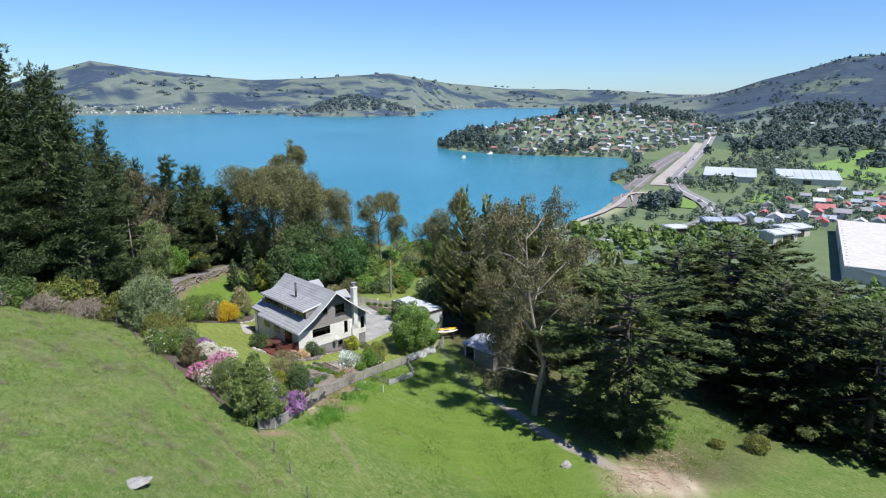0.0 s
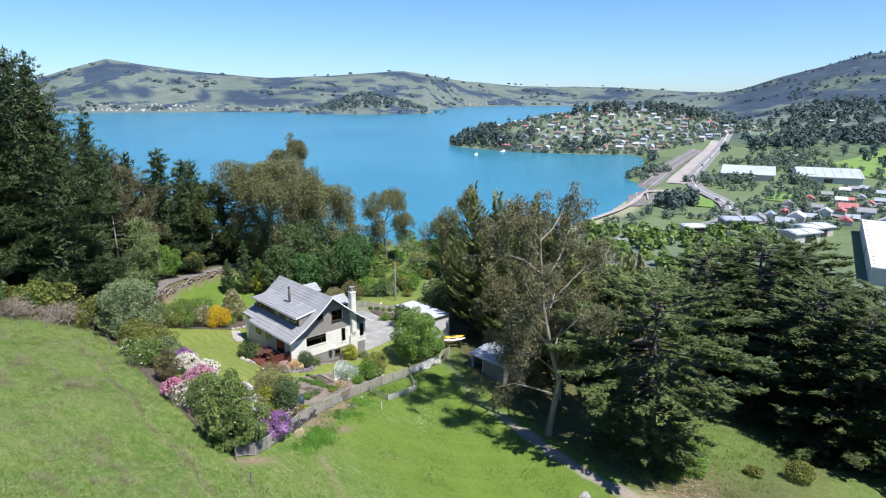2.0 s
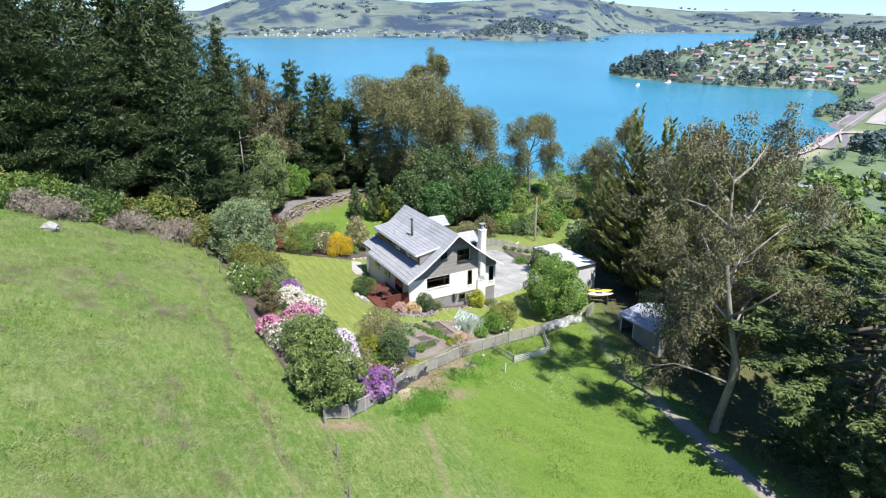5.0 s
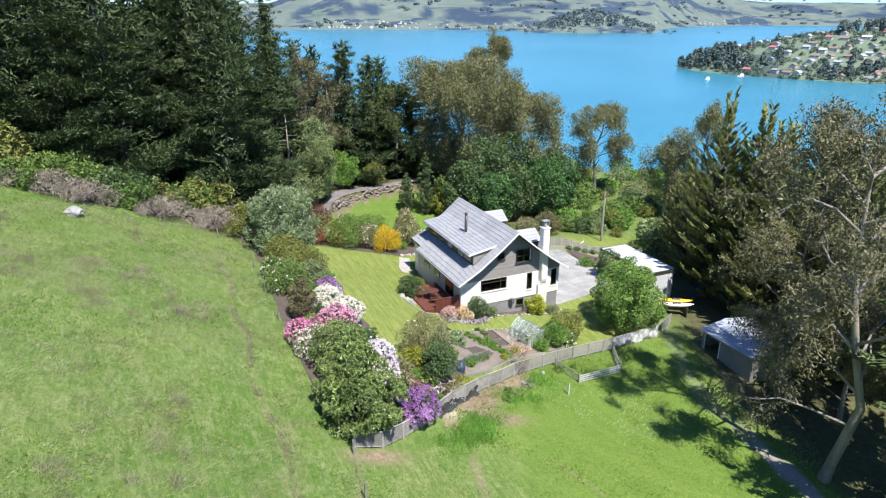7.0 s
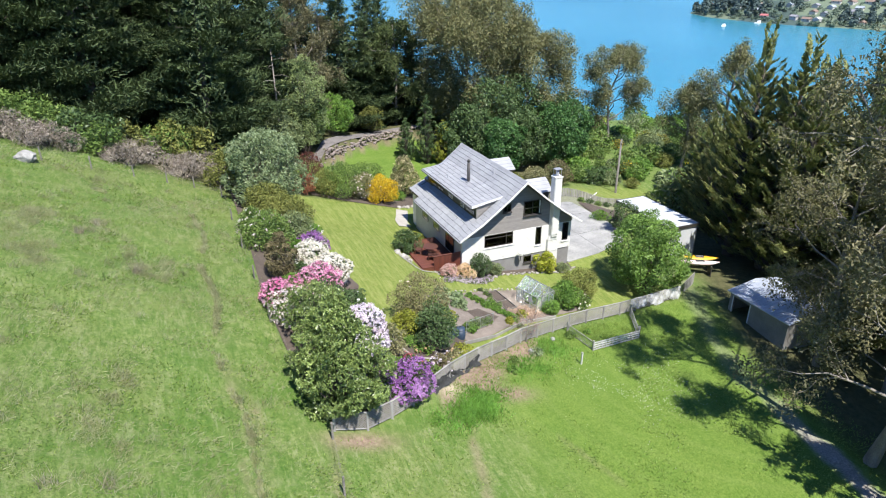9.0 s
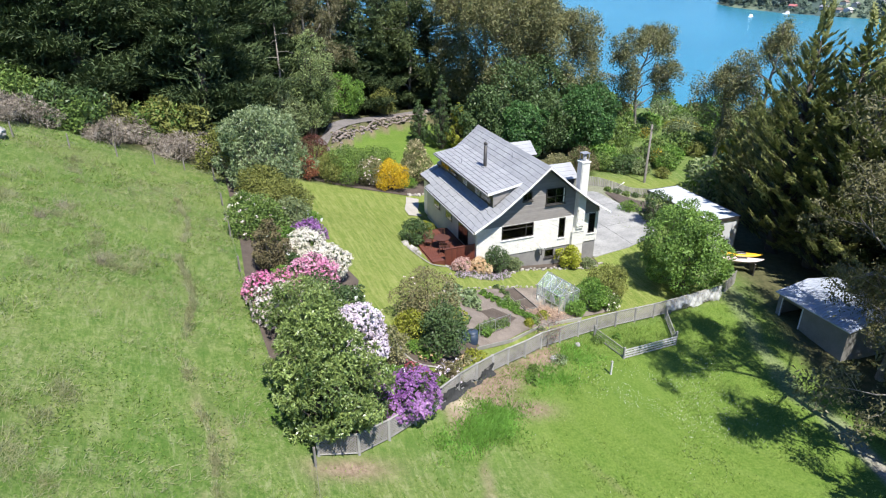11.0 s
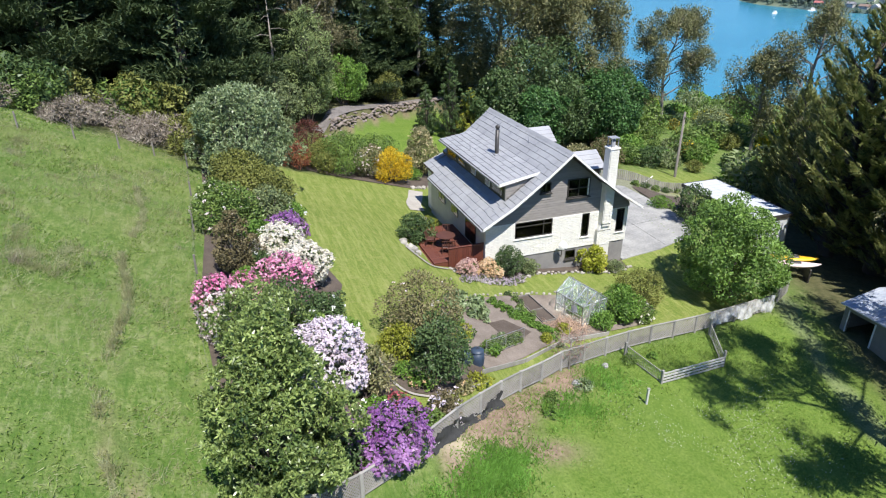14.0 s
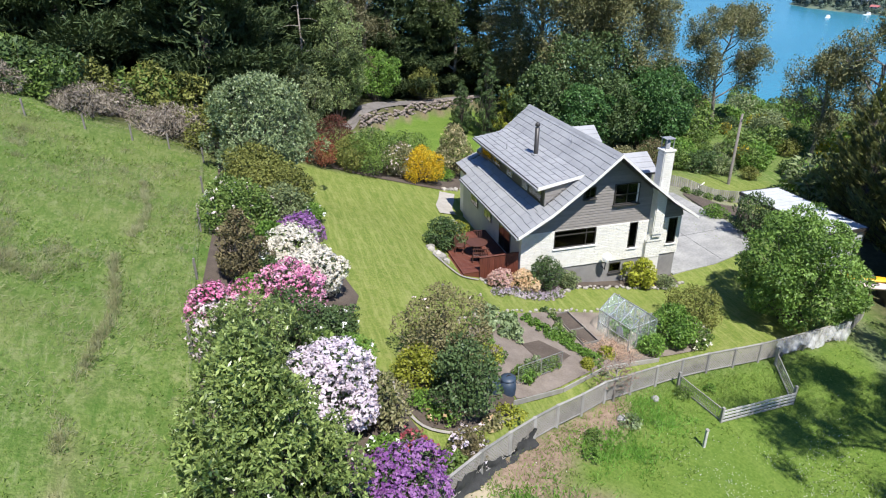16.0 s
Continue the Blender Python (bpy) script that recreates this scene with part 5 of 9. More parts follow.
BLUSH_LEAF = leafy("pinkish_leaves", (0.22, 0.12, 0.10), (0.36, 0.23, 0.19), (0.48, 0.35, 0.29), 0.5, 0.3)
RUST_LEAF = leafy("rusty_leaves", (0.08, 0.024, 0.014), (0.17, 0.055, 0.03), (0.27, 0.11, 0.06), 0.45, 0.25)
MAROON_LEAF = leafy("maroon_leaves", (0.04, 0.014, 0.012), (0.075, 0.026, 0.02), (0.125, 0.05, 0.035), 0.45, 0.25)
BUTTER_PETAL = leafy("butter_petals", (0.50, 0.40, 0.20), (0.64, 0.54, 0.32), (0.74, 0.67, 0.46), 0.5, 0.35)
GOLD_LEAF = leafy("golden_leaves", (0.42, 0.26, 0.01), (0.62, 0.42, 0.015), (0.75, 0.56, 0.05), 0.5, 0.3)
LIME_LEAF = leafy("lime_leaves", (0.16, 0.19, 0.02), (0.30, 0.33, 0.035), (0.44, 0.45, 0.08), 0.45, 0.3)
LAUREL_LEAF = leafy("spotted_laurel_leaves", (0.20, 0.24, 0.02), (0.42, 0.45, 0.04), (0.60, 0.60, 0.12), 0.45, 0.35)
VARIEG_LEAF = leafy("variegated_leaves", (0.06, 0.09, 0.03), (0.20, 0.21, 0.08), (0.45, 0.40, 0.22), 0.45, 0.25)
PINK_PETAL = leafy("pink_petals", (0.60, 0.10, 0.30), (0.80, 0.30, 0.50), (0.88, 0.62, 0.72), 0.5, 0.35)
BLUSH_PETAL = leafy("blush_petals", (0.66, 0.48, 0.50), (0.80, 0.68, 0.68), (0.86, 0.80, 0.78), 0.5, 0.35)
WHITE_PETAL = leafy("cream_petals", (0.60, 0.55, 0.44), (0.78, 0.74, 0.64), (0.86, 0.84, 0.78), 0.5, 0.35)
LILAC_PETAL = leafy("lilac_petals", (0.60, 0.50, 0.57), (0.76, 0.67, 0.73), (0.86, 0.80, 0.84), 0.5, 0.35)
PURPLE_PETAL = leafy("purple_petals", (0.22, 0.065, 0.29), (0.37, 0.15, 0.43), (0.55, 0.33, 0.58), 0.5, 0.35)
MAUVE_PETAL = leafy("mauve_petals", (0.36, 0.28, 0.36), (0.50, 0.42, 0.50), (0.62, 0.55, 0.60), 0.5, 0.35)
RED_PETAL = leafy("red_petals", (0.16, 0.02, 0.04), (0.26, 0.05, 0.07), (0.38, 0.12, 0.13), 0.5, 0.35)
DUSTY_PETAL = leafy("dusty_pink_petals", (0.42, 0.22, 0.18), (0.60, 0.38, 0.33), (0.72, 0.56, 0.50), 0.5, 0.35)
APRICOT_PETAL = leafy("apricot_petals", (0.50, 0.30, 0.14), (0.66, 0.47, 0.27), (0.76, 0.63, 0.44), 0.5, 0.35)
GLOSSY_LEAF = leafy("glossy_leaves", (0.022, 0.048, 0.012), (0.09, 0.145, 0.036), (0.27, 0.33, 0.11), 0.32, 0.3)

for glossy in (GLOSSY_LEAF, PALE_LEAF, GARDEN_LEAF):
    glossy.node_tree.nodes["Principled BSDF"].inputs["Specular IOR Level"].default_value = 0.6
BIRCH_LEAF = leafy("birch_leaves", (0.09, 0.13, 0.045), (0.165, 0.215, 0.08), (0.26, 0.31, 0.135), 0.5, 0.35)
TWIG_LEAF = leafy("thin_twiggy_leaves", (0.075, 0.075, 0.03), (0.135, 0.125, 0.055), (0.22, 0.195, 0.10), 0.55, 0.25)


# ---- the border of shrubs along the paddock ----
def shrub(x, y, r, h, leaves, mat, name, label, size=0.16, blossom=None, flowers=0, lumps=22, turn=0.0, stretch=1.0, group="garden border", aspect=0.5, flower_size=0.085, low=0.12, dz=0.0, whorl=0, taper=0.0):
    if group == "back border" and r < 2.5:
        r, h, leaves = r * 1.3, h * 1.15, int(leaves * 1.6)
    if group == "garden border" and r < 2.4:
        r, h, leaves = r * 1.03, h * 1.04, int(leaves * 1.15)
    t = bush(RNG, r, h, leaves, mat, name, label, "shrub", size, blossom, flowers, group, aspect, lumps, stretch, flower_size, low, whorl, taper=taper)
    return set_at(t, x - (0.4 if group == "garden border" and x < -13.5 else 0.0), y, turn, 1.0, dz)


def along_border():
    shrub(-16.9, 12.0, 3.5, 6.7, 28000, PALE_LEAF, "rhododendron_tree", "large rounded rhododendron with pale-backed leaves", 0.2, lumps=90, aspect=0.36, whorl=6)
    shrub(-19.6, 14.6, 1.7, 3.6, 3500, OLIVE_LEAF, "conifer_shrub", "yellow-green rounded conifer shrub", 0.18)
    shrub(-17.6, 8.0, 2.0, 3.0, 5200, OLIVE_LEAF, "juniper_bush", "olive-brown spreading juniper bush", 0.16)
    shrub(-16.4, 6.0, 2.0, 2.7, 5200, OLIVE_LEAF, "juniper_bush", "olive-brown spreading juniper bush", 0.16)
    shrub(-18.9, 5.2, 1.1, 1.9, 2400, BROAD_LEAF, "shrub", "green shrub with a few white blossoms", 0.15, WHITE_PETAL, 60)
    shrub(-18.2, 2.6, 1.7, 2.7, 4200, BROAD_LEAF, "camellia_bush", "green camellia bush with scattered pink blooms", 0.16, BLUSH_PETAL, 40)
    shrub(-16.2, 3.6, 1.2, 2.2, 2800, WILLOW_LEAF, "shrub", "soft grey-green garden shrub", 0.14)
    cyp = shrub(-18.2, -2.5, 1.05, 3.1, 5200, BROWN_LEAF, "cypress_bush", "brown-leaved upright bush with bare stems", 0.12, lumps=40, low=0.12, taper=0.35)
    for k in (-0.6, 0.2, 0.9):
        v, f = tubes([[((0.25 * k, -0.1, -0.3), 0.06), ((0.42 * k, 0.0, 1.9), 0.03)]], 6)
        link_mesh("stem", v, f, GUM_BARK, cyp, "pale bare stem")
    shrub(-17.2, -0.6, 1.1, 1.9, 2600, FRESH_LEAF, "shrub", "bright green leafy border shrub", 0.15)
    shrub(-15.8, 0.5, 1.1, 1.7, 2200, DARK_LEAF, "azalea_bush", "purple azalea in full flower", 0.12, PURPLE_PETAL, 520)
    shrub(-16.3, -1.5, 1.15, 2.0, 2200, BROAD_LEAF, "azalea_bush", "cream azalea in full flower", 0.12, WHITE_PETAL, 640)
    shrub(-15.5, -3.7, 1.2, 2.0, 2200, DARK_LEAF, "azalea_bush", "white azalea in full flower at the lawn edge", 0.12, WHITE_PETAL, 720)
    shrub(-16.5, -5.5, 1.2, 2.2, 2200, DARK_LEAF, "azalea_bush", "bright pink azalea in full flower", 0.12, PINK_PETAL, 400)
    shrub(-18.2, -6.2, 0.9, 1.8, 1700, BROAD_LEAF, "azalea_bush", "pink azalea with open flowers between two others", 0.12, PINK_PETAL, 170)
    shrub(-19.2, -6.4, 0.75, 1.7, 1700, DARK_LEAF, "azalea_bush", "pink azalea beside the paddock fence", 0.12, PINK_PETAL, 220)
    shrub(-18.6, -8.0, 1.3, 2.0, 2600, BROAD_LEAF, "azalea_bush", "blush pink azalea half in flower", 0.13, BLUSH_PETAL, 170)
    shrub(-16.6, -7.6, 1.3, 2.2, 3600, DARK_LEAF, "shrub", "dense dark green border shrub", 0.12)
    shrub(-17.8, -10.2, 1.6, 3.6, 10000, GLOSSY_LEAF, "shrub", "leafy green shrub beside the big rhododendron", 0.14, aspect=0.3, whorl=7, lumps=36)
    shrub(-17.8, -14.85, 2.42, 6.0, 44000, GLOSSY_LEAF, "rhododendron_tree", "big glossy-leaved rhododendron at the fence corner", 0.15, lumps=80, aspect=0.34, low=0.02, whorl=9, taper=0.55)
    shrub(-15.75, -11.5, 1.35, 2.9, 2800, DARK_LEAF, "azalea_bush", "lilac-white azalea in full flower", 0.13, LILAC_PETAL, 1000, lumps=26)
    shrub(-14.3, -11.4, 0.9, 1.9, 2000, VARIEG_LEAF, "shrub", "pink-tipped green border shrub", 0.13)
    shrub(-14.5, -14.2, 1.25, 1.6, 2800, DARK_LEAF, "azalea_bush", "violet azalea in full flower by the fence", 0.12, PURPLE_PETAL, 640, stretch=1.25)
    shrub(-13.7, -13.0, 0.6, 1.2, 1300, DARK_LEAF, "azalea_bush", "dark red azalea in flower", 0.11, RED_PETAL, 90)
    shrub(-12.3, -12.7, 0.75, 0.95, 1600, BROWN_LEAF, "shrub", "low brownish shrub with pale flowers", 0.11, LILAC_PETAL, 40)


    for k, (x, y, r, h) in enumerate(((-16.4, -12.6, 0.8, 1.5), (-16.2, -14.4, 0.8, 1.2), (-14.4, -12.9, 0.6, 0.9), (-15.8, -8.8, 0.8, 1.3), (-17.2, -3.0, 0.8, 1.3), (-18.0, -4.2, 0.7, 1.2), (-17.6, 0.8, 0.8, 1.4), (-16.6, -5.9, 0.6, 0.9), (-14.9, 4.6, 0.7, 1.0), (-15.2, 7.2, 0.8, 1.2), (-15.1, -6.9, 0.95, 1.2), (-14.9, -8.7, 0.9, 1.1))):
        shrub(x, y, r, h, 2000, (BROAD_LEAF, DARK_LEAF, FRESH_LEAF)[k % 3], "shrub", "leafy green filler shrub in the border", 0.13, WHITE_PETAL if k % 4 == 1 else None, 12)
    for k, (x, r, h) in enumerate(((-19.0, 0.5, 0.9), (-18.0, 0.6, 1.1), (-16.6, 0.6, 1.0), (-15.6, 0.55, 0.9), (-14.4, 0.5, 0.8), (-13.3, 0.45, 0.7))):
        shrub(x + 0.4, float(fence_y(x + 0.0)) + 1.0, r, h, 1500, (DARK_LEAF, BROAD_LEAF)[k % 2], "shrub", "low dark green shrub inside the corner fence", 0.13)


def twiggy_tree(x, y):
    """A small leaning tree of bare branches with sparse pinkish leaves at the ends."""
    rng = np.random.default_rng(77)
    t = thing("ornamental_cherry", (x, y, ground_at(x, y)), "small bare-branched ornamental cherry with sparse pinkish leaves", "tree")
    lines, tips = [[((0, 0, -0.2), 0.05), ((0.05, 0.1, 0.8), 0.04), ((0.2, 0.3, 1.4), 0.03)]], []
    for k in range(16):
        a, h = k * 2.4, 0.35 + 0.07 * k
        p = np.array([0.12 * h, 0.2 * h, h])
        q = p + (0.45 * math.cos(a), 0.45 * math.sin(a), 0.35)
        e = q + rng.normal(0, 0.12, 3) + (0.3 * math.cos(a), 0.3 * math.sin(a), 0.3)
        lines.append([(tuple(p), 0.022), (tuple(q), 0.014), (tuple(e), 0.006)])
        tips += [q, e, (q + e) / 2]
    trunk_part(lines, GUM_BARK, t)
    T = np.array(tips)
    P = T[rng.integers(0, len(T), 520)] + rng.normal(0, 0.13, (520, 3))
    U = unit(rng.normal(0, 1, P.shape))
    leaf_part("leaves", P, U, unit(np.cross(U, rng.normal(0, 1, P.shape))), np.full(520, 0.1), np.full(520, 0.05), BLUSH_LEAF, t, tri=True)
    return t


def garden_beds():
    # island bed
    shrub(-11.6, -8.2, 1.75, 3.2, 7000, TWIG_LEAF, "deciduous_shrub", "thin twiggy olive-brown shrub", 0.11, BLUSH_PETAL, 14, lumps=30)
    shrub(-11.7, -10.4, 1.3, 2.6, 4600, DARK_LEAF, "camellia_bush", "dense dark green camellia", 0.13)
    shrub(-13.0, -9.3, 0.95, 1.5, 2200, LIME_LEAF, "shrub", "yellow-green shrub in the island bed", 0.12)
    for x, y, r, h, m, n in ((-13.2, -10.4, 0.5, 0.6, FRESH_LEAF, 0), (-12.6, -11.1, 0.5, 0.7, FRESH_LEAF, 14), (-11.0, -11.3, 0.45, 0.5, VARIEG_LEAF, 10), (-10.2, -10.7, 0.6, 0.45, LIME_LEAF, 0), (-9.7, -7.6, 0.6, 0.9, LIME_LEAF, 0), (-9.4, -6.2, 0.5, 0.6, FRESH_LEAF, 0), (-8.4, -8.4, 0.4, 0.6, FRESH_LEAF, 0), (-3.6, -6.4, 0.4, 0.5, LIME_LEAF, 6), (-5.0, -7.2, 0.35, 0.45, LIME_LEAF, 0)):
        shrub(x, y, r, h, 500, m, "garden_plant", "small leafy bed plant", 0.12, APRICOT_PETAL if n else None, n, 10, group="bed plants")
    for x, y, r in ((-8.3, -3.3, 0.55), (-7.4, -3.9, 0.5), (-8.6, -4.4, 0.6), (-7.8, -4.9, 0.55)):
        shrub(x, y, r, 0.6, 420, PALE_LEAF, "silverbeet_plant", "blue-green leafy vegetable plant", 0.26, lumps=9, group="vegetables")
    for k in range(9):
        x, y = -6.2 + 0.22 * k, -3.4 - 0.42 * k
        shrub(x, y, 0.33, 0.4, 260, FRESH_LEAF, "vegetable_plant", "row of green vegetable plants", 0.13, lumps=7, group="vegetables")
    wild = np.random.default_rng(14)
    for k in range(16):
        x, y = wild.choice([-9.6, -7.6, -5.4, -4.6, -7.0], p=[0.3, 0.2, 0.2, 0.15, 0.15]) + wild.normal(0, 0.4), wild.uniform(-8.0, -3.2)
        shrub(x, y, wild.uniform(0.2, 0.42), wild.uniform(0.2, 0.5), 220, (FRESH_LEAF, PALE_LEAF, BROAD_LEAF)[k % 3], "vegetable_plant", "self-sown green plant in the vegetable plot", 0.12, lumps=6, group="vegetables")
    for k in range(7):
        shrub(-8.6 + 0.34 * k, -8.2 + 0.17 * k, 0.35, 0.5, 260, BROAD_LEAF, "vegetable_plant", "leafy green crop under the netting", 0.13, lumps=6, group="vegetables")
    shrub(2.6, -4.2, 1.5, 2.0, 4200, OLIVE_LEAF, "shrub", "spreading olive-green shrub by the lawn", 0.12)
    shrub(0.4, -5.5, 1.15, 1.9, 3600, FRESH_LEAF, "shrub", "bright green leafy shrub behind the greenhouse", 0.14)
    shrub(1.6, -5.9, 0.7, 0.9, 1400, BROAD_LEAF, "shrub", "low shrub with white flowers", 0.12, WHITE_PETAL, 24)
    shrub(-1.2, -6.2, 0.7, 0.9, 1200, FRESH_LEAF, "garden_plant", "leafy plants beside the greenhouse", 0.14, lumps=12)
    shrub(-0.6, -3.2, 0.7, 0.7, 1000, LIME_LEAF, "garden_plant", "yellow-green perennial clump with apricot flowers", 0.13, APRICOT_PETAL, 20, 12)
    twiggy_tree(-5.0, -9.4)
    # beside the deck and under the front wall
    shrub(-7.9, 4.6, 1.15, 1.9, 3400, DARK_LEAF, "shrub", "dark green rounded shrub beside the deck", 0.14, group="house planting")
    shrub(-6.6, 6.6, 0.7, 1.1, 1500, LIME_LEAF, "shrub", "lime green shrub by the side wall", 0.12, group="house planting")
    shrub(-6.15, 0.15, 0.6, 0.95, 900, BROAD_LEAF, "azalea_bush", "dusty pink azalea below the deck", 0.1, DUSTY_PETAL, 210, 14, group="house planting")
    shrub(-4.95, 0.0, 0.65, 1.05, 900, BROAD_LEAF, "azalea_bush", "peach azalea below the deck", 0.1, APRICOT_PETAL, 220, 14, group="house planting")
    shrub(-3.6, 0.1, 0.95, 2.0, 4200, DARK_LEAF, "conifer_shrub", "dense dark green rounded conifer", 0.1, group="house planting", lumps=30)
    shrub(-2.1, 0.3, 0.6, 1.0, 1500, WILLOW_LEAF, "shrub", "grey-green shrub under the window", 0.11, group="house planting")
    shrub(2.3, 0.05, 0.9, 1.8, 2200, LAUREL_LEAF, "aucuba_bush", "yellow-green spotted laurel bush", 0.16, group="house planting")
    shrub(3.6, -0.3, 0.6, 0.8, 1300, WILLOW_LEAF, "shrub", "low grey-green shrub at the house corner", 0.1, group="house planting")
    for k in range(8):
        shrub(-6.6 + 0.5 * k, -0.75 + 0.25 * math.sin(k), 0.35, 0.3, 300, WILLOW_LEAF, "ground_cover", "low lilac flowering ground cover", 0.07, MAUVE_PETAL, 50, 7, group="house planting", flower_size=0.06)
    # behind the house lawn
    shrub(-5.9, 17.4, 1.2, 2.5, 4200, GOLD_LEAF, "golden_shrub", "golden yellow leafy shrub", 0.13, group="back border")
    shrub(-9.6, 18.6, 1.9, 2.9, 5200, BROAD_LEAF, "shrub", "broad yellow-green shrub at the lawn edge", 0.15, group="back border")
    shrub(-11.2, 18.2, 1.2, 2.2, 2600, OLIVE_LEAF, "shrub", "olive green rounded shrub", 0.14, group="back border")
    shrub(-7.4, 18.0, 1.1, 2.4, 2800, VARIEG_LEAF, "rhododendron_bush", "pinkish flowering rhododendron bush", 0.14, BLUSH_PETAL, 75, group="back border")
    shrub(-2.5, 20.3, 1.35, 3.6, 4200, VARIEG_LEAF, "variegated_shrub", "cream and green variegated shrub", 0.16, BUTTER_PETAL, 110, taper=0.3, group="back border")
    shrub(-4.0, 18.6, 0.7, 1.0, 1200, FRESH_LEAF, "garden_plant", "low mixed green planting", 0.12, group="back border")
    shrub(-11.6, 23.2, 1.2, 2.6, 2600, MAROON_LEAF, "japanese_maple", "dark maroon leafed maple shrub", 0.12, group="back border")
    shrub(-13.2, 17.7, 0.9, 1.9, 2200, RUST_LEAF, "japanese_maple", "rusty red leafed maple shrub", 0.12, group="back border")
    shrub(-6.0, 22.5, 1.6, 2.2, 3000, BROAD_LEAF, "shrub", "green shrub in the rough back lawn", 0.15, group="back border")
    for x, y, r, h, m, l in ((3.6, 29.2, 1.1, 7.0, DARK_LEAF, "narrow upright dark green cypress"), (5.4, 28.6, 1.2, 4.6, LIME_LEAF, "yellow-green upright conifer behind the lawn"), (1.2, 29.8, 0.9, 4.6, DARK_LEAF, "narrow upright dark green cypress")):
        shrub(x, y, r, h, 6500, m, "upright_conifer", l, 0.13, lumps=110, group="back border", low=0.02, taper=0.5)
    leafy_tree(-10.3, 31.0, 11.0, 3.2, 15000, BIRCH_LEAF, "light grey-green weeping birch", "birch_tree", 0.17)
    leafy_tree(-6.0, 35.0, 5.0, 2.4, 6000, FRESH_LEAF, "bright green young broadleaf tree", size=0.22)
    leafy_tree(-13.5, 27.0, 6.0, 2.5, 7000, WILLOW_LEAF, "grey-green broadleaf tree beside the pines", size=0.2)
    leafy_tree(-14.5, 33.0, 5.0, 2.2, 5000, FRESH_LEAF, "bright green sapling below the pines", size=0.22)
    leafy_tree(-0.5, 38.0, 3.6, 1.6, 3000, OLIVE_LEAF, "small rounded tree by the stone wall", size=0.18)
    for x, y, h, r, m in ((11.5, 25.5, 6.0, 3.0, BROAD_LEAF), (15.0, 27.5, 6.6, 3.2, DARK_LEAF), (20.5, 29.0, 7.2, 3.6, BROAD_LEAF), (8.0, 27.5, 7.0, 3.0, DARK_LEAF), (24.0, 30.5, 7.5, 3.2, BROAD_LEAF), (12.5, 30.5, 9.0, 3.8, DARK_LEAF), (18.0, 33.0, 10.0, 4.0, DARK_LEAF), (26.5, 35.5, 8.0, 3.4, DARK_LEAF)):
        leafy_tree(x, y, h * 1.15, r * 1.05, 11000, LUSH_LEAF if m is BROAD_LEAF else DARK_LEAF, "bushy green broadleaf tree behind the house", size=0.3, group="trees behind the house")
    for x, y, h, r, m in ((10.5, 20.5, 1.6, 1.2, OLIVE_LEAF), (13.5, 20.5, 2.2, 1.3, VARIEG_LEAF), (8.2, 21.5, 2.6, 1.6, BROAD_LEAF), (16.8, 21.3, 2.6, 1.5, BROWN_LEAF), (6.0, 23.5, 3.0, 1.8, DARK_LEAF)):
        shrub(x, y, r, h, 2400, m, "shrub", "mixed shrub behind the house", 0.15, group="back border")
    leafy_tree(8.0, -4.7, 6.4, 3.05, 26000, GARDEN_LEAF, "leafy green garden tree by the driveway", "garden_tree", 0.17, lumps=64)
    leafy_tree(13.2, 4.3, 3.0, 1.4, 3500, DARK_LEAF, "dark shrub at the carport corner", "shrub_tree", 0.16)
    shrub(13.0, 7.6, 0.9, 0.9, 1500, FRESH_LEAF, "shrub", "low leafy shrub at the driveway edge", 0.12, group="drive planting")
    for k in range(5):
        shrub(14.2 + 1.2 * k, 12.6 + 0.12 * k, 0.45, 0.55, 500, DARK_LEAF if k % 2 else BROAD_LEAF, "shrub", "low green plant along the back fence", 0.12, lumps=9, group="drive planting")


along_border()
garden_beds()


# ---- scrub along the top of the paddock ----
def bank_weeds():
    rng = np.random.default_rng(51)
    for k in range(5):
        x = rng.uniform(-9, 0.5)
        shrub(x, float(fence_y(x)) - rng.uniform(0.5, 2.2), rng.uniform(0.22, 0.5), rng.uniform(0.2, 0.45), 380, (FRESH_LEAF, BROAD_LEAF, PALE_LEAF)[k % 3], "weed", "green weed clump on the bank below the fence", 0.11, lumps=7, group="bank weeds")


bank_weeds()


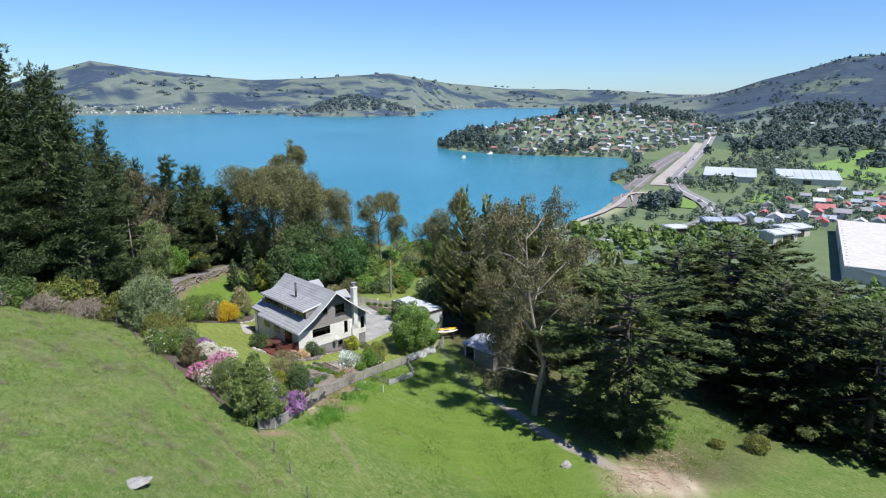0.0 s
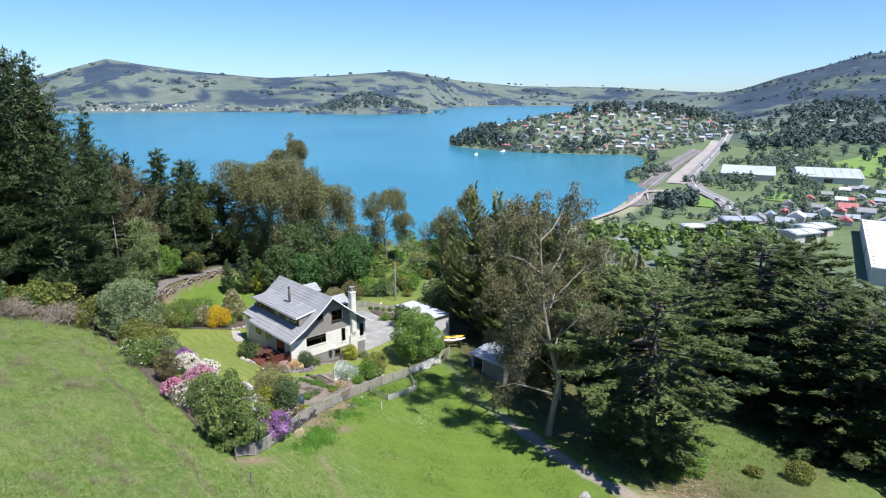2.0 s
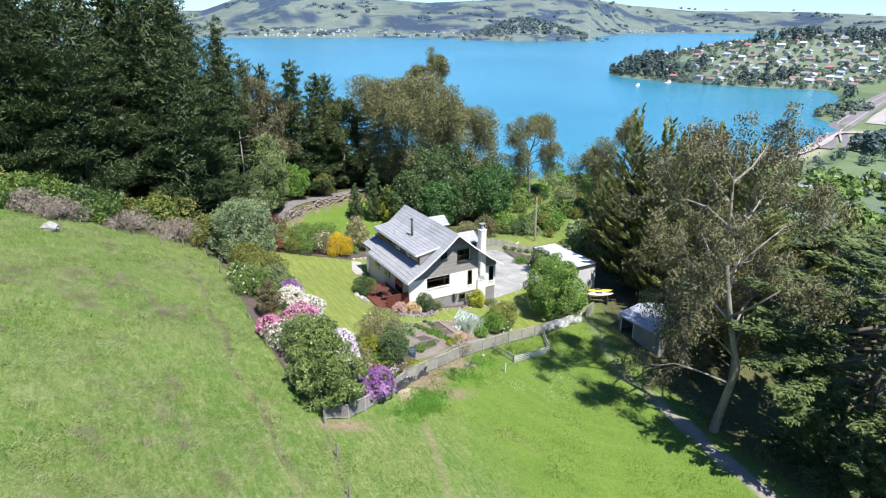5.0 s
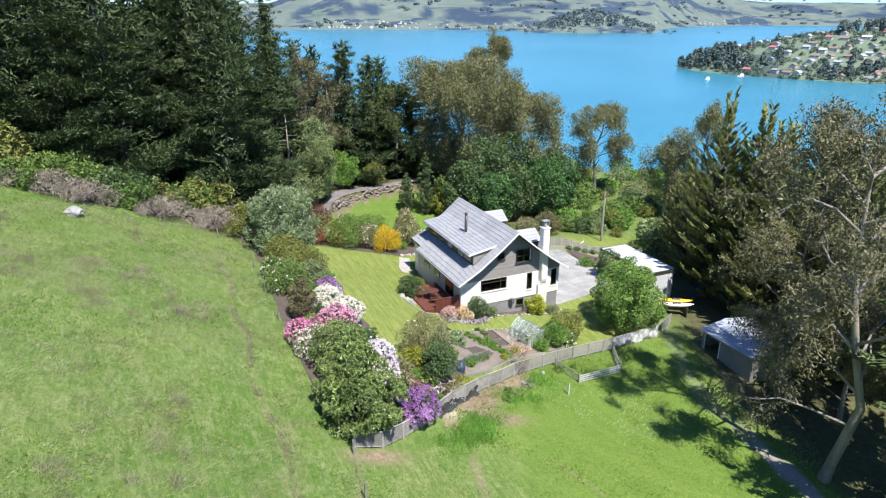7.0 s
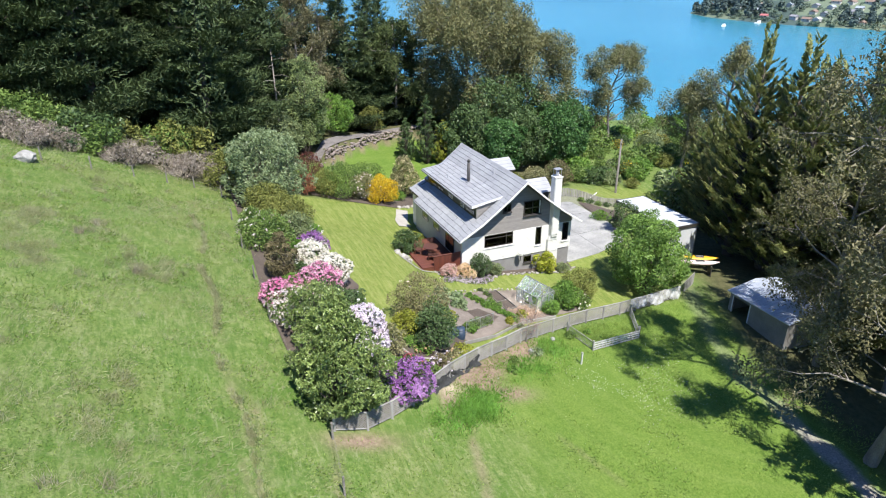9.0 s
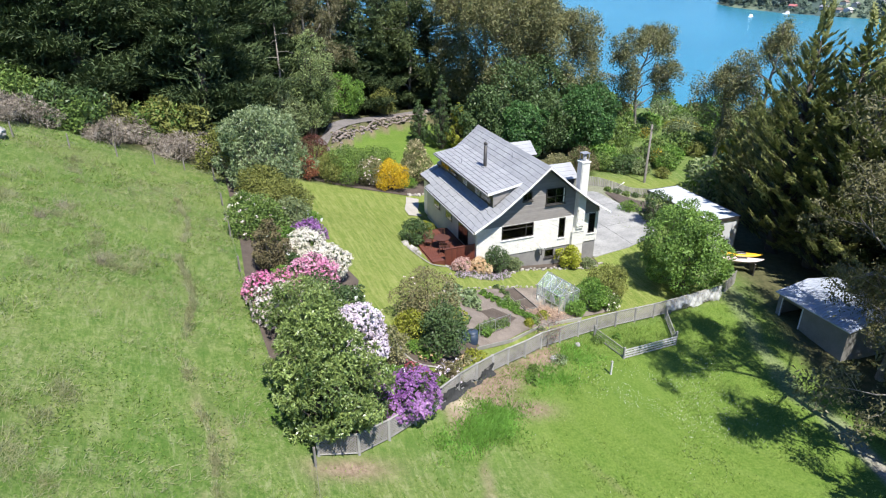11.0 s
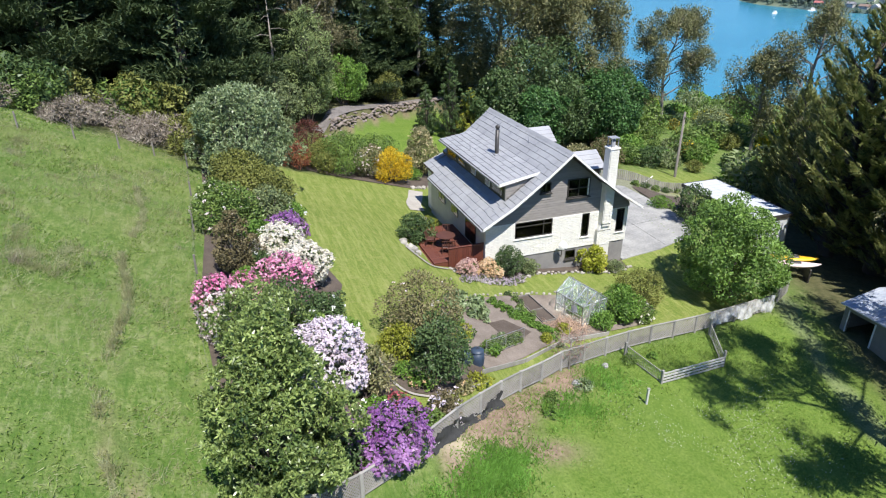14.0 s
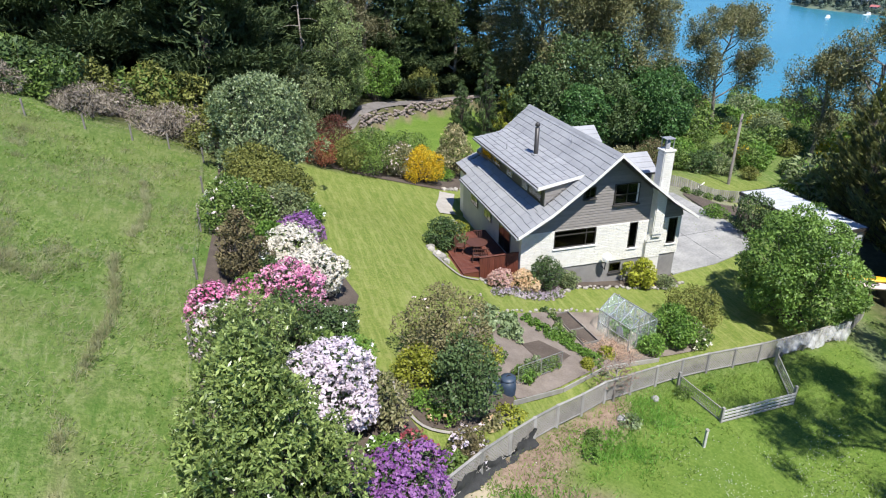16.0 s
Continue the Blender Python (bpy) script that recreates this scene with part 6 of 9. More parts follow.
def back_scrub():
    """Rough bushes on the slope below the back lawn, some of them gorse in flower."""
    rng = np.random.default_rng(64)
    kinds = [bush(rng, 1.5, 2.0, 1500, m, "scrub_bush", lab, "scrub", 0.24, pet, n, "back slope scrub", tri=True) for m, lab, pet, n in ((BROAD_LEAF, "green bush on the slope below the back lawn", None, 0), (DARK_LEAF, "dark green bush on the slope below the back lawn", None, 0), (WILLOW_LEAF, "grey-green bush on the slope below the back lawn", None, 0), (OLIVE_LEAF, "olive bush on the slope below the back lawn", None, 0), (OLIVE_LEAF, "gorse bush in yellow flower on the back slope", GOLD_LEAF, 90))]
    spots = [(20.2, 22.4), (22.0, 21.2), (24.2, 20.6), (26.4, 19.4), (28.2, 17.4), (29.0, 14.8), (17.6, 22.6), (18.8, 24.6)]
    while len(spots) < 58:
        x, y = rng.uniform(18, 50), rng.uniform(15, 46)
        if (y > 21.5 or x > 29.5) and y < x + 8 and all(math.dist((x, y), q) > 1.7 for q in spots):
            spots.append((x, y))
    for i, (x, y) in enumerate(spots):
        k = 4 if i in (20, 33, 41) else (0, 1, 2, 0, 3, 1)[i % 6]
        size = rng.uniform(0.55, 1.05)
        if i < 5:
            set_at(kinds[(0, 1, 2, 3, 4)[i]], *(spots[i] if i < 4 else (47.5, 38.5)), i * 70, size)
        else:
            copy_at(kinds[k], x, y, i * 71, size)


back_scrub()


def scrub_band():
    rng = np.random.default_rng(3)
    kinds = [bush(rng, 1.7, 2.6, 1500, BROAD_LEAF, "scrub_bush", "green tangled scrub bush at the paddock edge", "scrub", 0.24, tri=True, group="paddock scrub"), bush(rng, 1.5, 2.0, 1700, DEAD_TWIG, "dead_brush", "dry grey-brown brush at the paddock edge", "scrub", 0.24, tri=True, group="paddock scrub", aspect=0.18), bush(rng, 1.6, 3.2, 1600, OLIVE_LEAF, "scrub_bush", "yellow-green scrub bush with dry stems", "scrub", 0.24, tri=True, group="paddock scrub"), bush(rng, 1.4, 2.4, 1500, DARK_LEAF, "scrub_bush", "dark green scrub bush", "scrub", 0.24, tri=True, group="paddock scrub")]
    first = [True] * 4
    for i in range(80):
        x = -21.0 - 0.5 * i + rng.uniform(-0.5, 0.5)
        line = 15.5 - 0.18 * max(0, -26 - x)
        depth = rng.uniform(0, 1)
        k = 1 if depth < 0.24 else rng.choice([0, 2, 3, 1], p=[0.35, 0.25, 0.25, 0.15])
        if -26.5 < x < -20 and depth < 0.75:
            k = 1
        y, s = line + depth * 4.5, rng.uniform(0.9, 1.5) * (0.75 if k == 1 else 1.0)
        if first[k]:
            first[k] = False
            set_at(kinds[k], x, y, i * 40, s)
        else:
            copy_at(kinds[k], x, y, i * 40, s)


scrub_band()


# ---- built things of the garden ----
SOIL = plain("garden_soil", (0.13, 0.105, 0.085), (0.26, 0.22, 0.185), 0.95, 1.2, 16, 0, 0.9, 0.04)
DARK_SOIL = plain("damp_soil", (0.06, 0.045, 0.035), (0.12, 0.095, 0.075), 0.95, 1.5, 16, 0, 0.9, 0.04)
LATTICE = plain("lattice_timber", (0.17, 0.155, 0.14), (0.36, 0.34, 0.31), 0.9, 2, 30, 0, 0.4, 0.006, 0.3)
STRAW_HEAP = plain("dry_straw", (0.28, 0.18, 0.12), (0.5, 0.36, 0.26), 0.9, 3, 20)
STONE = plain("pale_stone", (0.22, 0.205, 0.18), (0.46, 0.43, 0.385), 0.9, 2, 14, 0, 0.6, 0.02, 0.4)
WHITE_STEEL = plain("painted_steel_roof", (0.42, 0.44, 0.45), (0.56, 0.58, 0.59), 0.45, 0.7, 20, 0, 0.1)
BLUE_STEEL = plain("blue_grey_iron", (0.34, 0.38, 0.46), (0.58, 0.62, 0.70), 0.4, 0.6, 15, 0.3, 0.1)
SHED_WALL = plain("shed_cladding", (0.16, 0.155, 0.14), (0.27, 0.26, 0.24), 0.8, 1, 25)
ALU = plain("aluminium", (0.55, 0.56, 0.57), (0.74, 0.75, 0.76), 0.35, 3, 40, 0.8, 0.05)
BLUE_PLASTIC = plain("dark_blue_plastic", (0.02, 0.035, 0.06), (0.045, 0.07, 0.11), 0.5, 3, 30)
YELLOW_PLASTIC = plain("yellow_orange_plastic", (0.70, 0.34, 0.02), (0.85, 0.52, 0.03), 0.4, 1.2, 30)
PINK_CLOTH = plain("pink_white_cloth", (0.62, 0.38, 0.40), (0.85, 0.76, 0.74), 0.7, 1.4, 20)
SHEER_NET = leafy("sheer_netting", (0.62, 0.63, 0.65), (0.74, 0.75, 0.77), (0.82, 0.83, 0.84), 0.8, 0.3)
weave = SHEER_NET.node_tree
clear = weave.nodes.new("ShaderNodeBsdfTransparent")
open_mix = weave.nodes.new("ShaderNodeMixShader")
thread = ramp(weave, add_noise(weave, 2.2, 5, 0.6), [(0.38, (0.15, 0.15, 0.15)), (0.62, (0.72, 0.72, 0.72))])
weave.links.new(thread, open_mix.inputs[0])
weave.links.new(weave.nodes["Material Output"].inputs[0].links[0].from_socket, open_mix.inputs[1])
weave.links.new(clear.outputs[0], open_mix.inputs[2])
weave.links.new(open_mix.outputs[0], weave.nodes["Material Output"].inputs[0])
PALE_RAIL = plain("silvered_timber", (0.30, 0.295, 0.28), (0.58, 0.57, 0.545), 0.85, 3, 30, 0, 0.4, 0.006, 0.3)
WHITE_NET = plain("white_netting", (0.55, 0.56, 0.56), (0.80, 0.81, 0.80), 0.8, 3, 40)
BLACK_NET = plain("black_shade_cloth", (0.02, 0.02, 0.02), (0.05, 0.05, 0.048), 0.9, 3, 40)
OLD_POST = plain("old_post", (0.12, 0.11, 0.095), (0.26, 0.24, 0.21), 0.9, 3, 30)
RUST = plain("rusty_table_steel", (0.06, 0.025, 0.018), (0.12, 0.05, 0.035), 0.5, 3, 30)


def ground_patch(name, outline, material, label, category, dz=0.045, edge=0.45):
    """A sheet laid over the slope inside an outline."""
    bm = bmesh.new()
    vs = [bm.verts.new((x, y, 0)) for x, y in outline]
    bm.faces.new(vs)
    bmesh.ops.triangulate(bm, faces=bm.faces)
    for _ in range(6):
        long = [e for e in bm.edges if e.calc_length() > edge]
        if not long:
            break
        bmesh.ops.subdivide_edges(bm, edges=long, cuts=1)
        bmesh.ops.triangulate(bm, faces=bm.faces)
    for v in bm.verts:
        v.co.z = ground_at(v.co.x, v.co.y) + dz
    bmesh.ops.recalc_face_normals(bm, faces=bm.faces)
    if sum(f.normal.z for f in bm.faces) < 0:
        bmesh.ops.reverse_faces(bm, faces=bm.faces)
    return tagged(part(name, bm, material, None), label, category, "", "structure")


def ribbon(name, pts, width, material, label, category, dz=0.05, step=0.5, height=None):
    """A path of even width along a line, draped on the ground."""
    p = np.array(pts, float)
    d = np.r_[0, np.cumsum(np.hypot(*np.diff(p, axis=0).T))]
    s = np.linspace(0, d[-1], max(2, int(d[-1] / step)))
    x, y = np.interp(s, d, p[:, 0]), np.interp(s, d, p[:, 1])
    for _ in range(3):
        x[1:-1], y[1:-1] = (x[:-2] + 2 * x[1:-1] + x[2:]) / 4, (y[:-2] + 2 * y[1:-1] + y[2:]) / 4
    tx, ty = np.gradient(x), np.gradient(y)
    n = np.hypot(tx, ty)
    nx, ny = -ty / n, tx / n
    hf = height or (lambda a, b: ground_at(a, b))
    verts, faces = [], []
    for i in range(len(s)):
        for k in (-1, 0, 1):
            a, b = x[i] + nx[i] * width / 2 * k, y[i] + ny[i] * width / 2 * k
            verts.append((a, b, hf(a, b) + dz))
        if i:
            q = 3 * i
            faces += [(q - 3, q - 2, q + 1, q), (q - 2, q - 1, q + 2, q + 1)]
    faces = [f[::-1] for f in faces]
    return tagged(link_mesh(name, verts, faces, material), label, category, "", "structure")


def rough_stone(rng, size, fine=1):
    bm = bmesh.new()
    bmesh.ops.create_icosphere(bm, subdivisions=fine, radius=0.5)
    a, b = rng.uniform(-1, 1, 3), rng.uniform(0, 6.28, 3)
    for v in bm.verts:
        k = 1 + 0.12 * math.sin(5 * v.co.x + b[0]) + 0.1 * math.sin(7 * v.co.y + b[1]) + rng.uniform(-0.12, 0.12)
        v.co = Vector([c * s * k for c, s in zip(v.co, size)])
    return bm


def build_fence():
    fence = thing("fence", (0, 0, 0), "weathered grey lattice garden fence with posts and rails", "fence")
    d = np.r_[0, np.cumsum([math.dist(a, b) for a, b in zip(FENCE, FENCE[1:])])]
    n = 20
    s = np.linspace(0, d[-1], n + 1)
    px, py = np.interp(s, d, [p[0] for p in FENCE]), np.interp(s, d, [p[1] for p in FENCE])
    pz = [ground_at(x, y) for x, y in zip(px, py)]
    high = 1.02
    for i in range(n + 1):
        part("post", block((px[i] - 0.055, py[i] - 0.055, pz[i] - 0.3), (px[i] + 0.055, py[i] + 0.055, pz[i] + high + 0.04), 0.012), GREY_TIMBER, fence)
    for i in range(n):
        a, b = Vector((px[i], py[i], pz[i])), Vector((px[i + 1], py[i + 1], pz[i + 1]))
        for h, w in ((high, 0.09), (0.12, 0.06)):
            part("rail", beam(bmesh.new(), a + Vector((0, 0, h)), b + Vector((0, 0, h)), w, 0.045, 0.008), GREY_TIMBER, fence)
        bm, L, span = bmesh.new(), (b - a).length, high - 0.2
        along_v, up = (b - a).normalized(), Vector((0, 0, 1))
        side = along_v.cross(up).normalized() * 0.012
        for sgn in (1, -1):
            u = -span
            while u < L:
                u0, u1, v0, v1 = u, u + span, 0.0, span
                if u0 < 0:
                    v0, u0 = -u0, 0
                if u1 > L:
                    v1, u1 = span - (u1 - L), L
                if u1 - u0 > 0.05:
                    if sgn < 0:
                        v0, v1 = span - v0, span - v1
                    beam(bm, a + along_v * u0 + up * (0.16 + v0) + side * sgn, a + along_v * u1 + up * (0.16 + v1) + side * sgn, 0.012, 0.042)
                u += 0.13
        lat = part("lattice", bm, LATTICE, fence, "diagonal timber lattice panel")
        lat["kind"] = "stuff"
        mid = (px[i] + px[i + 1]) / 2
        if -13.6 < mid < -9.6:
            rng = np.random.default_rng(i)
            out = side.normalized()
            vs, fs = [], []
            for k in range(17):
                p = a + (b - a) * (k / 16)
                top = 0.52 + 0.2 * math.sin(p.x * 1.3) + 0.11 * math.sin(p.x * 3.1 + 1) + 0.05 * math.sin(p.x * 7.7) + 0.02 * rng.normal()
                for j in range(5):
                    q = p + out * (0.06 + 0.045 * math.sin(p.x * 5 + 1.3 * j) + 0.16 * (j == 0) + 0.03 * rng.normal()) + up * (top * j / 4)
                    vs.append(tuple(q))
            for k in range(16):
                for j in range(4):
                    q = k * 5 + j
                    fs.append((q, q + 5, q + 6, q + 1))
            link_mesh("shade_cloth", vs, fs, BLACK_NET, fence, "sagging black shade cloth", True)
    # white netting thrown over the far end
    rng = np.random.default_rng(8)
    vs, fs, m, n = [], [], 60, 12
    for k in range(m):
        t = k / (m - 1)
        x = 4.5 + 5.3 * t
        y = float(fence_y(x))
        z = ground_at(x, y)
        swag = abs(math.sin(t * 8.0 + 0.4))
        hang = 0.3 + 0.7 * (0.35 + 0.65 * swag) * min(1, 0.5 + t)
        for j in range(n):
            drop = j / (n - 1)
            fold = 0.05 * math.sin(k * 0.9 + 4 * drop) + 0.035 * math.sin(k * 2.3 + 2 * drop)
            vs.append((x + 0.05 * math.sin(k * 1.3 + j), y - 0.1 - 0.1 * drop + fold * (0.3 + drop), z + 1.08 - drop * hang - 0.04 * rng.random()))
    for k in range(m - 1):
        for j in range(n - 1):
            q = k * n + j
            fs.append((q, q + 1, q + n + 1, q + n))
    net = link_mesh("bird_net", vs, fs, SHEER_NET, None, "", True)
    tagged(net, "crumpled white bird netting hung over the fence", "netting")


def build_pen():
    pen = thing("animal_pen", (0, 0, 0), "small timber-railed pen against the lattice fence", "pen")
    c = [(-1.45, -8.75), (-0.85, -10.86), (3.14, -10.44), (4.3, -8.1)]
    z = [ground_at(*p) for p in c]

    def post(x, y, h, w=0.055):
        g = ground_at(x, y)
        part("post", block((x - w, y - w, g - 0.2), (x + w, y + w, g + h), 0.01), GREY_TIMBER, pen)

    for (x, y), h in zip(c, (0.8, 0.75, 0.95, 1.0)):
        post(x, y, h)
    for k in (0.2, 0.42, 0.6, 0.8):
        post(c[1][0] + (c[2][0] - c[1][0]) * k, c[1][1] + (c[2][1] - c[1][1]) * k, 0.62, 0.035)
    for h in (0.1, 0.27, 0.44, 0.6):
        part("rail", beam(bmesh.new(), (c[1][0], c[1][1] - 0.06, z[1] + h), (c[2][0], c[2][1] - 0.06, z[2] + h), 0.025, 0.1, 0.005), PALE_RAIL, pen, "pale timber rail")
    for a, b in ((0, 1), (2, 3)):
        for h in (0.08, 0.62):
            part("rail", beam(bmesh.new(), (*c[a], z[a] + h), (*c[b], z[b] + h), 0.04, 0.05, 0.005), GREY_TIMBER, pen)
        bm = bmesh.new()
        for k in range(22):
            t = k / 21
            p = Vector((*c[a], z[a])).lerp(Vector((*c[b], z[b])), t)
            beam(bm, p + Vector((0, 0, 0.05)), p + Vector((0, 0, 0.62)), 0.012, 0.012)
        for h in (0.2, 0.34, 0.48):
            beam(bm, (*c[a], z[a] + h), (*c[b], z[b] + h), 0.012, 0.012)
        m = part("wire_mesh", bm, GREY_TIMBER, pen)
        m["kind"] = "stuff"
    stake = thing("stake", (-2.5, -11.96, ground_at(-2.5, -11.96)), "short pale timber stake in the grass", "stake")
    part("shaft", block((-0.05, -0.05, -0.3), (0.05, 0.05, 0.82), 0.012), PALE_RAIL, stake)
    part("cap", block((-0.065, -0.065, 0.822), (0.065, 0.065, 0.86), 0.01), GREY_TIMBER, stake)


def build_deck():
    deck = thing("deck", (0, 0, 0), "red-stained timber deck with solid balustrade and steps", "deck")
    z = -0.1
    for k in range(36):
        y = 1.05 + 0.142 * k
        part("board", block((-7.95, y, z - 0.03), (-4.9, y + 0.132, z), 0.004), DECK_RED, deck)
    part("skirt", block((-7.93, 1.07, -1.5), (-4.92, 6.1, z - 0.034)), DECK_RED, deck)
    for k in range(16):
        x = -7.05 + 0.136 * k
        part("baluster", block((x, 0.98, -1.35), (x + 0.13, 1.03, 0.72), 0.004), DECK_RED, deck)
    part("handrail", block((-7.1, 0.94, 0.722), (-4.86, 1.07, 0.77), 0.01), DECK_RED, deck)
    for k, (x, h) in enumerate(((-8.3, -0.28), (-8.0, -0.19))):
        part("step", block((x - 0.05, 1.1, h - 0.5), (x + 0.3, 3.6, h), 0.01), DECK_RED, deck)
    table = thing("garden_table", (-6.5, 3.1, z), "round dark metal patio table on the deck", "table")
    v, f = tubes([[((0, 0, 0.70), 0.6), ((0, 0, 0.73), 0.6)]], 24)
    top = link_mesh("tabletop", v + [(0, 0, 0.70)], f + [tuple(range(23, -1, -1))], RUST, table)
    for k in range(4):
        a = math.pi / 4 + k * math.pi / 2
        v, f = tubes([[((0.42 * math.cos(a), 0.42 * math.sin(a), 0.0), 0.02), ((0.2 * math.cos(a), 0.2 * math.sin(a), 0.4), 0.02), ((0.35 * math.cos(a), 0.35 * math.sin(a), 0.70), 0.02)]], 6)
        link_mesh("leg", v, f, RUST, table)
    chair = thing("patio_chair", (-6.5, 2.1, z), "dark metal patio chair beside the round table", "chair", "chairs round the table", 0)
    part("seat", block((-0.24, -0.22, 0.41), (0.24, 0.24, 0.45), 0.015), RUST, chair)
    for sx in (-0.22, 0.22):
        for sy in (-0.2, 0.22):
            part("leg", beam(bmesh.new(), (sx, sy, 0.41), (sx * 1.1, sy * 1.1, 0.0), 0.03, 0.03), RUST, chair)
    back = bmesh.new()
    for k in range(5):
        beam(back, (-0.2 + 0.1 * k, -0.22, 0.45), (-0.2 + 0.1 * k, -0.3, 0.86), 0.025, 0.02)
    beam(back, (-0.24, -0.3, 0.88), (0.24, -0.3, 0.88), 0.03, 0.05)
    part("backrest", back, RUST, chair)
    for a in (1.2, 2.6, 4.4):
        copy_thing(chair, pose(-6.5 + 0.95 * math.cos(a), 3.1 + 0.95 * math.sin(a), z, 0, 0, math.degrees(a) + 90))


def stones(name, pts, count, size, label, seed, parent=None, spread=0.08, material=None, dz=0.05):
    """A line of separate rough stones."""
    rng = np.random.default_rng(seed)
    t = parent or thing(name, (*pts[0], ground_at(*pts[0])), label, "stone edging")
    o = t.matrix_world.translation
    p = np.array(pts, float)
    d = np.r_[0, np.cumsum(np.hypot(*np.diff(p, axis=0).T))]
    shapes = []
    for k in range(6):
        me = bpy.data.meshes.new("stone")
        bm = rough_stone(rng, size)
        bm.to_mesh(me), bm.free()
        me.materials.append(material or STONE)
        shapes.append(me)
    for s in np.linspace(0, d[-1], count):
        x, y = np.interp(s, d, p[:, 0]) + rng.normal(0, spread), np.interp(s, d, p[:, 1]) + rng.normal(0, spread)
        ob = new("stone", shapes[rng.integers(6)])
        ob.parent = t
        k = rng.uniform(0.75, 1.25)
        ob.matrix_basis = pose(x - o[0], y - o[1], ground_at(x, y) - o[2] + dz, rng.uniform(-15, 15), rng.uniform(-15, 15), rng.uniform(0, 360)) @ Matrix.Scale(k, 4)
    return t


def build_beds():
    ground_patch("garden_bed", [(-13.9, -9.3), (-13.75, -10.6), (-13.3, -11.4), (-12.3, -11.6), (-11.2, -11.2), (-9.9, -10.5), (-9.4, -9.6), (-9.6, -7.6), (-10.0, -5.6), (-11.0, -6.2), (-12.6, -7.6)], DARK_SOIL, "dark mulched island bed", "garden bed", 0.05)
    ground_patch("vegetable_plot", [(-10.0, -5.7), (-9.3, -9.6), (-7.0, -8.6), (-4.3, -7.2), (-1.2, -6.7), (1.4, -6.4), (3.0, -5.2), (3.4, -3.8), (1.5, -2.9), (-1.0, -2.6), (-4.4, -2.4), (-6.6, -2.8), (-9.0, -3.6)], SOIL, "bare grey-brown vegetable plot", "garden bed", 0.055)
    ground_patch("dug_soil", [(-7.4, -5.6), (-6.4, -5.2), (-5.4, -6.4), (-6.2, -7.0), (-7.2, -6.6)], DARK_SOIL, "freshly dug damp soil", "garden bed", 0.075)
    ground_patch("front_bed", [(-7.1, 0.95), (-6.4, 0.0), (-5.6, -0.75), (-4.3, -0.8), (-3.2, -0.1), (-2.0, 0.2), (-0.6, 0.5), (1.6, 0.1), (3.2, -0.35), (4.7, -0.1), (4.8, 0.83), (-4.9, 0.83)], DARK_SOIL, "mulched bed below the front wall", "garden bed", 0.05)
    ground_patch("back_bed", [(-12.6, 17.6), (-10, 16.9), (-7, 16.3), (-4.6, 15.8), (-2.6, 16.6), (-1.0, 19), (-2, 22.5), (-8, 20.6), (-12.6, 20)], DARK_SOIL, "mulched bed behind the lawn", "garden bed", 0.05)
    ground_patch("border_bed", [(-19.6, -15.0), (-20.3, -6), (-20.0, 2), (-20.0, 14), (-15.6, 15.5), (-15.2, 9), (-15.3, 2), (-14.1, -3.4), (-15.0, -6.4), (-14.2, -9.8), (-13.0, -13.0), (-14.6, -14.6), (-17.4, -15.8)], DARK_SOIL, "dark mulched shrub border", "garden bed", 0.04, 0.6)
    stones("stone_edging", [(-7.1, 0.8), (-6.4, -0.15), (-5.6, -0.9), (-4.3, -0.95), (-3.2, -0.25), (-2.0, 0.05), (-0.6, 0.35), (1.6, -0.05), (3.2, -0.5), (4.9, -0.2)], 74, (0.24, 0.2, 0.16), "row of pale field stones edging the bed", 4)
    stones("stone_edging", [(-8.9, 4.3), (-8.8, 3.4), (-8.5, 2.6)], 7, (0.5, 0.4, 0.45), "large pale stones beside the deck", 5)
    stones("stone_edging", [(-9.8, -4.4), (-8.6, -3.2), (-6.6, -2.6), (-4.4, -2.2), (-1.8, -2.4)], 34, (0.2, 0.17, 0.14), "pale stones edging the vegetable plot", 6)
    stones("stone_edging", [(-4.6, 16.0), (-3.2, 16.3), (-2.0, 17.2), (-1.4, 18.6)], 16, (0.4, 0.34, 0.3), "pale stones at the back lawn edge", 7)
    curb = [(-9.0, 3.2), (-8.5, 1.6), (-8.15, 0.75), (-7.2, 0.7)]
    ribbon("edging_kerb", curb, 0.16, STONE, "pale concrete mowing strip round the deck", "kerb", 0.07, 0.2)
    ribbon("edging_kerb", [(-13.95, -9.2), (-13.85, -10.7), (-13.4, -11.55), (-12.3, -11.75), (-11.1, -11.35), (-9.7, -10.6)], 0.12, STONE, "pale bed edging strip", "kerb", 0.09, 0.25)
    ribbon("path", [(-5.6, 9.4), (-6.2, 8.2), (-6.9, 7.0)], 0.9, STONE, "pale paving beside the house", "path", 0.06, 0.2)
    ribbon("path", [(-4.6, 15.2), (-5.2, 13.4), (-5.8, 12.0), (-5.9, 10.6)], 1.1, STONE, "pale stone path round the house corner", "path", 0.06, 0.2)
    edging = thing("timber_edging", (-9.4, -9.9, ground_at(-9.4, -9.9)), "weathered timber edging board of the vegetable plot", "edging")
    o = edging.matrix_world.translation
    for a, b in (((-9.6, -9.95), (-7.0, -8.85)), ((-6.95, -8.83), (-4.3, -7.45)), ((-4.25, -7.43), (-1.2, -6.95))):
        bm = bmesh.new()
        beam(bm, (a[0] - o[0], a[1] - o[1], ground_at(*a) - o[2] + 0.1), (b[0] - o[0], b[1] - o[1], ground_at(*b) - o[2] + 0.1), 0.05, 0.22, 0.008)
        part("board", bm, GREY_TIMBER, edging)


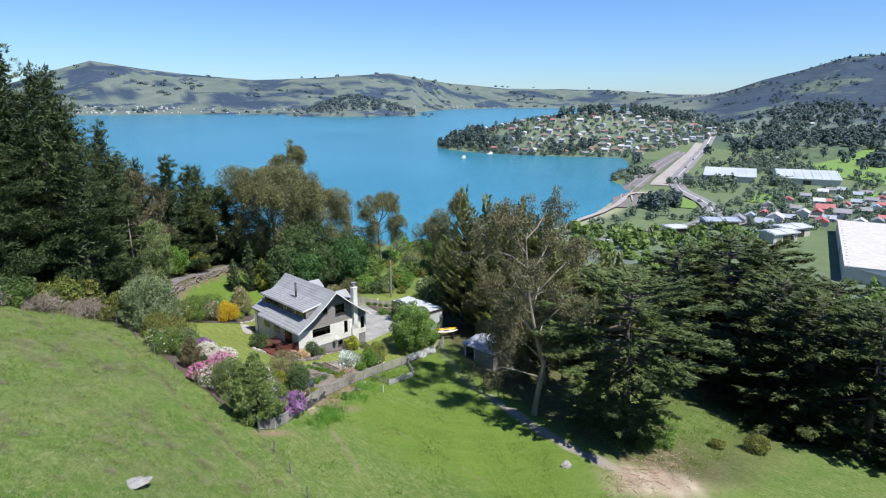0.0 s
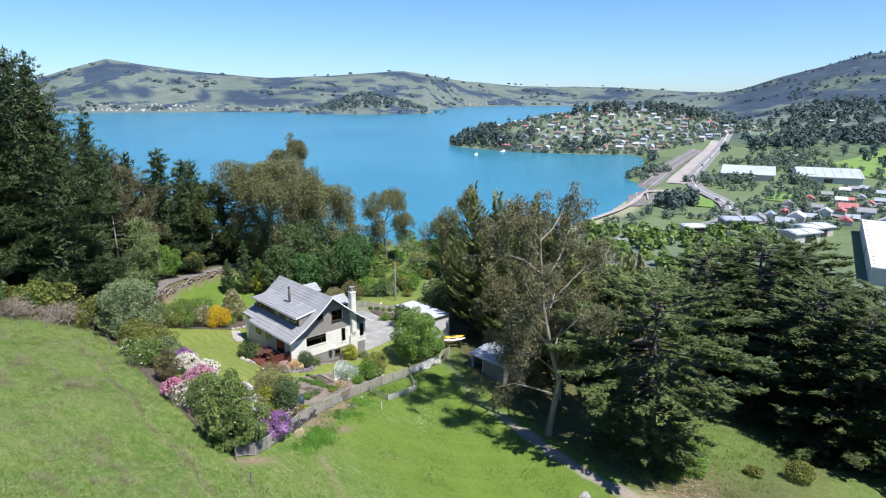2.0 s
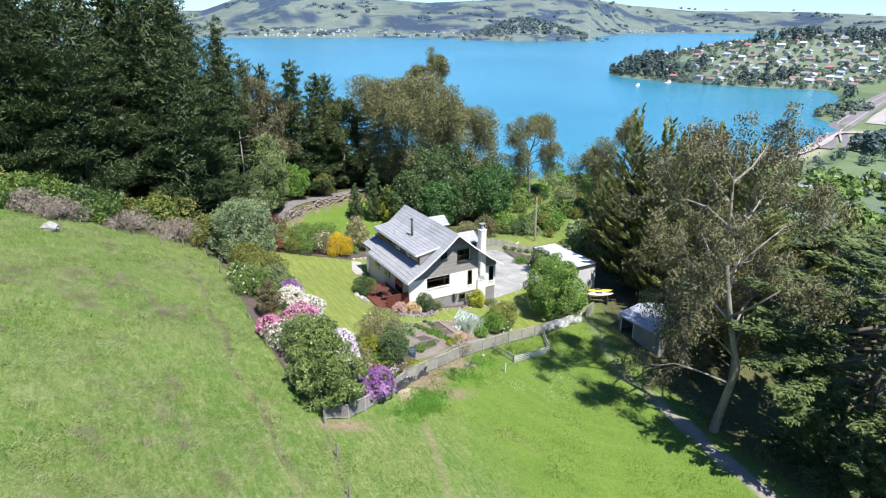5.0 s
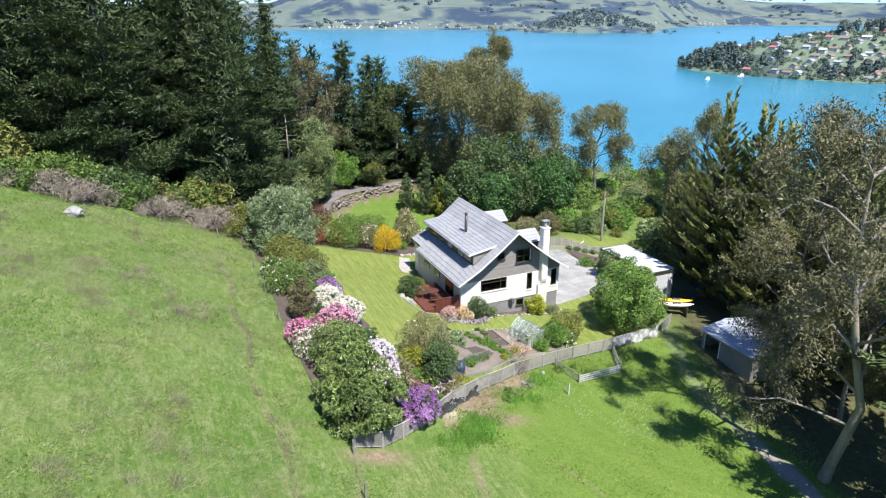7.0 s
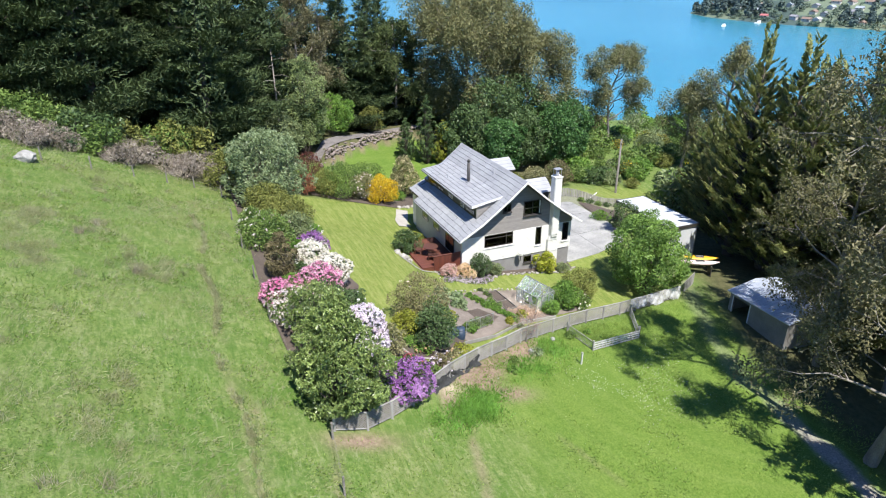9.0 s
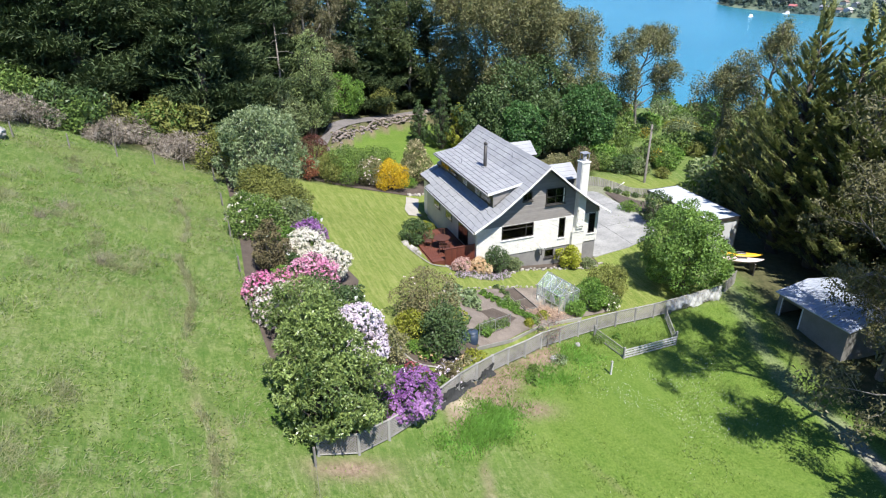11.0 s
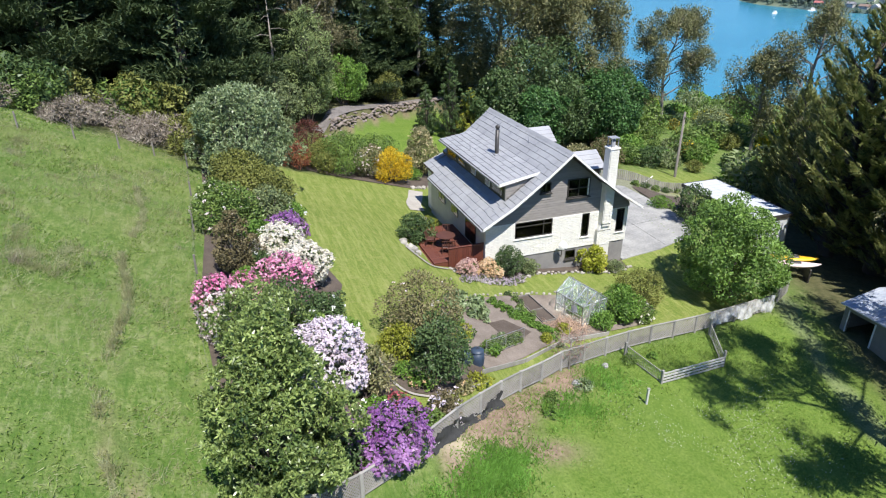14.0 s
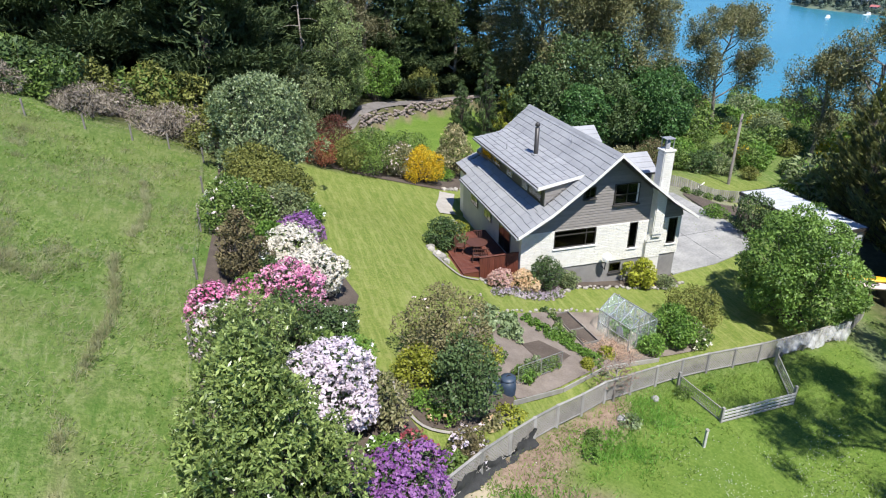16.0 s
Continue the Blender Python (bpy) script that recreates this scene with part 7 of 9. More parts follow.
def build_greenhouse():
    g = ground_at(-1.7, -5.0)
    gh = thing("greenhouse", (-1.75, -4.95, g), "small aluminium-framed glass greenhouse", "greenhouse", "", 14)
    w, l, e, r = 0.85, 1.0, 1.35, 2.0
    k = 0

    def bar(a, b):
        part("frame_bar", beam(bmesh.new(), a, b, 0.045, 0.045, 0.004), ALU, gh)

    for y in (-l, -l / 3, l / 3, l):
        for s in (-1, 1):
            bar((s * w, y, 0), (s * w, y, e))
            bar((s * w, y, e), (0, y, r))
    for s in (-1, 1):
        bar((s * w, -l, e), (s * w, l, e)), bar((s * w, -l, 0.03), (s * w, l, 0.03)), bar((s * w, -l, 0.7), (s * w, l, 0.7))
    bar((0, -l, r), (0, l, r))
    for y in (-l, l):
        bar((-w, y, 0.03), (w, y, 0.03)), bar((-w, y, e), (w, y, e)), bar((-0.35, y, 0), (-0.35, y, 1.85)), bar((0.35, y, 0), (0.35, y, 1.85))
    for a, b in ((-l, -l / 3), (-l / 3, l / 3), (l / 3, l)):
        for s in (-1, 1):
            for q in ([(s * w, a, 0.05), (s * w, b, 0.05), (s * w, b, e), (s * w, a, e)], [(s * w, a, e), (s * w, b, e), (0, b, r), (0, a, r)]):
                bm = bmesh.new()
                f = bm.faces.new([bm.verts.new(c) for c in q])
                n = f.normal if f.normal.length else Vector((s, 0, 0))
                f.normal_update()
                ex = bmesh.ops.extrude_face_region(bm, geom=[f])["geom"]
                bmesh.ops.translate(bm, vec=f.normal * 0.006, verts=[v for v in ex if isinstance(v, bmesh.types.BMVert)])
                bmesh.ops.recalc_face_normals(bm, faces=bm.faces)
                part("pane", bm, CLEAR, gh).visible_shadow = False
    for y in (-l, l):
        part("pane", prism([(-w, 0.05), (w, 0.05), (w, e), (0, r), (-w, e)], 0.006, "y", y), CLEAR, gh).visible_shadow = False
    part("whitewash", prism([(-0.65, 0.8), (-0.2, 0.75), (-0.15, 1.1), (-0.5, 1.2)], 0.01, "x", -0.86), WHITE_NET, gh, "white whitewash patch on the glass")
    shrub(-1.75, -4.7, 0.6, 0.9, 600, FRESH_LEAF, "tomato_plants", "green plants inside the greenhouse", 0.14, lumps=10, group="vegetables")


def build_garden_clutter():
    for i, (x, y, s) in enumerate(((-9.55, -9.25, 0.82), (-10.2, -9.35, 0.7))):
        b = thing("compost_bin", (x, y, ground_at(x, y)), "dark blue plastic compost bin", "bin", "compost bins")
        v, f = tubes([[((0, 0, 0), 0.36 * s), ((0, 0, 0.3 * s), 0.39 * s), ((0, 0, 0.78 * s), 0.33 * s)]], 18)
        link_mesh("body", v, f, BLUE_PLASTIC, b, "", True)
        v, f = tubes([[((0, 0, 0.785 * s), 0.36 * s), ((0, 0, 0.84 * s), 0.35 * s), ((0, 0, 0.9 * s), 0.2 * s), ((0, 0, 0.93 * s), 0.04)]], 18)
        link_mesh("lid", v, f, BLUE_PLASTIC, b, "", True)
        v, f = tubes([[((-0.08, 0, 0.92 * s), 0.02), ((0, 0, 0.99 * s), 0.02), ((0.08, 0, 0.92 * s), 0.02)]], 6)
        link_mesh("handle", v, f, DARK_FRAME, b)
    frame_ = thing("net_frame", (-8.9, -8.7, ground_at(-8.9, -8.7)), "thin pipe frame with wire crop netting", "crop cover")
    a, b = Vector((0, 0, 0)), Vector((2.6, 1.4, ground_at(-6.3, -7.3) - ground_at(-8.9, -8.7)))
    up = Vector((0, 0, 0.85))
    for p, q in ((a, a + up), (b, b + up), (a + up, b + up), ((a + b) / 2, (a + b) / 2 + up), (a + up * 0.1, b + up * 0.1)):
        part("pipe", beam(bmesh.new(), p, q, 0.028, 0.028, 0.004), ALU, frame_)
    bm = bmesh.new()
    for k in range(30):
        p = a.lerp(b, k / 29)
        beam(bm, p + up * 0.05, p + up * 0.98, 0.004, 0.004)
    for k in range(8):
        beam(bm, a + up * (0.1 + 0.11 * k), b + up * (0.1 + 0.11 * k), 0.004, 0.004)
    m = part("net", bm, ALU, frame_)
    m["kind"] = "stuff"
    cold = thing("raised_bed", (-4.0, -4.1, ground_at(-4.0, -4.1)), "narrow raised bed with weathered boards and dark soil", "raised bed", "", 4)
    for lo, hi in (((-0.42, -1.4, -0.3), (-0.38, 1.4, 0.2)), ((0.38, -1.4, -0.3), (0.42, 1.4, 0.2)), ((-0.378, -1.4, -0.3), (0.378, -1.36, 0.2)), ((-0.378, 1.36, -0.3), (0.378, 1.4, 0.2)), ((-0.378, -0.2, -0.3), (0.378, -0.16, 0.19))):
        part("board", block(lo, hi, 0.006), OLD_POST, cold)
    part("soil", block((-0.37, -1.35, -0.3), (0.37, 1.35, 0.12)), DARK_SOIL, cold)
    rng = np.random.default_rng(6)
    for k in range(9):
        shrub(-4.9 + rng.normal(0, 0.25), -5.0 + 0.32 * k, 0.24, 0.3, 150, (BROAD_LEAF, WILLOW_LEAF, DARK_LEAF)[k % 3], "vegetable_plant", "low leafy vegetable in a garden row", 0.11, lumps=6, group="vegetables")
    straw = bmesh.new()
    rng = np.random.default_rng(2)
    for _ in range(420):
        x, y = rng.normal(-3.0, 0.55), rng.normal(-6.1, 0.4)
        a = rng.uniform(0, math.pi)
        z = ground_at(x, y) + 0.08 + rng.uniform(0, 0.12)
        beam(straw, (x, y, z), (x + 0.4 * math.cos(a), y + 0.4 * math.sin(a), z + rng.uniform(-0.03, 0.05)), 0.014, 0.01)
    tagged(part("straw_heap", straw, STRAW_HEAP, None), "heap of dry straw and prunings", "straw", "", "stuff")


def build_yard():
    slab = prism([(4.9, 0.75), (8.2, 1.2), (11.6, 2.3), (13.0, 4.2), (13.3, 7.2), (13.0, 12.8), (9, 13.4), (4.9, 13.2)], 0.35, "z", -2.2)
    tagged(part("driveway", slab, CONCRETE, None), "stained grey concrete driveway slab beside the house", "driveway", "", "structure")
    joints = bmesh.new()
    for a, b in (((4.95, 5.0), (12.9, 5.6)), ((4.95, 9.2), (13.0, 9.6)), ((8.9, 1.6), (8.9, 13.2))):
        beam(joints, (*a, -1.852), (*b, -1.852), 0.03, 0.012)
    tagged(part("slab_joint", joints, DARK_FRAME, None), "dark joints in the concrete drive", "joint", "", "structure")
    ground_patch("bare_yard", [(13.1, 7.0), (16.8, 7.4), (19.0, 9.2), (18.4, 11.8), (13.6, 12.4)], DARK_SOIL, "bare brown soil beside the drive", "soil", 0.06)
    # carport
    c = thing("carport", (15.6, 3.1, -2.1), "flat white-roofed carport with dark timber fascia", "carport")
    roof = part("roof", block((-1.5, -3.7, 2.2), (1.55, 3.65, 2.27), 0.01), WHITE_STEEL, c, "ribbed white steel roof")
    for k in range(16):
        y = -3.6 + 0.475 * k
        part("rib", block((-1.5, y, 2.272), (1.55, y + 0.05, 2.30), 0.006), WHITE_STEEL, roof)
    for lo, hi in (((-1.6, -3.75, 2.05), (-1.504, 3.7, 2.28)), ((1.554, -3.75, 2.05), (1.64, 3.7, 2.28)), ((-1.5, -3.8, 2.05), (1.55, -3.704, 2.28)), ((-1.5, 3.654, 2.05), (1.55, 3.74, 2.28))):
        part("fascia", block(lo, hi, 0.008), DARK_FRAME, c)
    for x, y in ((-1.45, -3.6), (-1.45, 0), (-1.45, 3.6), (1.5, -3.6), (1.5, 0), (1.5, 3.6)):
        part("post", block((x - 0.06, y - 0.06, -1.2), (x + 0.06, y + 0.06, 2.198), 0.01), GREY_TIMBER, c)
    part("end_wall", block((-1.38, -3.66, -1.0), (1.44, -3.56, 2.198)), WHITE_STEEL, c, "pale steel end wall")
    part("back_wall", block((1.56, -3.5, -1.0), (1.62, 3.5, 2.04)), SHED_WALL, c)
    # shed
    s = thing("shed", (15.0, -11.7, -3.3), "grey shed with blue-grey iron roof and open doorway", "shed")
    W, L, H_ = 2.45, 2.5, 2.05
    f = [(-L, -0.8), (-L, H_), (L, H_), (L, -0.8)]
    part("wall", wall_with_holes(-L, L, -0.9, H_, -0.05, 0.05, [(0.7, 2.15, -0.6, 1.75)]), SHED_WALL, s).matrix_local = pose(-W, 0, 0, 0, 0, 90)
    for lo, hi in (((-W + 0.06, -L, -0.9), (W, -L + 0.1, H_)), ((-W + 0.06, L - 0.1, -0.9), (W, L, H_)), ((W - 0.1, -L + 0.1, -0.9), (W, L - 0.1, H_))):
        part("wall", block(lo, hi), SHED_WALL, s)
    roof = part("roof", prism([(-W - 0.25, H_ + 0.02), (0, H_ + 0.45), (W + 0.25, H_ + 0.02), (W + 0.25, H_ - 0.04), (0, H_ + 0.39), (-W - 0.25, H_ - 0.04)], 2 * L + 0.4, "y", -L - 0.2), BLUE_STEEL, s, "blue-grey corrugated roof")
    for k in range(24):
        y = -L - 0.1 + k * 0.222
        for sgn in (-1, 1):
            part("rib", beam(bmesh.new(), (sgn * (W + 0.24), y, H_ + 0.035), (0, y, H_ + 0.465), 0.05, 0.03), BLUE_STEEL, roof)
    part("door_frame", block((-W - 0.08, 0.62, -0.6), (-W + 0.06, 0.7, 1.8)), WHITE_NET, s)
    part("door_frame", block((-W - 0.08, 2.15, -0.6), (-W + 0.06, 2.23, 1.8)), WHITE_NET, s)
    # kayaks and covers by the gate
    for i, (x, y, m, lab, turn) in enumerate(((15.7, -2.7, YELLOW_PLASTIC, "yellow and orange plastic kayak", -30), (15.0, -3.5, PINK_CLOTH, "kayak under a pink and white cover", -30))):
        k = thing("kayak", (x, y, ground_at(x, y) + 1.0), lab, "kayak", "kayaks", turn)
        bm = bmesh.new()
        bmesh.ops.create_uvsphere(bm, u_segments=18, v_segments=12, radius=1)
        for v in bm.verts:
            taper = 1 - abs(v.co.x) ** 3 * 0.6
            v.co = Vector((v.co.x * 1.6, v.co.y * 0.36 * taper, v.co.z * (0.2 if v.co.z < 0 else 0.13) + 0.12 * v.co.x ** 4))
        part("hull", bm, m, k, "", True)
        part("cockpit", block((-0.35, -0.2, 0.1), (0.35, 0.2, 0.16), 0.05), DARK_FRAME, k)
        for sx in (-0.9, 0.9):
            part("trestle", block((sx - 0.05, -0.4, -1.2), (sx + 0.05, 0.4, -0.17), 0.01), DARK_FRAME, k)
    # small gate by the net end
    gate = thing("gate", (12.0, -5.6, ground_at(12.0, -5.6)), "short weathered paling gate", "gate", "", 28)
    for k in range(11):
        part("paling", block((-1.1 + 0.2 * k, -0.02, -0.1), (-0.95 + 0.2 * k, 0.02, 1.0), 0.005), GREY_TIMBER, gate)
    for h in (0.2, 0.8):
        part("rail", block((-1.15, 0.022, h), (1.15, 0.06, h + 0.09), 0.005), GREY_TIMBER, gate)
    # fence behind the drive
    bf = thing("paling_fence", (0, 0, 0), "low grey paling fence behind the driveway", "fence")
    pts = [(9.0, 16.6), (13.2, 14.6), (16.4, 13.4), (20.5, 12.6), (24.0, 11.6)]
    d = np.r_[0, np.cumsum([math.dist(a, b) for a, b in zip(pts, pts[1:])])]
    for sdist in np.arange(0, d[-1], 0.17):
        x, y = np.interp(sdist, d, [p[0] for p in pts]), np.interp(sdist, d, [p[1] for p in pts])
        z = ground_at(x, y)
        part("paling", block((x - 0.07, y - 0.015, z - 0.1), (x + 0.07, y + 0.015, z + 0.95), 0.004), GREY_TIMBER, bf)
    # power pole
    x, y = 22.5, 17.5
    pole = thing("power_pole", (x, y, ground_at(x, y)), "tall grey timber power pole on the back lawn", "pole")
    v, f = tubes([[((0, 0, -0.5), 0.14), ((0, 0, 6.4), 0.10)]], 10)
    link_mesh("shaft", v, f, OLD_POST, pole, "", True)
    part("stay_block", block((-0.06, -0.2, 5.9), (0.06, 0.2, 6.0), 0.01), OLD_POST, pole)
    seesaw = thing("timber_pole", (18.6, 16.4, ground_at(18.6, 16.4)), "white painted pole lying on the grass", "pole")
    part("shaft", beam(bmesh.new(), (-0.9, -0.5, 0.1), (0.9, 0.6, 0.16), 0.09, 0.09, 0.02), WHITE_PAINT, seesaw)


BOULDER = plain("lichened_stone", (0.16, 0.155, 0.145), (0.42, 0.41, 0.385), 0.95, 2.5, 16, 0, 0.9, 0.04)
WALL_STONE = plain("wall_stone", (0.15, 0.12, 0.105), (0.30, 0.25, 0.222), 0.95, 1.5, 14, 0, 0.8, 0.03, 0.4)


def build_back_path():
    ribbon("path", [(-9.9, 29.2), (-8.3, 30.9), (-5.2, 33.7), (-1.8, 36.3), (3.0, 38.9), (6.0, 40.3), (10, 42.0)], 1.5, plain("path_gravel", (0.10, 0.09, 0.086), (0.22, 0.20, 0.19), 0.95, 1, 12, 0, 0.8, 0.03), "grey gravel path behind the garden", "path", 0.06, 0.4)
    line = [(-8.6, 28.4), (-7.3, 29.6), (-2.8, 33.5), (1.0, 36.0), (5.0, 38.1)]
    w = stones("stone_wall", line, 62, (0.42, 0.34, 0.30), "low retaining wall of rough pinkish-grey blocks", 12, None, 0.05, WALL_STONE, 0.1)
    stones("stone_wall", [(x + 0.05, y + 0.1) for x, y in line], 62, (0.4, 0.34, 0.26), "", 13, w, 0.05, WALL_STONE, 0.32)
    stones("stone_wall", [(x + 0.1, y + 0.2) for x, y in line], 58, (0.42, 0.36, 0.22), "", 15, w, 0.06, WALL_STONE, 0.46)
    stones("stone_wall", [(-9.2, 27.6), (-8.4, 28.8), (-7.2, 30.0)], 16, (0.4, 0.36, 0.26), "", 16, w, 0.3, WALL_STONE, 0.08)
    fence_posts = [(-22.7, 13.4), (-24.6, 13.2), (-26.8, 12.6), (-29.4, 12.0), (-32.2, 11.2), (-20.8, 12.4), (-20.6, 7.0), (-20.5, 2.0), (-20.4, -3.0), (-20.3, -8.0), (-20.0, -12.0)]
    down = [(-19.2, -17.0), (-19.5, -20.0), (-20.0, -23.2), (-20.6, -26.5), (-21.3, -30.0), (-22.1, -34.0)]
    wire = thing("wire_fence", (0, 0, 0), "old post and wire paddock fence", "fence")
    for x, y in fence_posts + down:
        z = ground_at(x, y)
        part("post", block((x - 0.045, y - 0.045, z - 0.3), (x + 0.045, y + 0.045, z + 0.95), 0.012), OLD_POST, wire)
    for seq in (fence_posts[4::-1] + [fence_posts[5]], fence_posts[5:], down):
        for h in (0.4, 0.7, 1.0):
            v, f = tubes([[((x, y, ground_at(x, y) + h), 0.003) for x, y in seq]], 4)
            link_mesh("wire", v, f, OLD_POST, wire)
    rng = np.random.default_rng(4)
    for x, y, s, lab in ((-33.0, 10.4, (1.4, 1.0, 0.9), "pale grey boulder at the paddock top"), (3.2, -31.5, (1.0, 0.8, 0.8), "grey tree stump stone beside the track"), (-31.8, -27.0, (2.2, 1.1, 0.12), "flat pale slab lying in the grass"), (-3.0, -9.4, (0.35, 0.3, 0.3), "pale rock below the fence"), (-5.2, -10.4, (0.4, 0.3, 0.3), "pale rock below the fence")):
        r = part("boulder", rough_stone(rng, s, 3), BOULDER, None)
        r.location = (x, y, ground_at(x, y) + 0.2 * s[2])
        tagged(r, lab, "rock")
    # felled wood in the clearing beside the track
    logs = bmesh.new()
    for _ in range(240):
        x, y = rng.normal(9.5, 3.0), rng.normal(-37.0, 1.4)
        a = rng.uniform(0, math.pi)
        l = rng.uniform(0.15, 0.9)
        z = ground_at(x, y) + 0.08
        beam(logs, (x, y, z), (x + l * math.cos(a), y + l * math.sin(a), ground_at(x + l * math.cos(a), y + l * math.sin(a)) + 0.1), 0.035, 0.035)
    tagged(part("wood_debris", logs, STRAW_HEAP, None), "scattered pale branches and wood chips", "debris", "", "stuff")
    for x, y, r, h, m in ((14.5, -35.2, 1.3, 1.6, FRESH_LEAF), (17.0, -33.0, 1.3, 1.8, FRESH_LEAF), (21.5, -41.5, 1.2, 1.9, OLIVE_LEAF), (19.0, -38.6, 0.8, 0.8, OLIVE_LEAF), (12.2, -34.4, 1.1, 1.2, BROAD_LEAF), (16.4, -34.2, 1.2, 1.6, FRESH_LEAF), (15.4, -30.5, 1.4, 2.6, FRESH_LEAF), (24.0, -41.0, 1.0, 0.9, OLIVE_LEAF)):
        shrub(x, y, r, h, 2400, m, "scrub_bush", "scrambling green bush on the gully bank", 0.16, group="gully scrub")


build_fence()
build_pen()
build_deck()
build_beds()
build_greenhouse()
build_garden_clutter()
build_yard()
build_back_path()


# ---- grass and weeds ----
GRASS_BLADE = leafy("grass_blades", (0.095, 0.155, 0.025), (0.13, 0.20, 0.038), (0.19, 0.24, 0.07), 0.6, 0.4)
STRAW_BLADE = leafy("dry_grass", (0.30, 0.31, 0.14), (0.44, 0.45, 0.23), (0.58, 0.58, 0.36), 0.7, 0.5)
WEED_LEAF = leafy("weed_leaves", (0.07, 0.12, 0.03), (0.11, 0.17, 0.045), (0.17, 0.23, 0.08), 0.5, 0.3)
DRY_STALK = leafy("dry_stalks", (0.24, 0.21, 0.14), (0.38, 0.34, 0.23), (0.54, 0.49, 0.36), 0.8, 0.4)
LUSH_BLADE = leafy("lush_grass", (0.085, 0.19, 0.026), (0.13, 0.26, 0.04), (0.18, 0.32, 0.07), 0.55, 0.5)
DAISY = leafy("daisy_petals", (0.6, 0.6, 0.52), (0.75, 0.75, 0.7), (0.85, 0.85, 0.8), 0.6, 0.3)


def blades(name, rng, xy, height, per, width, mat, label, spread=0.2, lean=0.5, wind=(0.0, 0.0)):
    """Blades in small bunches, laid over by the wind, as one mesh."""
    xy = np.repeat(xy, per, 0) + rng.normal(0, spread, (len(xy) * per, 2))
    z = near_height(xy[:, 0], xy[:, 1])
    h = height * rng.uniform(0.6, 1.4, len(xy))
    U = rng.normal(0, lean, (len(xy), 3)) + (*wind, 1)
    U = unit(U)
    P = np.c_[xy, z] + U * (h * 0.42)[:, None]
    N = unit(np.cross(U, rng.normal(0, 1, U.shape)))
    ob = leaf_part(name, P, U, N, h, np.full(len(h), width) * rng.uniform(0.7, 1.4, len(h)), mat, None, tri=True)
    return tagged(ob, label, "grass", "", "stuff")


def outside_garden(xy):
    x, y = xy.T
    inside = (x > -20.2) & (x < 10.5) & (y > fence_y(x) - 0.1) & (y < 20)
    track = np.abs(x - np.interp(y, TRACK_Y, TRACK_X)) < 1.1
    return ~inside & ~track


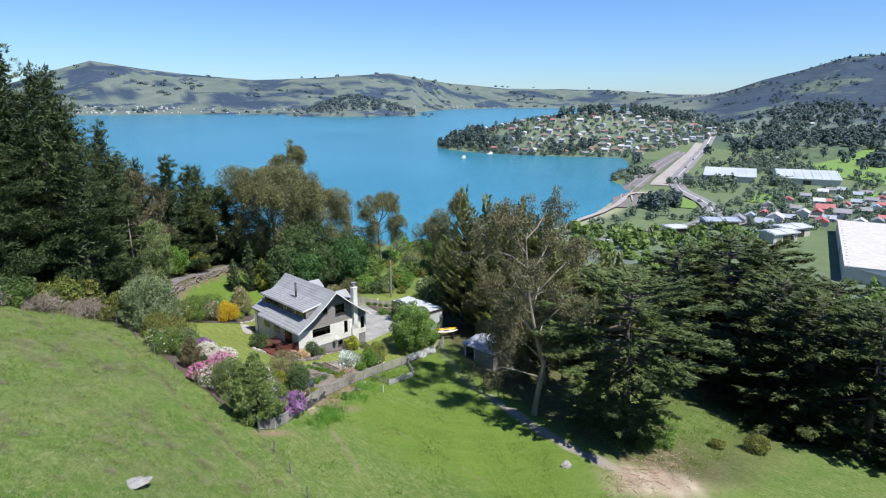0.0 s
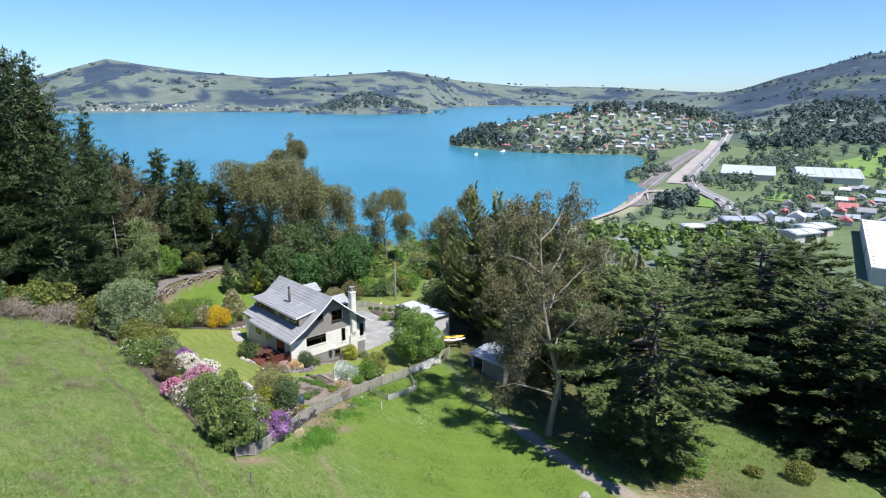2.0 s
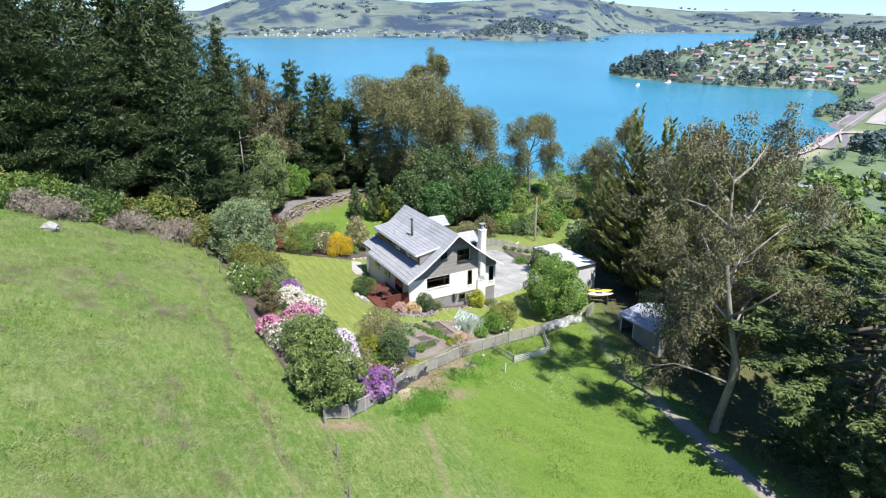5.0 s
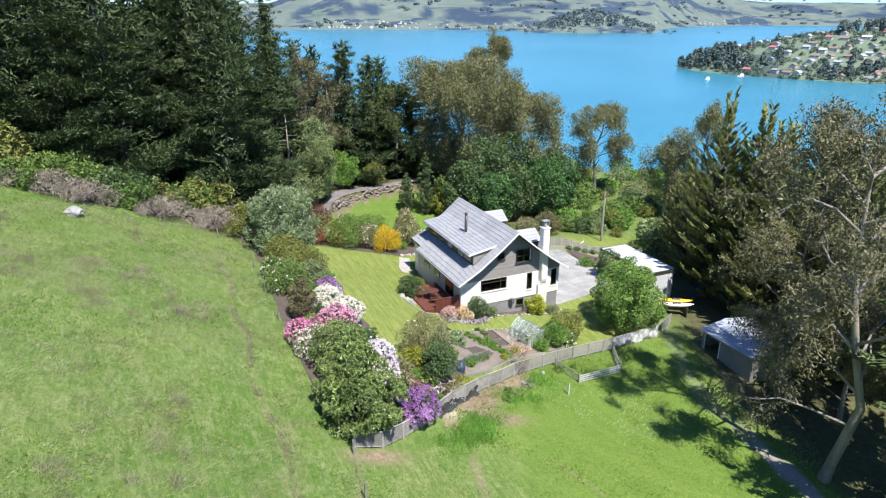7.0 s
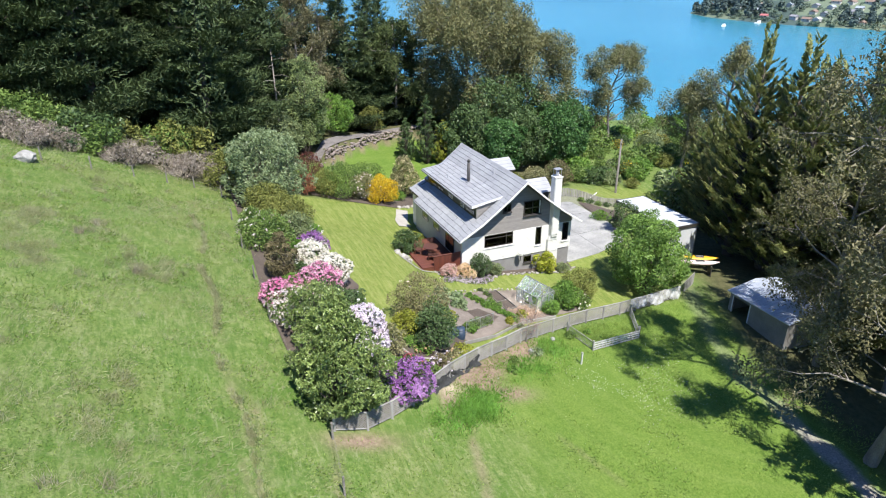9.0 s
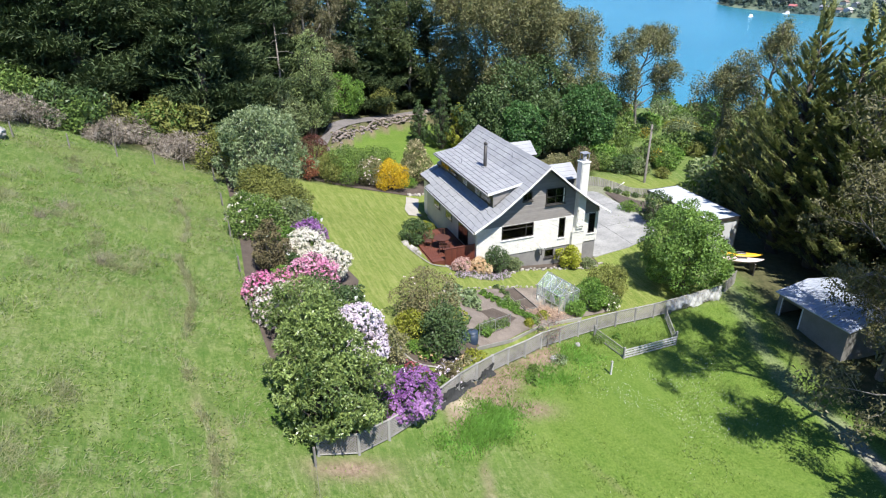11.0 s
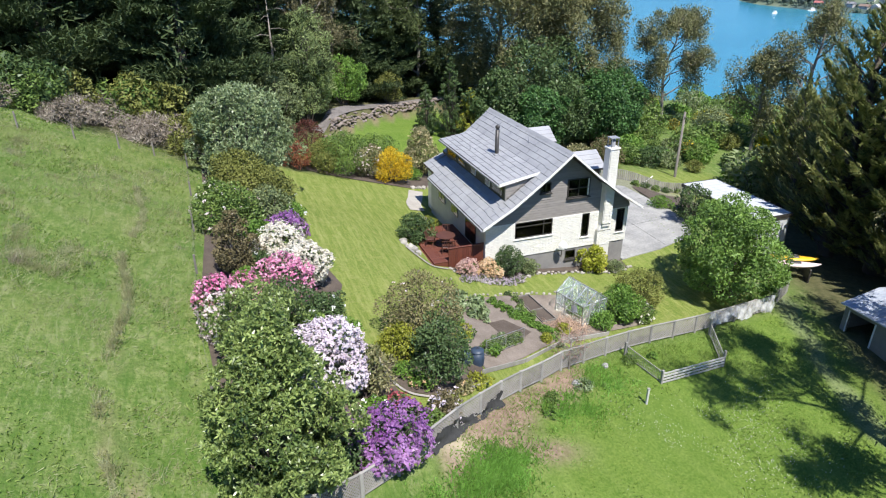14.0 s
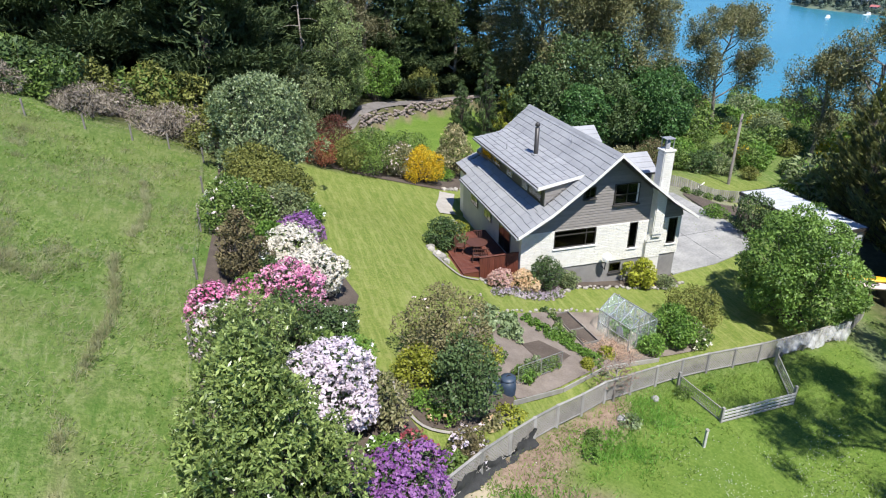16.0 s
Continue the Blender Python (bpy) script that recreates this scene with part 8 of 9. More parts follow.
def meadow():
    rng = np.random.default_rng(21)
    xy = rng.uniform((-46, -44), (11, 15.5), (30000, 2))
    xy = xy[outside_garden(xy) & (xy[:, 1] < 15.5 + 0.2 * np.minimum(0, xy[:, 0] + 26) * 1)]
    patch = bumps(xy[:, 0], xy[:, 1], 2.3, 9) + 0.6 * bumps(xy[:, 0], xy[:, 1], 0.8, 10)
    blades("grass", rng, xy[patch > -0.3], 0.14, 5, 0.05, GRASS_BLADE, "short green pasture grass blades", 0.22, 0.9, (0.5, -0.3))
    dry = xy[(patch < 0.1) & (xy[:, 0] < -19)]
    blades("dry_grass", rng, dry, 0.24, 9, 0.018, STRAW_BLADE, "pale dry grass in the pasture", 0.2, 0.7, (0.9, -0.5))
    c = rng.uniform((-44, -38), (-23.6, 10), (60, 2))
    t = np.concatenate([rng.uniform((-44, -38), (-21, 12), (90, 2))] + [p + rng.normal(0, (0.25, 0.8), (7, 2)) for p in c])
    blades("tussock", rng, t[outside_garden(t)], 0.3, 120, 0.016, STRAW_BLADE, "pale tussock clumps in the pasture", 0.22, 0.6, (0.6, -0.4))
    t = rng.uniform((-45, -38), (-24, 10), (26, 2))[:11]
    blades("dead_tussock", rng, t, 0.55, 130, 0.016, DRY_STALK, "tall dry brown tussock in the pasture", 0.16, 0.6)
    t = rng.uniform((-46, -40), (4, 12), (26, 2))
    blades("thistle", rng, t[outside_garden(t)], 0.28, 18, 0.07, WEED_LEAF, "dark green thistles in the pasture", 0.13, 0.8)
    y = rng.uniform(-25, 8, 420)
    y = y[bumps(y, y * 0, 1.6, 12) > -0.35][:320]
    x = -23.0 + 0.25 * np.sin(y * 0.7) + rng.normal(0, 0.05, len(y)) + np.where(y < -14, (y + 14) * -0.12, 0)
    blades("furrow_grass", rng, np.c_[x, y], 0.24, 40, 0.018, STRAW_BLADE, "line of dry grass along an old furrow", 0.07, 0.6)
    blades("thistle", rng, np.c_[x + 0.12, y][-110:], 0.2, 12, 0.05, WEED_LEAF, "weeds along an old furrow", 0.09, 0.7)
    c = rng.normal(0, 1, (520, 2)) * (1.3, 0.42)
    turn_ = 0.38
    lush = np.c_[-11.4 + c[:, 0] * math.cos(turn_) - c[:, 1] * math.sin(turn_), -15.1 + c[:, 0] * math.sin(turn_) + c[:, 1] * math.cos(turn_)]
    lush = np.concatenate([lush, rng.normal((-6.2, -11.9), (0.8, 0.5), (160, 2)), rng.normal((-3.6, -10.2), (0.6, 0.5), (110, 2))])
    blades("long_grass", rng, lush, 0.26, 12, 0.035, LUSH_BLADE, "lush green uncut grass on the bank", 0.16, 0.8)
    x = rng.uniform(-12, 4, 420)
    blades("long_grass", rng, np.c_[x, fence_y(x) - np.abs(rng.normal(0.7, 0.7, 420))], 0.15, 8, 0.03, GRASS_BLADE, "long uncut grass below the fence", 0.2, 0.6)
    d = rng.normal((-0.5, -14.5), (3.2, 1.7), (2600, 2))
    blades("clover_flowers", rng, d, 0.035, 1, 0.04, DAISY, "small white clover flowers in the grass", 0.1, 1.0)
    x = rng.uniform(-1.0, 3.6, 160)
    blades("long_grass", rng, np.c_[x, rng.uniform(-10.3, -8.6, 160)], 0.13, 9, 0.03, GRASS_BLADE, "long green grass inside the pen", 0.15, 0.6)
    under = rng.uniform((10, -40), (34, -26), (900, 2))
    blades("long_grass", rng, under, 0.3, 10, 0.05, GRASS_BLADE, "long grass on the gully bank", 0.3, 0.6)


meadow()


def slope_shrubs():
    """The bushy green slope behind the house, down towards the shore."""
    rng = np.random.default_rng(31)
    kinds = [bush(rng, 2.0, 2.2, 900, FRESH_LEAF, "slope_bush", "bright green bush on the slope behind", "shrub", 0.4, tri=True, group="slope bushes"), bush(rng, 2.2, 3.0, 950, BROAD_LEAF, "slope_bush", "mid green bush on the slope behind", "shrub", 0.4, tri=True, group="slope bushes"), bush(rng, 1.8, 1.9, 800, LIME_LEAF, "gorse_bush", "yellow flowering gorse on the slope behind", "shrub", 0.36, GOLD_LEAF, 60, tri=True, group="slope bushes"), bush(rng, 2.4, 3.4, 950, WILLOW_LEAF, "slope_bush", "grey-green bush on the slope behind", "shrub", 0.4, tri=True, group="slope bushes")]
    for k, (x, y) in zip(kinds, ((31, 24), (36, 28), (46, 40), (41, 34))):
        set_at(k, x, y)
    for i in range(80):
        x, y = rng.uniform(22, 66), rng.uniform(19, 74)
        if y < 21 and x < 28:
            continue
        k = rng.choice([0, 0, 1, 1, 3, 2], p=[0.25, 0.2, 0.2, 0.15, 0.14, 0.06])
        copy_at(kinds[k], x, y, rng.uniform(0, 360), rng.uniform(0.6, 1.3))
    for i in range(24):
        x, y = rng.uniform(-4, 24), rng.uniform(46, 60)
        copy_at(kinds[rng.choice([1, 3])], x, y, rng.uniform(0, 360), rng.uniform(1.0, 1.8))
    for i in range(30):
        x, y = rng.uniform(26, 44), rng.uniform(2, 18)
        copy_at(kinds[rng.choice([1, 3, 0])], x, y, rng.uniform(0, 360), rng.uniform(0.8, 1.4))


slope_shrubs()


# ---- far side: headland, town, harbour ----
# these three foliage colours carry a blue-grey cast for the haze of distance
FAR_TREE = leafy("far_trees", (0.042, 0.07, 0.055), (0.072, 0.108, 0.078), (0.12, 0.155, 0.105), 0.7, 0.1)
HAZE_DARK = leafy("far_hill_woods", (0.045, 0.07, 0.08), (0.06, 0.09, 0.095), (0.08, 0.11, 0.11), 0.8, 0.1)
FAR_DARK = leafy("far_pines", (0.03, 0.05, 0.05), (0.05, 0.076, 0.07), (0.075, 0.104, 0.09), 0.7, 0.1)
ASPHALT = plain("asphalt", (0.17, 0.17, 0.175), (0.27, 0.265, 0.26), 0.9, 0.05, 2)
PALE_VERGE = plain("pale_gravel", (0.27, 0.24, 0.22), (0.42, 0.385, 0.36), 0.95, 0.08, 1)
RAIL_BED = plain("rail_ballast", (0.13, 0.12, 0.125), (0.22, 0.205, 0.20), 0.95, 0.05, 1)
ROOFS = [plain("tile_roof_" + n, d, l, 0.7, 0.3, 4) for n, d, l in (("red", (0.32, 0.10, 0.10), (0.46, 0.17, 0.16)), ("grey", (0.17, 0.17, 0.185), (0.30, 0.30, 0.315)), ("pale", (0.38, 0.38, 0.385), (0.56, 0.56, 0.56)), ("brown", (0.17, 0.12, 0.09), (0.28, 0.20, 0.16)), ("blue_grey", (0.26, 0.30, 0.36), (0.38, 0.42, 0.48)))]
FAR_ROOF = plain("grey_green_roofing", (0.36, 0.41, 0.42), (0.48, 0.53, 0.54), 0.5, 0.05, 1)
FACTORY_ROOF = plain("pale_blue_roofing", (0.33, 0.375, 0.43), (0.43, 0.475, 0.535), 0.5, 0.05, 1)
FAR_WALL = plain("far_house_wall", (0.26, 0.25, 0.25), (0.44, 0.43, 0.42), 0.8, 0.4, 4)
CREAM = plain("house_wall", (0.42, 0.40, 0.36), (0.60, 0.575, 0.53), 0.8, 0.4, 4)


def land(x, y):
    return float(land_height(x, y))


def woods(name, rng, trees, mat, label, per=36, fine=0.62):
    """Many far trees as one mesh of leaf clumps: rows of x, y, height, radius."""
    trees = np.array(trees, float)
    n = len(trees)
    z = land_height(trees[:, 0], trees[:, 1])
    k = np.repeat(np.arange(n), per)
    d = unit(rng.normal(0, 1, (n * per, 3)) + (0, 0, 0.3))
    s = rng.uniform(0.55, 1.0, (n * per, 1))
    c = np.c_[trees[:, :2], z + trees[:, 2] * 0.52]
    r = np.c_[trees[:, 3], trees[:, 3], trees[:, 2] * 0.5]
    P = c[k] + d * r[k] * s
    P[:, :2] = c[k, :2] + (P[:, :2] - c[k, :2]) * (1.25 - 0.6 * np.clip((P[:, 2] - z[k]) / trees[k, 2], 0, 1))[:, None]
    N = unit(d + rng.normal(0, 0.4, d.shape) + (0, 0, 0.4))
    U = np.cross(N, rng.normal(0, 1, d.shape))
    size = trees[k, 3] * rng.uniform(0.7, 1.2, len(k)) * fine
    ob = leaf_part(name, P, U, N, size, size * 0.9, mat, None, tri=True)
    return tagged(ob, label, "woods", "", "stuff")


def far_house(rng, w, l, h, roof_mat, label, two=False):
    t = thing("cottage", (0, 0, 0), label, "house", "far houses")
    body = part("wall", block((-w / 2, -l / 2, -3), (w / 2, l / 2, h)), CREAM, t)
    r = 0.24 * w + 0.6
    part("roof", prism([(-w / 2 - 0.5, h - 0.1), (0, h + r), (w / 2 + 0.5, h - 0.1), (w / 2 + 0.5, h - 0.3), (-w / 2 - 0.5, h - 0.3)], l + 1, "y", -l / 2 - 0.5), roof_mat, t)
    for s in (-1, 1):
        for k in (-0.28, 0.22):
            part("window", block((s * (w / 2 + 0.02) - 0.03, l * k - 0.9, h - 1.9), (s * (w / 2 + 0.02) + 0.03, l * k + 0.9, h - 0.7)), DARK_FRAME, t)
    for k in (-0.25, 0.25):
        part("window", block((w * k - 0.9, -l / 2 - 0.05, h - 1.9), (w * k + 0.9, -l / 2 + 0.01, h - 0.7)), DARK_FRAME, t)
    return t


def settle():
    rng = np.random.default_rng(41)
    words = ("red tiled", "grey roofed", "white roofed", "brown roofed", "blue-grey roofed")
    kinds = [far_house(rng, 8.5 + (i % 3), 11 + 2 * (i % 2), 3.2 + 2.2 * (i % 4 == 2), ROOFS[i % 5], f"small {words[i % 5]} house across the bay") for i in range(8)]
    spots = []
    while len(spots) < 310:
        x, y = rng.uniform(575, 1010), rng.uniform(335, 640)
        g = float(shore_gap(x, y))
        if g < 22 or any(math.hypot(x - a, y - b) < 11.0 for a, b, *_ in spots):
            continue
        if x < 640 and y > 500 and rng.random() < 0.85:
            continue
        spots.append((x, y, rng.choice([0, 1, 2, 3, 4, 1, 6, 3, 4, 7, 1, 3])))
    for x, y in ((1180, 275), (1205, 262), (1150, 292), (1235, 255), (1110, 305), (670, 200), (690, 214), (655, 192), (705, 190), (1010, 215), (1040, 205)):
        spots.append((x, y, rng.integers(0, 8)))
    town = []
    for i in range(12):
        for j in range(8):
            x, y = 300 + 15.5 * i + 4 * j, -14 + 15.5 * j - 2.0 * i
            if x < 345 and y < 52 or rng.random() < 0.16:
                continue
            if y > 92 or y < 4 or x > 505 or (x > 440 and y > 78) or (x < 380 and y > 84):
                continue
            town.append((x + rng.uniform(-2.5, 2.5), y + rng.uniform(-2, 2), rng.choice([0, 1, 1, 2, 5, 4, 0, 6, 4])))
    first = set()
    for x, y, k in town + spots:
        k = int(k)
        m = pose(x, y, land(x, y), 0, 0, rng.choice([15, 105]) + rng.uniform(-8, 8)) @ Matrix.Scale(0.84 if y > 150 else 0.78, 4)
        if k in first:
            copy_thing(kinds[k], m)
        else:
            first.add(k)
            kinds[k].matrix_world = m
    # headland and valley trees
    t = []
    while len(t) < 1700:
        x, y = rng.uniform(560, 1060), rng.uniform(335, 650)
        g = float(shore_gap(x, y))
        near = min(math.hypot(x - a, y - b) for a, b, *_ in spots)
        if g < 3 or near < 6.0 or (g > 45 and rng.random() < 0.2):
            continue
        t.append((x, y, rng.uniform(2.8, 6.0), rng.uniform(1.8, 3.6)))
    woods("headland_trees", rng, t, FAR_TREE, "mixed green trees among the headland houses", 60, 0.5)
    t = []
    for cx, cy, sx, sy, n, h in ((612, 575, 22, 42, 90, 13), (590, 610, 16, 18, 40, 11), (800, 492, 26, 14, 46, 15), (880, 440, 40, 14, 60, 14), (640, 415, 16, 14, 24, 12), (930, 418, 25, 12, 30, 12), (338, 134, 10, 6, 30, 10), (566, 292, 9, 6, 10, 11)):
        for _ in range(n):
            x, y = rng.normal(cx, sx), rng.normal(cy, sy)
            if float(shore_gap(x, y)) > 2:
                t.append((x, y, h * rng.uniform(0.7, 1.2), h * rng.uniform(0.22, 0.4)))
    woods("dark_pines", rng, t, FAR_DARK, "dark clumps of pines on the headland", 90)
    t = []
    for _ in range(900):
        x, y = rng.uniform(235, 640), rng.uniform(-60, 260)
        g = float(shore_gap(x, y))
        if g < 6 or any(math.hypot(x - a, y - b) < 7.5 for a, b, *_ in town):
            continue
        if 296 < x < 425 and 84 < y < 158 and y < 0.55 * x - 60:
            continue
        road = np.abs(np.interp(x, [250, 310, 347, 390, 413, 463, 608, 867], [101, 99, 108, 143, 162, 187, 242, 337]) - y) < 14
        rail = abs(np.interp(x, [326, 345, 445, 634, 727], [150, 156, 197, 270, 305]) - y) < 12
        if road or rail or (470 < x < 560 and 70 < y < 190) or (228 < x < 360 and -30 < y < 40):
            continue
        t.append((x, y, rng.uniform(3, 6.5), rng.uniform(1.6, 3.4)))
    while len(t) < 760:
        x, y = rng.uniform(300, 510), rng.uniform(-5, 112)
        if all(math.hypot(x - a, y - b) > 5.5 for a, b, *_ in town) and not (x < 348 and y < 52):
            t.append((x, y, rng.uniform(1.8, 5), rng.uniform(1.2, 2.6)))
    near_trees = []
    for _ in range(420):
        x, y = rng.uniform(120, 300), rng.uniform(-40, 130)
        if float(shore_gap(x, y)) > 4 and not (222 < x < 345 and -48 < y < 52) and not (x > 255 and y > 80):
            near_trees.append((x, y, rng.uniform(3, 8), rng.uniform(2, 4.5)))
    for cx, cy, sx, sy, n in ((452, 172, 8, 7, 16), (440, 245, 16, 8, 40), (470, 240, 14, 7, 30), (505, 120, 22, 5, 30), (475, 155, 10, 4, 18), (640, 180, 26, 16, 60), (720, 200, 30, 14, 70), (600, 140, 20, 8, 30)):
        for _ in range(n):
            x, y = rng.normal(cx, sx), rng.normal(cy, sy)
            if float(shore_gap(x, y)) > 1:
                t.append((x, y, rng.uniform(5, 9), rng.uniform(2.5, 4.5)))
    woods("gully_woods", rng, near_trees, BROAD_LEAF, "mixed green trees in the lower gully", 60)
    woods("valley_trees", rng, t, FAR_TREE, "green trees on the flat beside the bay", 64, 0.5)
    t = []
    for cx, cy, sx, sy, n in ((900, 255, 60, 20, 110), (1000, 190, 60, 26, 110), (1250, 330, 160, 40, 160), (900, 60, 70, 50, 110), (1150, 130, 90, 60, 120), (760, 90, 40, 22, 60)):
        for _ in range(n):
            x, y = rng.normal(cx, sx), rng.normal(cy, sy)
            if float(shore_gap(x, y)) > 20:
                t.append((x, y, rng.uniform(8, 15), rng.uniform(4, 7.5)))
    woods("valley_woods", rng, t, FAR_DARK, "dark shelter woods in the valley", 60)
    # far shore settlement
    v, f = [], []
    for _ in range(150):
        az, r = rng.choice([rng.normal(17.5, 2.6), rng.normal(30, 5), rng.normal(45.5, 1.6), rng.normal(65.6, 1.0)], p=[0.5, 0.16, 0.16, 0.18]), rng.uniform(20, 240)
        b = float(np.interp(az, [0, 15, 25, 28, 41, 44, 47, 54, 61, 66], [2800, 2753, 2642, 2560, 2700, 3400, 3700, 3857, 3520, 3000])) + r
        x, y = HUB[0] + b * math.sin(radians(az)), HUB[1] + b * math.cos(radians(az))
        z, w, h = land(x, y), rng.uniform(2, 4), rng.uniform(1.2, 2.2)
        k = len(v)
        v += [(x - w, y - w, z - 4), (x + w, y - w, z - 4), (x + w, y + w, z - 4), (x - w, y + w, z - 4), (x - w, y - w, z + h), (x + w, y - w, z + h), (x + w, y + w, z + h), (x - w, y + w, z + h), (x - w, y, z + h + 3), (x + w, y, z + h + 3)]
        f += [(k, k + 1, k + 5, k + 4), (k + 1, k + 2, k + 6, k + 9, k + 5), (k + 2, k + 3, k + 7, k + 6), (k + 3, k, k + 4, k + 8, k + 7), (k + 4, k + 5, k + 9, k + 8), (k + 6, k + 7, k + 8, k + 9)]
    tagged(link_mesh("far_village", v, f, FAR_WALL), "tiny pale houses along the far shore", "village", "", "stuff")
    # woods on the far ridges
    t = []
    for _ in range(700):
        az = rng.uniform(9, 62)
        b = float(np.interp(az, [0, 15, 25, 28, 41, 44, 47, 54, 61, 66], [2800, 2753, 2642, 2560, 2700, 3400, 3700, 3857, 3520, 3000]))
        r = b + (rng.uniform(1000, 1180) if rng.random() < 0.08 else rng.uniform(60, 1000))
        x, y = HUB[0] + r * math.sin(radians(az)), HUB[1] + r * math.cos(radians(az))
        if bumps(x, y, 140, 12) > 0.25:
            t.append((x, y, rng.uniform(7, 12), rng.uniform(8, 18)))
    for _ in range(240):
        az, r = rng.normal(36, 2.6), rng.normal(2500, 90)
        t.append((HUB[0] + r * math.sin(radians(az)), HUB[1] + r * math.cos(radians(az)), rng.uniform(10, 18), rng.uniform(7, 12)))
    for _ in range(900):
        az, r = rng.uniform(63, 80), rng.uniform(1250, 2550)
        x, y = HUB[0] + r * math.sin(radians(az)), HUB[1] + r * math.cos(radians(az))
        if bumps(x, y, 90, 25) + 0.5 * bumps(x, y, 33, 26) > 0.1:
            t.append((x, y, rng.uniform(5, 9), rng.uniform(3.5, 7)))
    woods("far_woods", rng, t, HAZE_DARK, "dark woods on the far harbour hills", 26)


def big_shed(name, corner, along_x, width, height, label, roof_mat, wall_mat):
    """A long low warehouse: corner, end of its long side, width across, wall height."""
    a, b = Vector((*corner, 0)), Vector((*along_x, 0))
    l = (b - a).length
    turn = math.degrees(math.atan2(b.y - a.y, b.x - a.x))
    t = thing(name, (a.x, a.y, land(a.x, a.y)), label, "warehouse", "", turn)
    part("wall", block((0, 0, -3), (l, width, height)), wall_mat, t)
    roof = part("roof", prism([(-1, height), (width / 2, height + width * 0.09), (width + 1, height), (width + 1, height - 0.5), (-1, height - 0.5)], l + 2, "x", -1), roof_mat, t)
    n = int(l / 6)
    for i in range(n + 1):
        for s, y0 in ((-1, -0.9), (1, width + 0.9)):
            part("roof_rib", beam(bmesh.new(), (i * l / n, y0, height + 0.15), (i * l / n, width / 2, height + width * 0.09 + 0.15), 0.35, 0.2), wall_mat if i % 2 else roof_mat, roof)
    part("door", block((l * 0.4, -0.15, 0), (l * 0.4 + 6, 0.05, height * 0.7)), DARK_FRAME, t)
    return t


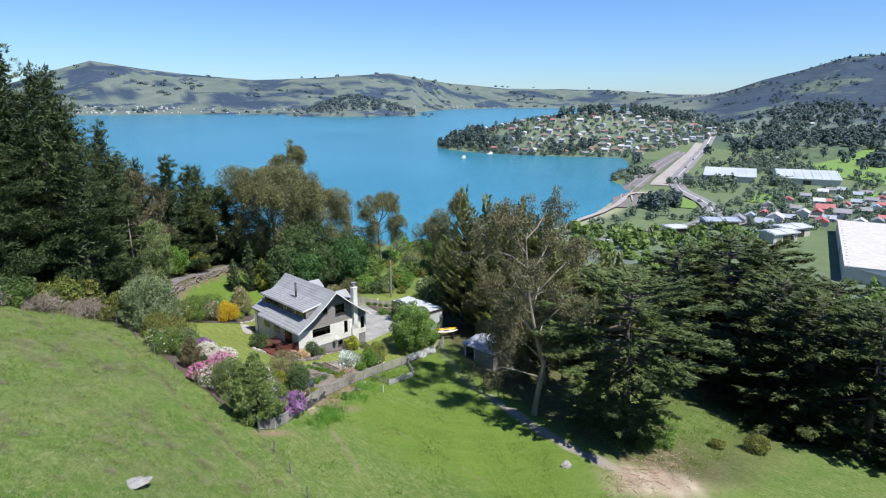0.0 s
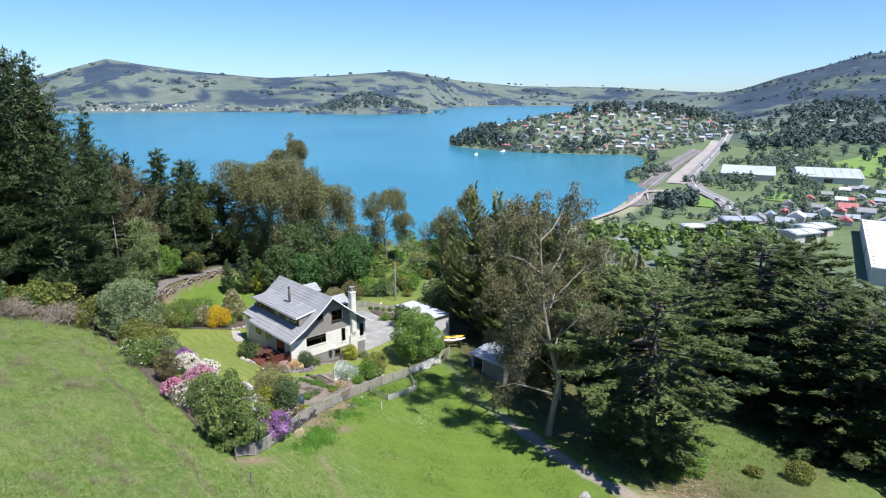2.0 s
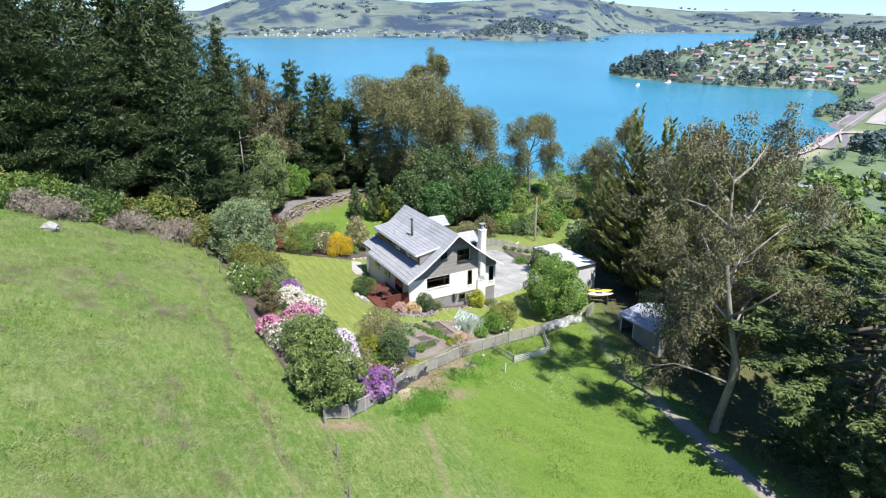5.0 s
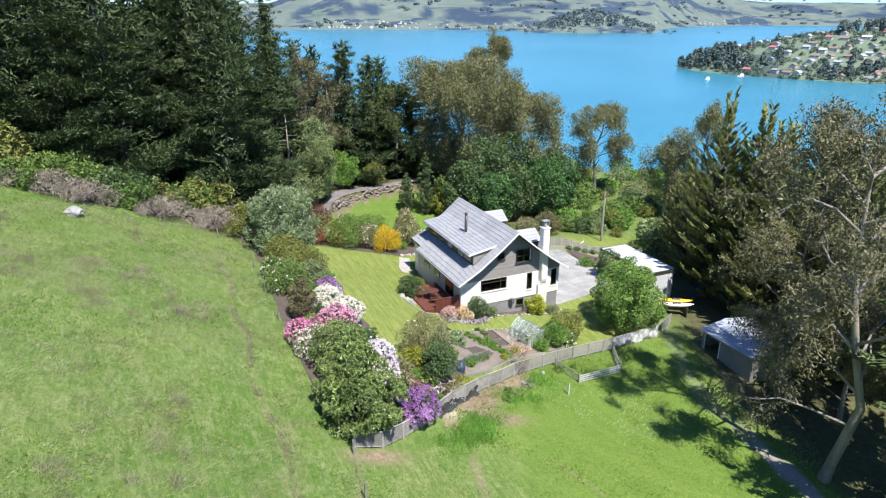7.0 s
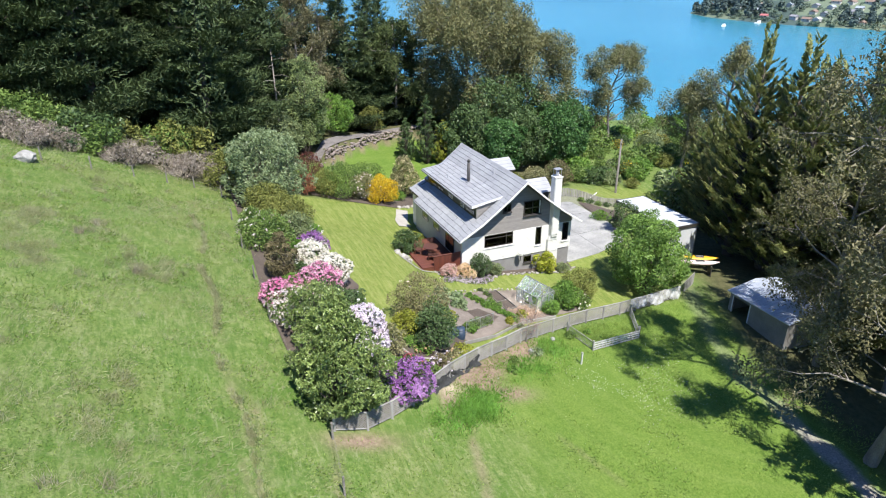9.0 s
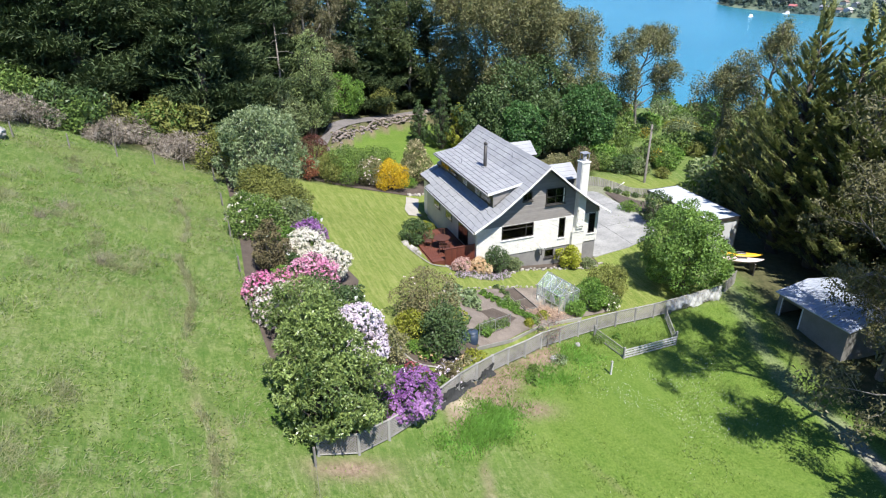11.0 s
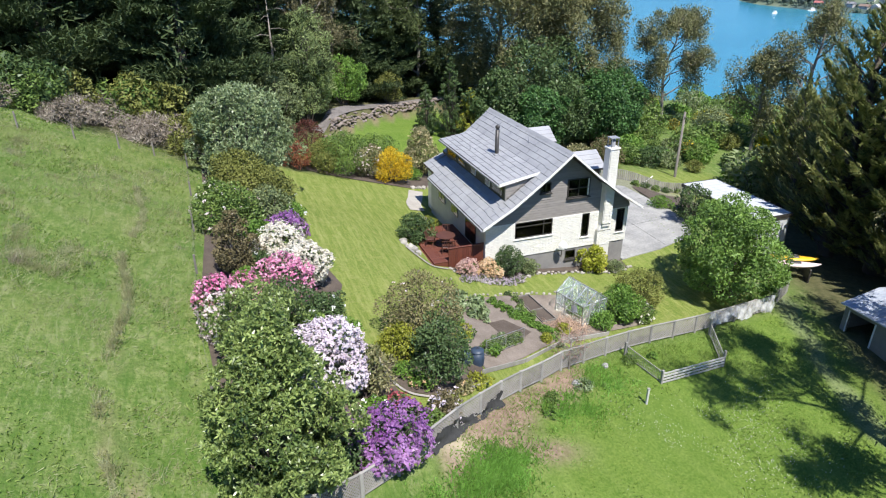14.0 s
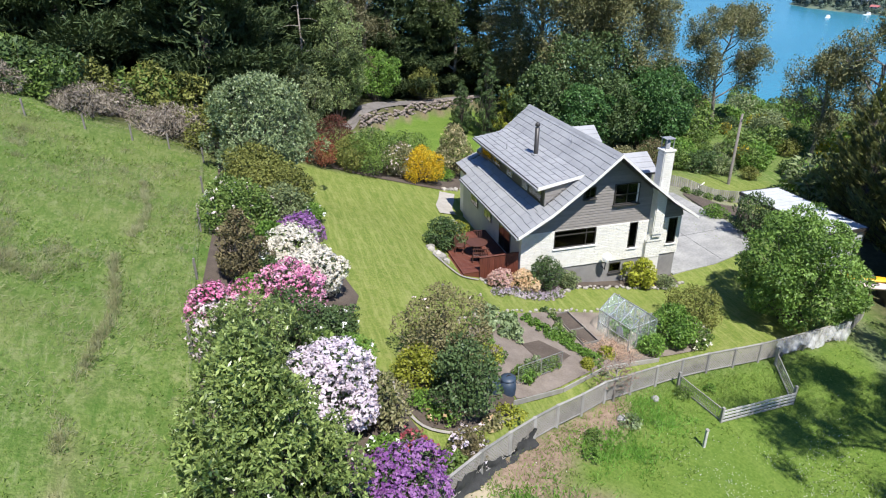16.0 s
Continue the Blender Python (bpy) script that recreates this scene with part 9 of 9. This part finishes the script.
def build_town():
    big_shed("warehouse", (486, 172), (500, 136), 50, 5, "long white-roofed warehouse by the highway", FAR_ROOF, CREAM)
    big_shed("warehouse", (512, 122), (530, 82), 52, 5, "long pale-roofed warehouse on the flat", FAR_ROOF, CREAM)
    big_shed("warehouse", (232, 2), (334, 32), -46, 6.5, "huge white-roofed factory shed", FACTORY_ROOF, CREAM)
    big_shed("shop_building", (292, 82), (304, 70), 11, 4.5, "low grey shop with a pale roof", BLUE_STEEL, SHED_WALL)
    big_shed("shop_building", (264, 89), (273, 84), 8, 3.5, "low white-roofed shop beside the road", WHITE_STEEL, CREAM)
    big_shed("apartment_block", (297, 44), (313, 38), 10, 5, "white flat-roofed building in the town", WHITE_STEEL, CREAM)
    big_shed("apartment_block", (280, 44), (294, 38), 9, 5, "white two-storey building in the town", WHITE_STEEL, CREAM)
    road = [(225, 104), (250, 101), (269, 96), (288, 90), (312, 89), (340, 99), (366, 114), (390, 134), (416, 158), (463, 187), (529, 212), (608, 242), (733, 289), (867, 337), (920, 356)]
    ribbon("verge", [(432, 183), (470, 199), (520, 217), (588, 243), (700, 285), (820, 328)], 16, PALE_VERGE, "pale gravel works beside the highway", "verge", 0.5, 8, land)
    ribbon("road", road, 11, ASPHALT, "grey two-lane coastal highway", "road", 0.9, 6, land)
    ribbon("road_line", [(p[0], p[1]) for p in road], 0.5, WHITE_PAINT, "white centre line on the highway", "road marking", 1.0, 6, land)
    ribbon("railway", [(326, 152), (345, 162), (380, 184), (445, 209), (550, 250), (634, 280), (727, 311)], 17, RAIL_BED, "brown-grey ballasted rail yard", "railway", 0.6, 8, land)
    for o in (-5, 3):
        ribbon("rail_track", [(345, 162 + o), (380, 184 + o), (445, 209 + o), (550, 250 + o), (634, 280 + o), (727, 311 + o)], 0.9, PALE_VERGE, "pale railway track in the yard", "railway", 0.8, 8, land)
    ribbon("sea_wall", [(262, 146), (300, 152), (330, 160), (372, 176), (384, 170), (392, 162)], 4, PALE_VERGE, "pale stone sea wall along the beach", "sea wall", 1.2, 6, land)
    for pts in ([(352, -30), (372, 60), (382, 88)], [(290, 82), (340, 70), (420, 50), (480, 36)], [(300, 20), (360, 5), (440, -15)]):
        ribbon("street", pts, 7, ASPHALT, "grey town street between houses", "street", 0.7, 6, land)
    for pts in ([(470, 62), (560, 38), (560, 20), (470, 40)], [(560, 60), (620, 40), (760, 30), (920, 90), (900, 150), (760, 150), (640, 150), (600, 110)], [(400, 106), (440, 112), (445, 88), (400, 84)], [(346, 112), (372, 126), (386, 142), (366, 148), (344, 132)], [(930, 270), (1080, 270), (1120, 300), (960, 320)]):
        bm = bmesh.new()
        bm.faces.new([bm.verts.new((x, y, 0)) for x, y in pts])
        bmesh.ops.triangulate(bm, faces=bm.faces)
        for _ in range(4):
            bmesh.ops.subdivide_edges(bm, edges=[e for e in bm.edges if e.calc_length() > 14], cuts=1)
            bmesh.ops.triangulate(bm, faces=bm.faces)
        for v in bm.verts:
            v.co.z = land(v.co.x, v.co.y) + 0.5
        bmesh.ops.recalc_face_normals(bm, faces=bm.faces)
        if sum(f.normal.z for f in bm.faces) < 0:
            bmesh.ops.reverse_faces(bm, faces=bm.faces)
        tagged(part("field", bm, FIELD, None), "bright green playing field", "field", "", "structure")
    for i, (x, y, s) in enumerate(((503, 472, 1.0), (568, 488, 0.9), (560, 482, 0.8))):
        boat = thing("boat", (x, y, SEA), "small white boat moored in the bay", "boat", "boats", 20 + 70 * i)
        bm = bmesh.new()
        bmesh.ops.create_uvsphere(bm, u_segments=14, v_segments=8, radius=1)
        for v in bm.verts:
            v.co = Vector((v.co.x * 5 * s, v.co.y * 1.6 * s * (1 - 0.4 * max(0, v.co.x)), max(-0.6, min(v.co.z, 0.45)) * 1.8 * s))
        part("hull", bm, WHITE_PAINT, boat)
        part("cabin", block((-2.2 * s, -1.0 * s, 0.7 * s), (1.4 * s, 1.0 * s, 2.3 * s), 0.2), WHITE_PAINT, boat)
        part("windscreen", block((1.42 * s, -0.8 * s, 1.3 * s), (1.5 * s, 0.8 * s, 2.1 * s)), DARK_FRAME, boat)
    rng = np.random.default_rng(6)
    car = thing("car", (0, 0, 0), "small car on the highway far off", "car", "cars")
    part("body", block((-2.2, -0.9, 0.35), (2.2, 0.9, 0.95), 0.15), ROOFS[1], car)
    part("cabin", block((-1.3, -0.8, 0.955), (1.0, 0.8, 1.5), 0.2), DARK_FRAME, car)
    for x in (-1.4, 1.4):
        for y in (-0.85, 0.85):
            v, f = tubes([[((x, y - 0.1, 0.34), 0.34), ((x, y + 0.1, 0.34), 0.34)]], 10)
            link_mesh("wheel", v, f, BLACK_NET, car)
    spots = [(347, 108, 22), (372, 123, 40), (412, 161, 38), (470, 190, 21), (560, 224, 21), (640, 254, 21), (310, 99, 5)]
    car.matrix_world = pose(*spots[0][:2], land(*spots[0][:2]) + 0.95, 0, 0, spots[0][2])
    for x, y, a in spots[1:]:
        copy_thing(car, pose(x, y, land(x, y) + 0.95, 0, 0, a))


FIELD = plain("playing_field", (0.11, 0.21, 0.035), (0.17, 0.27, 0.06), 0.9, 0.02, 0.5)
settle()
build_town()
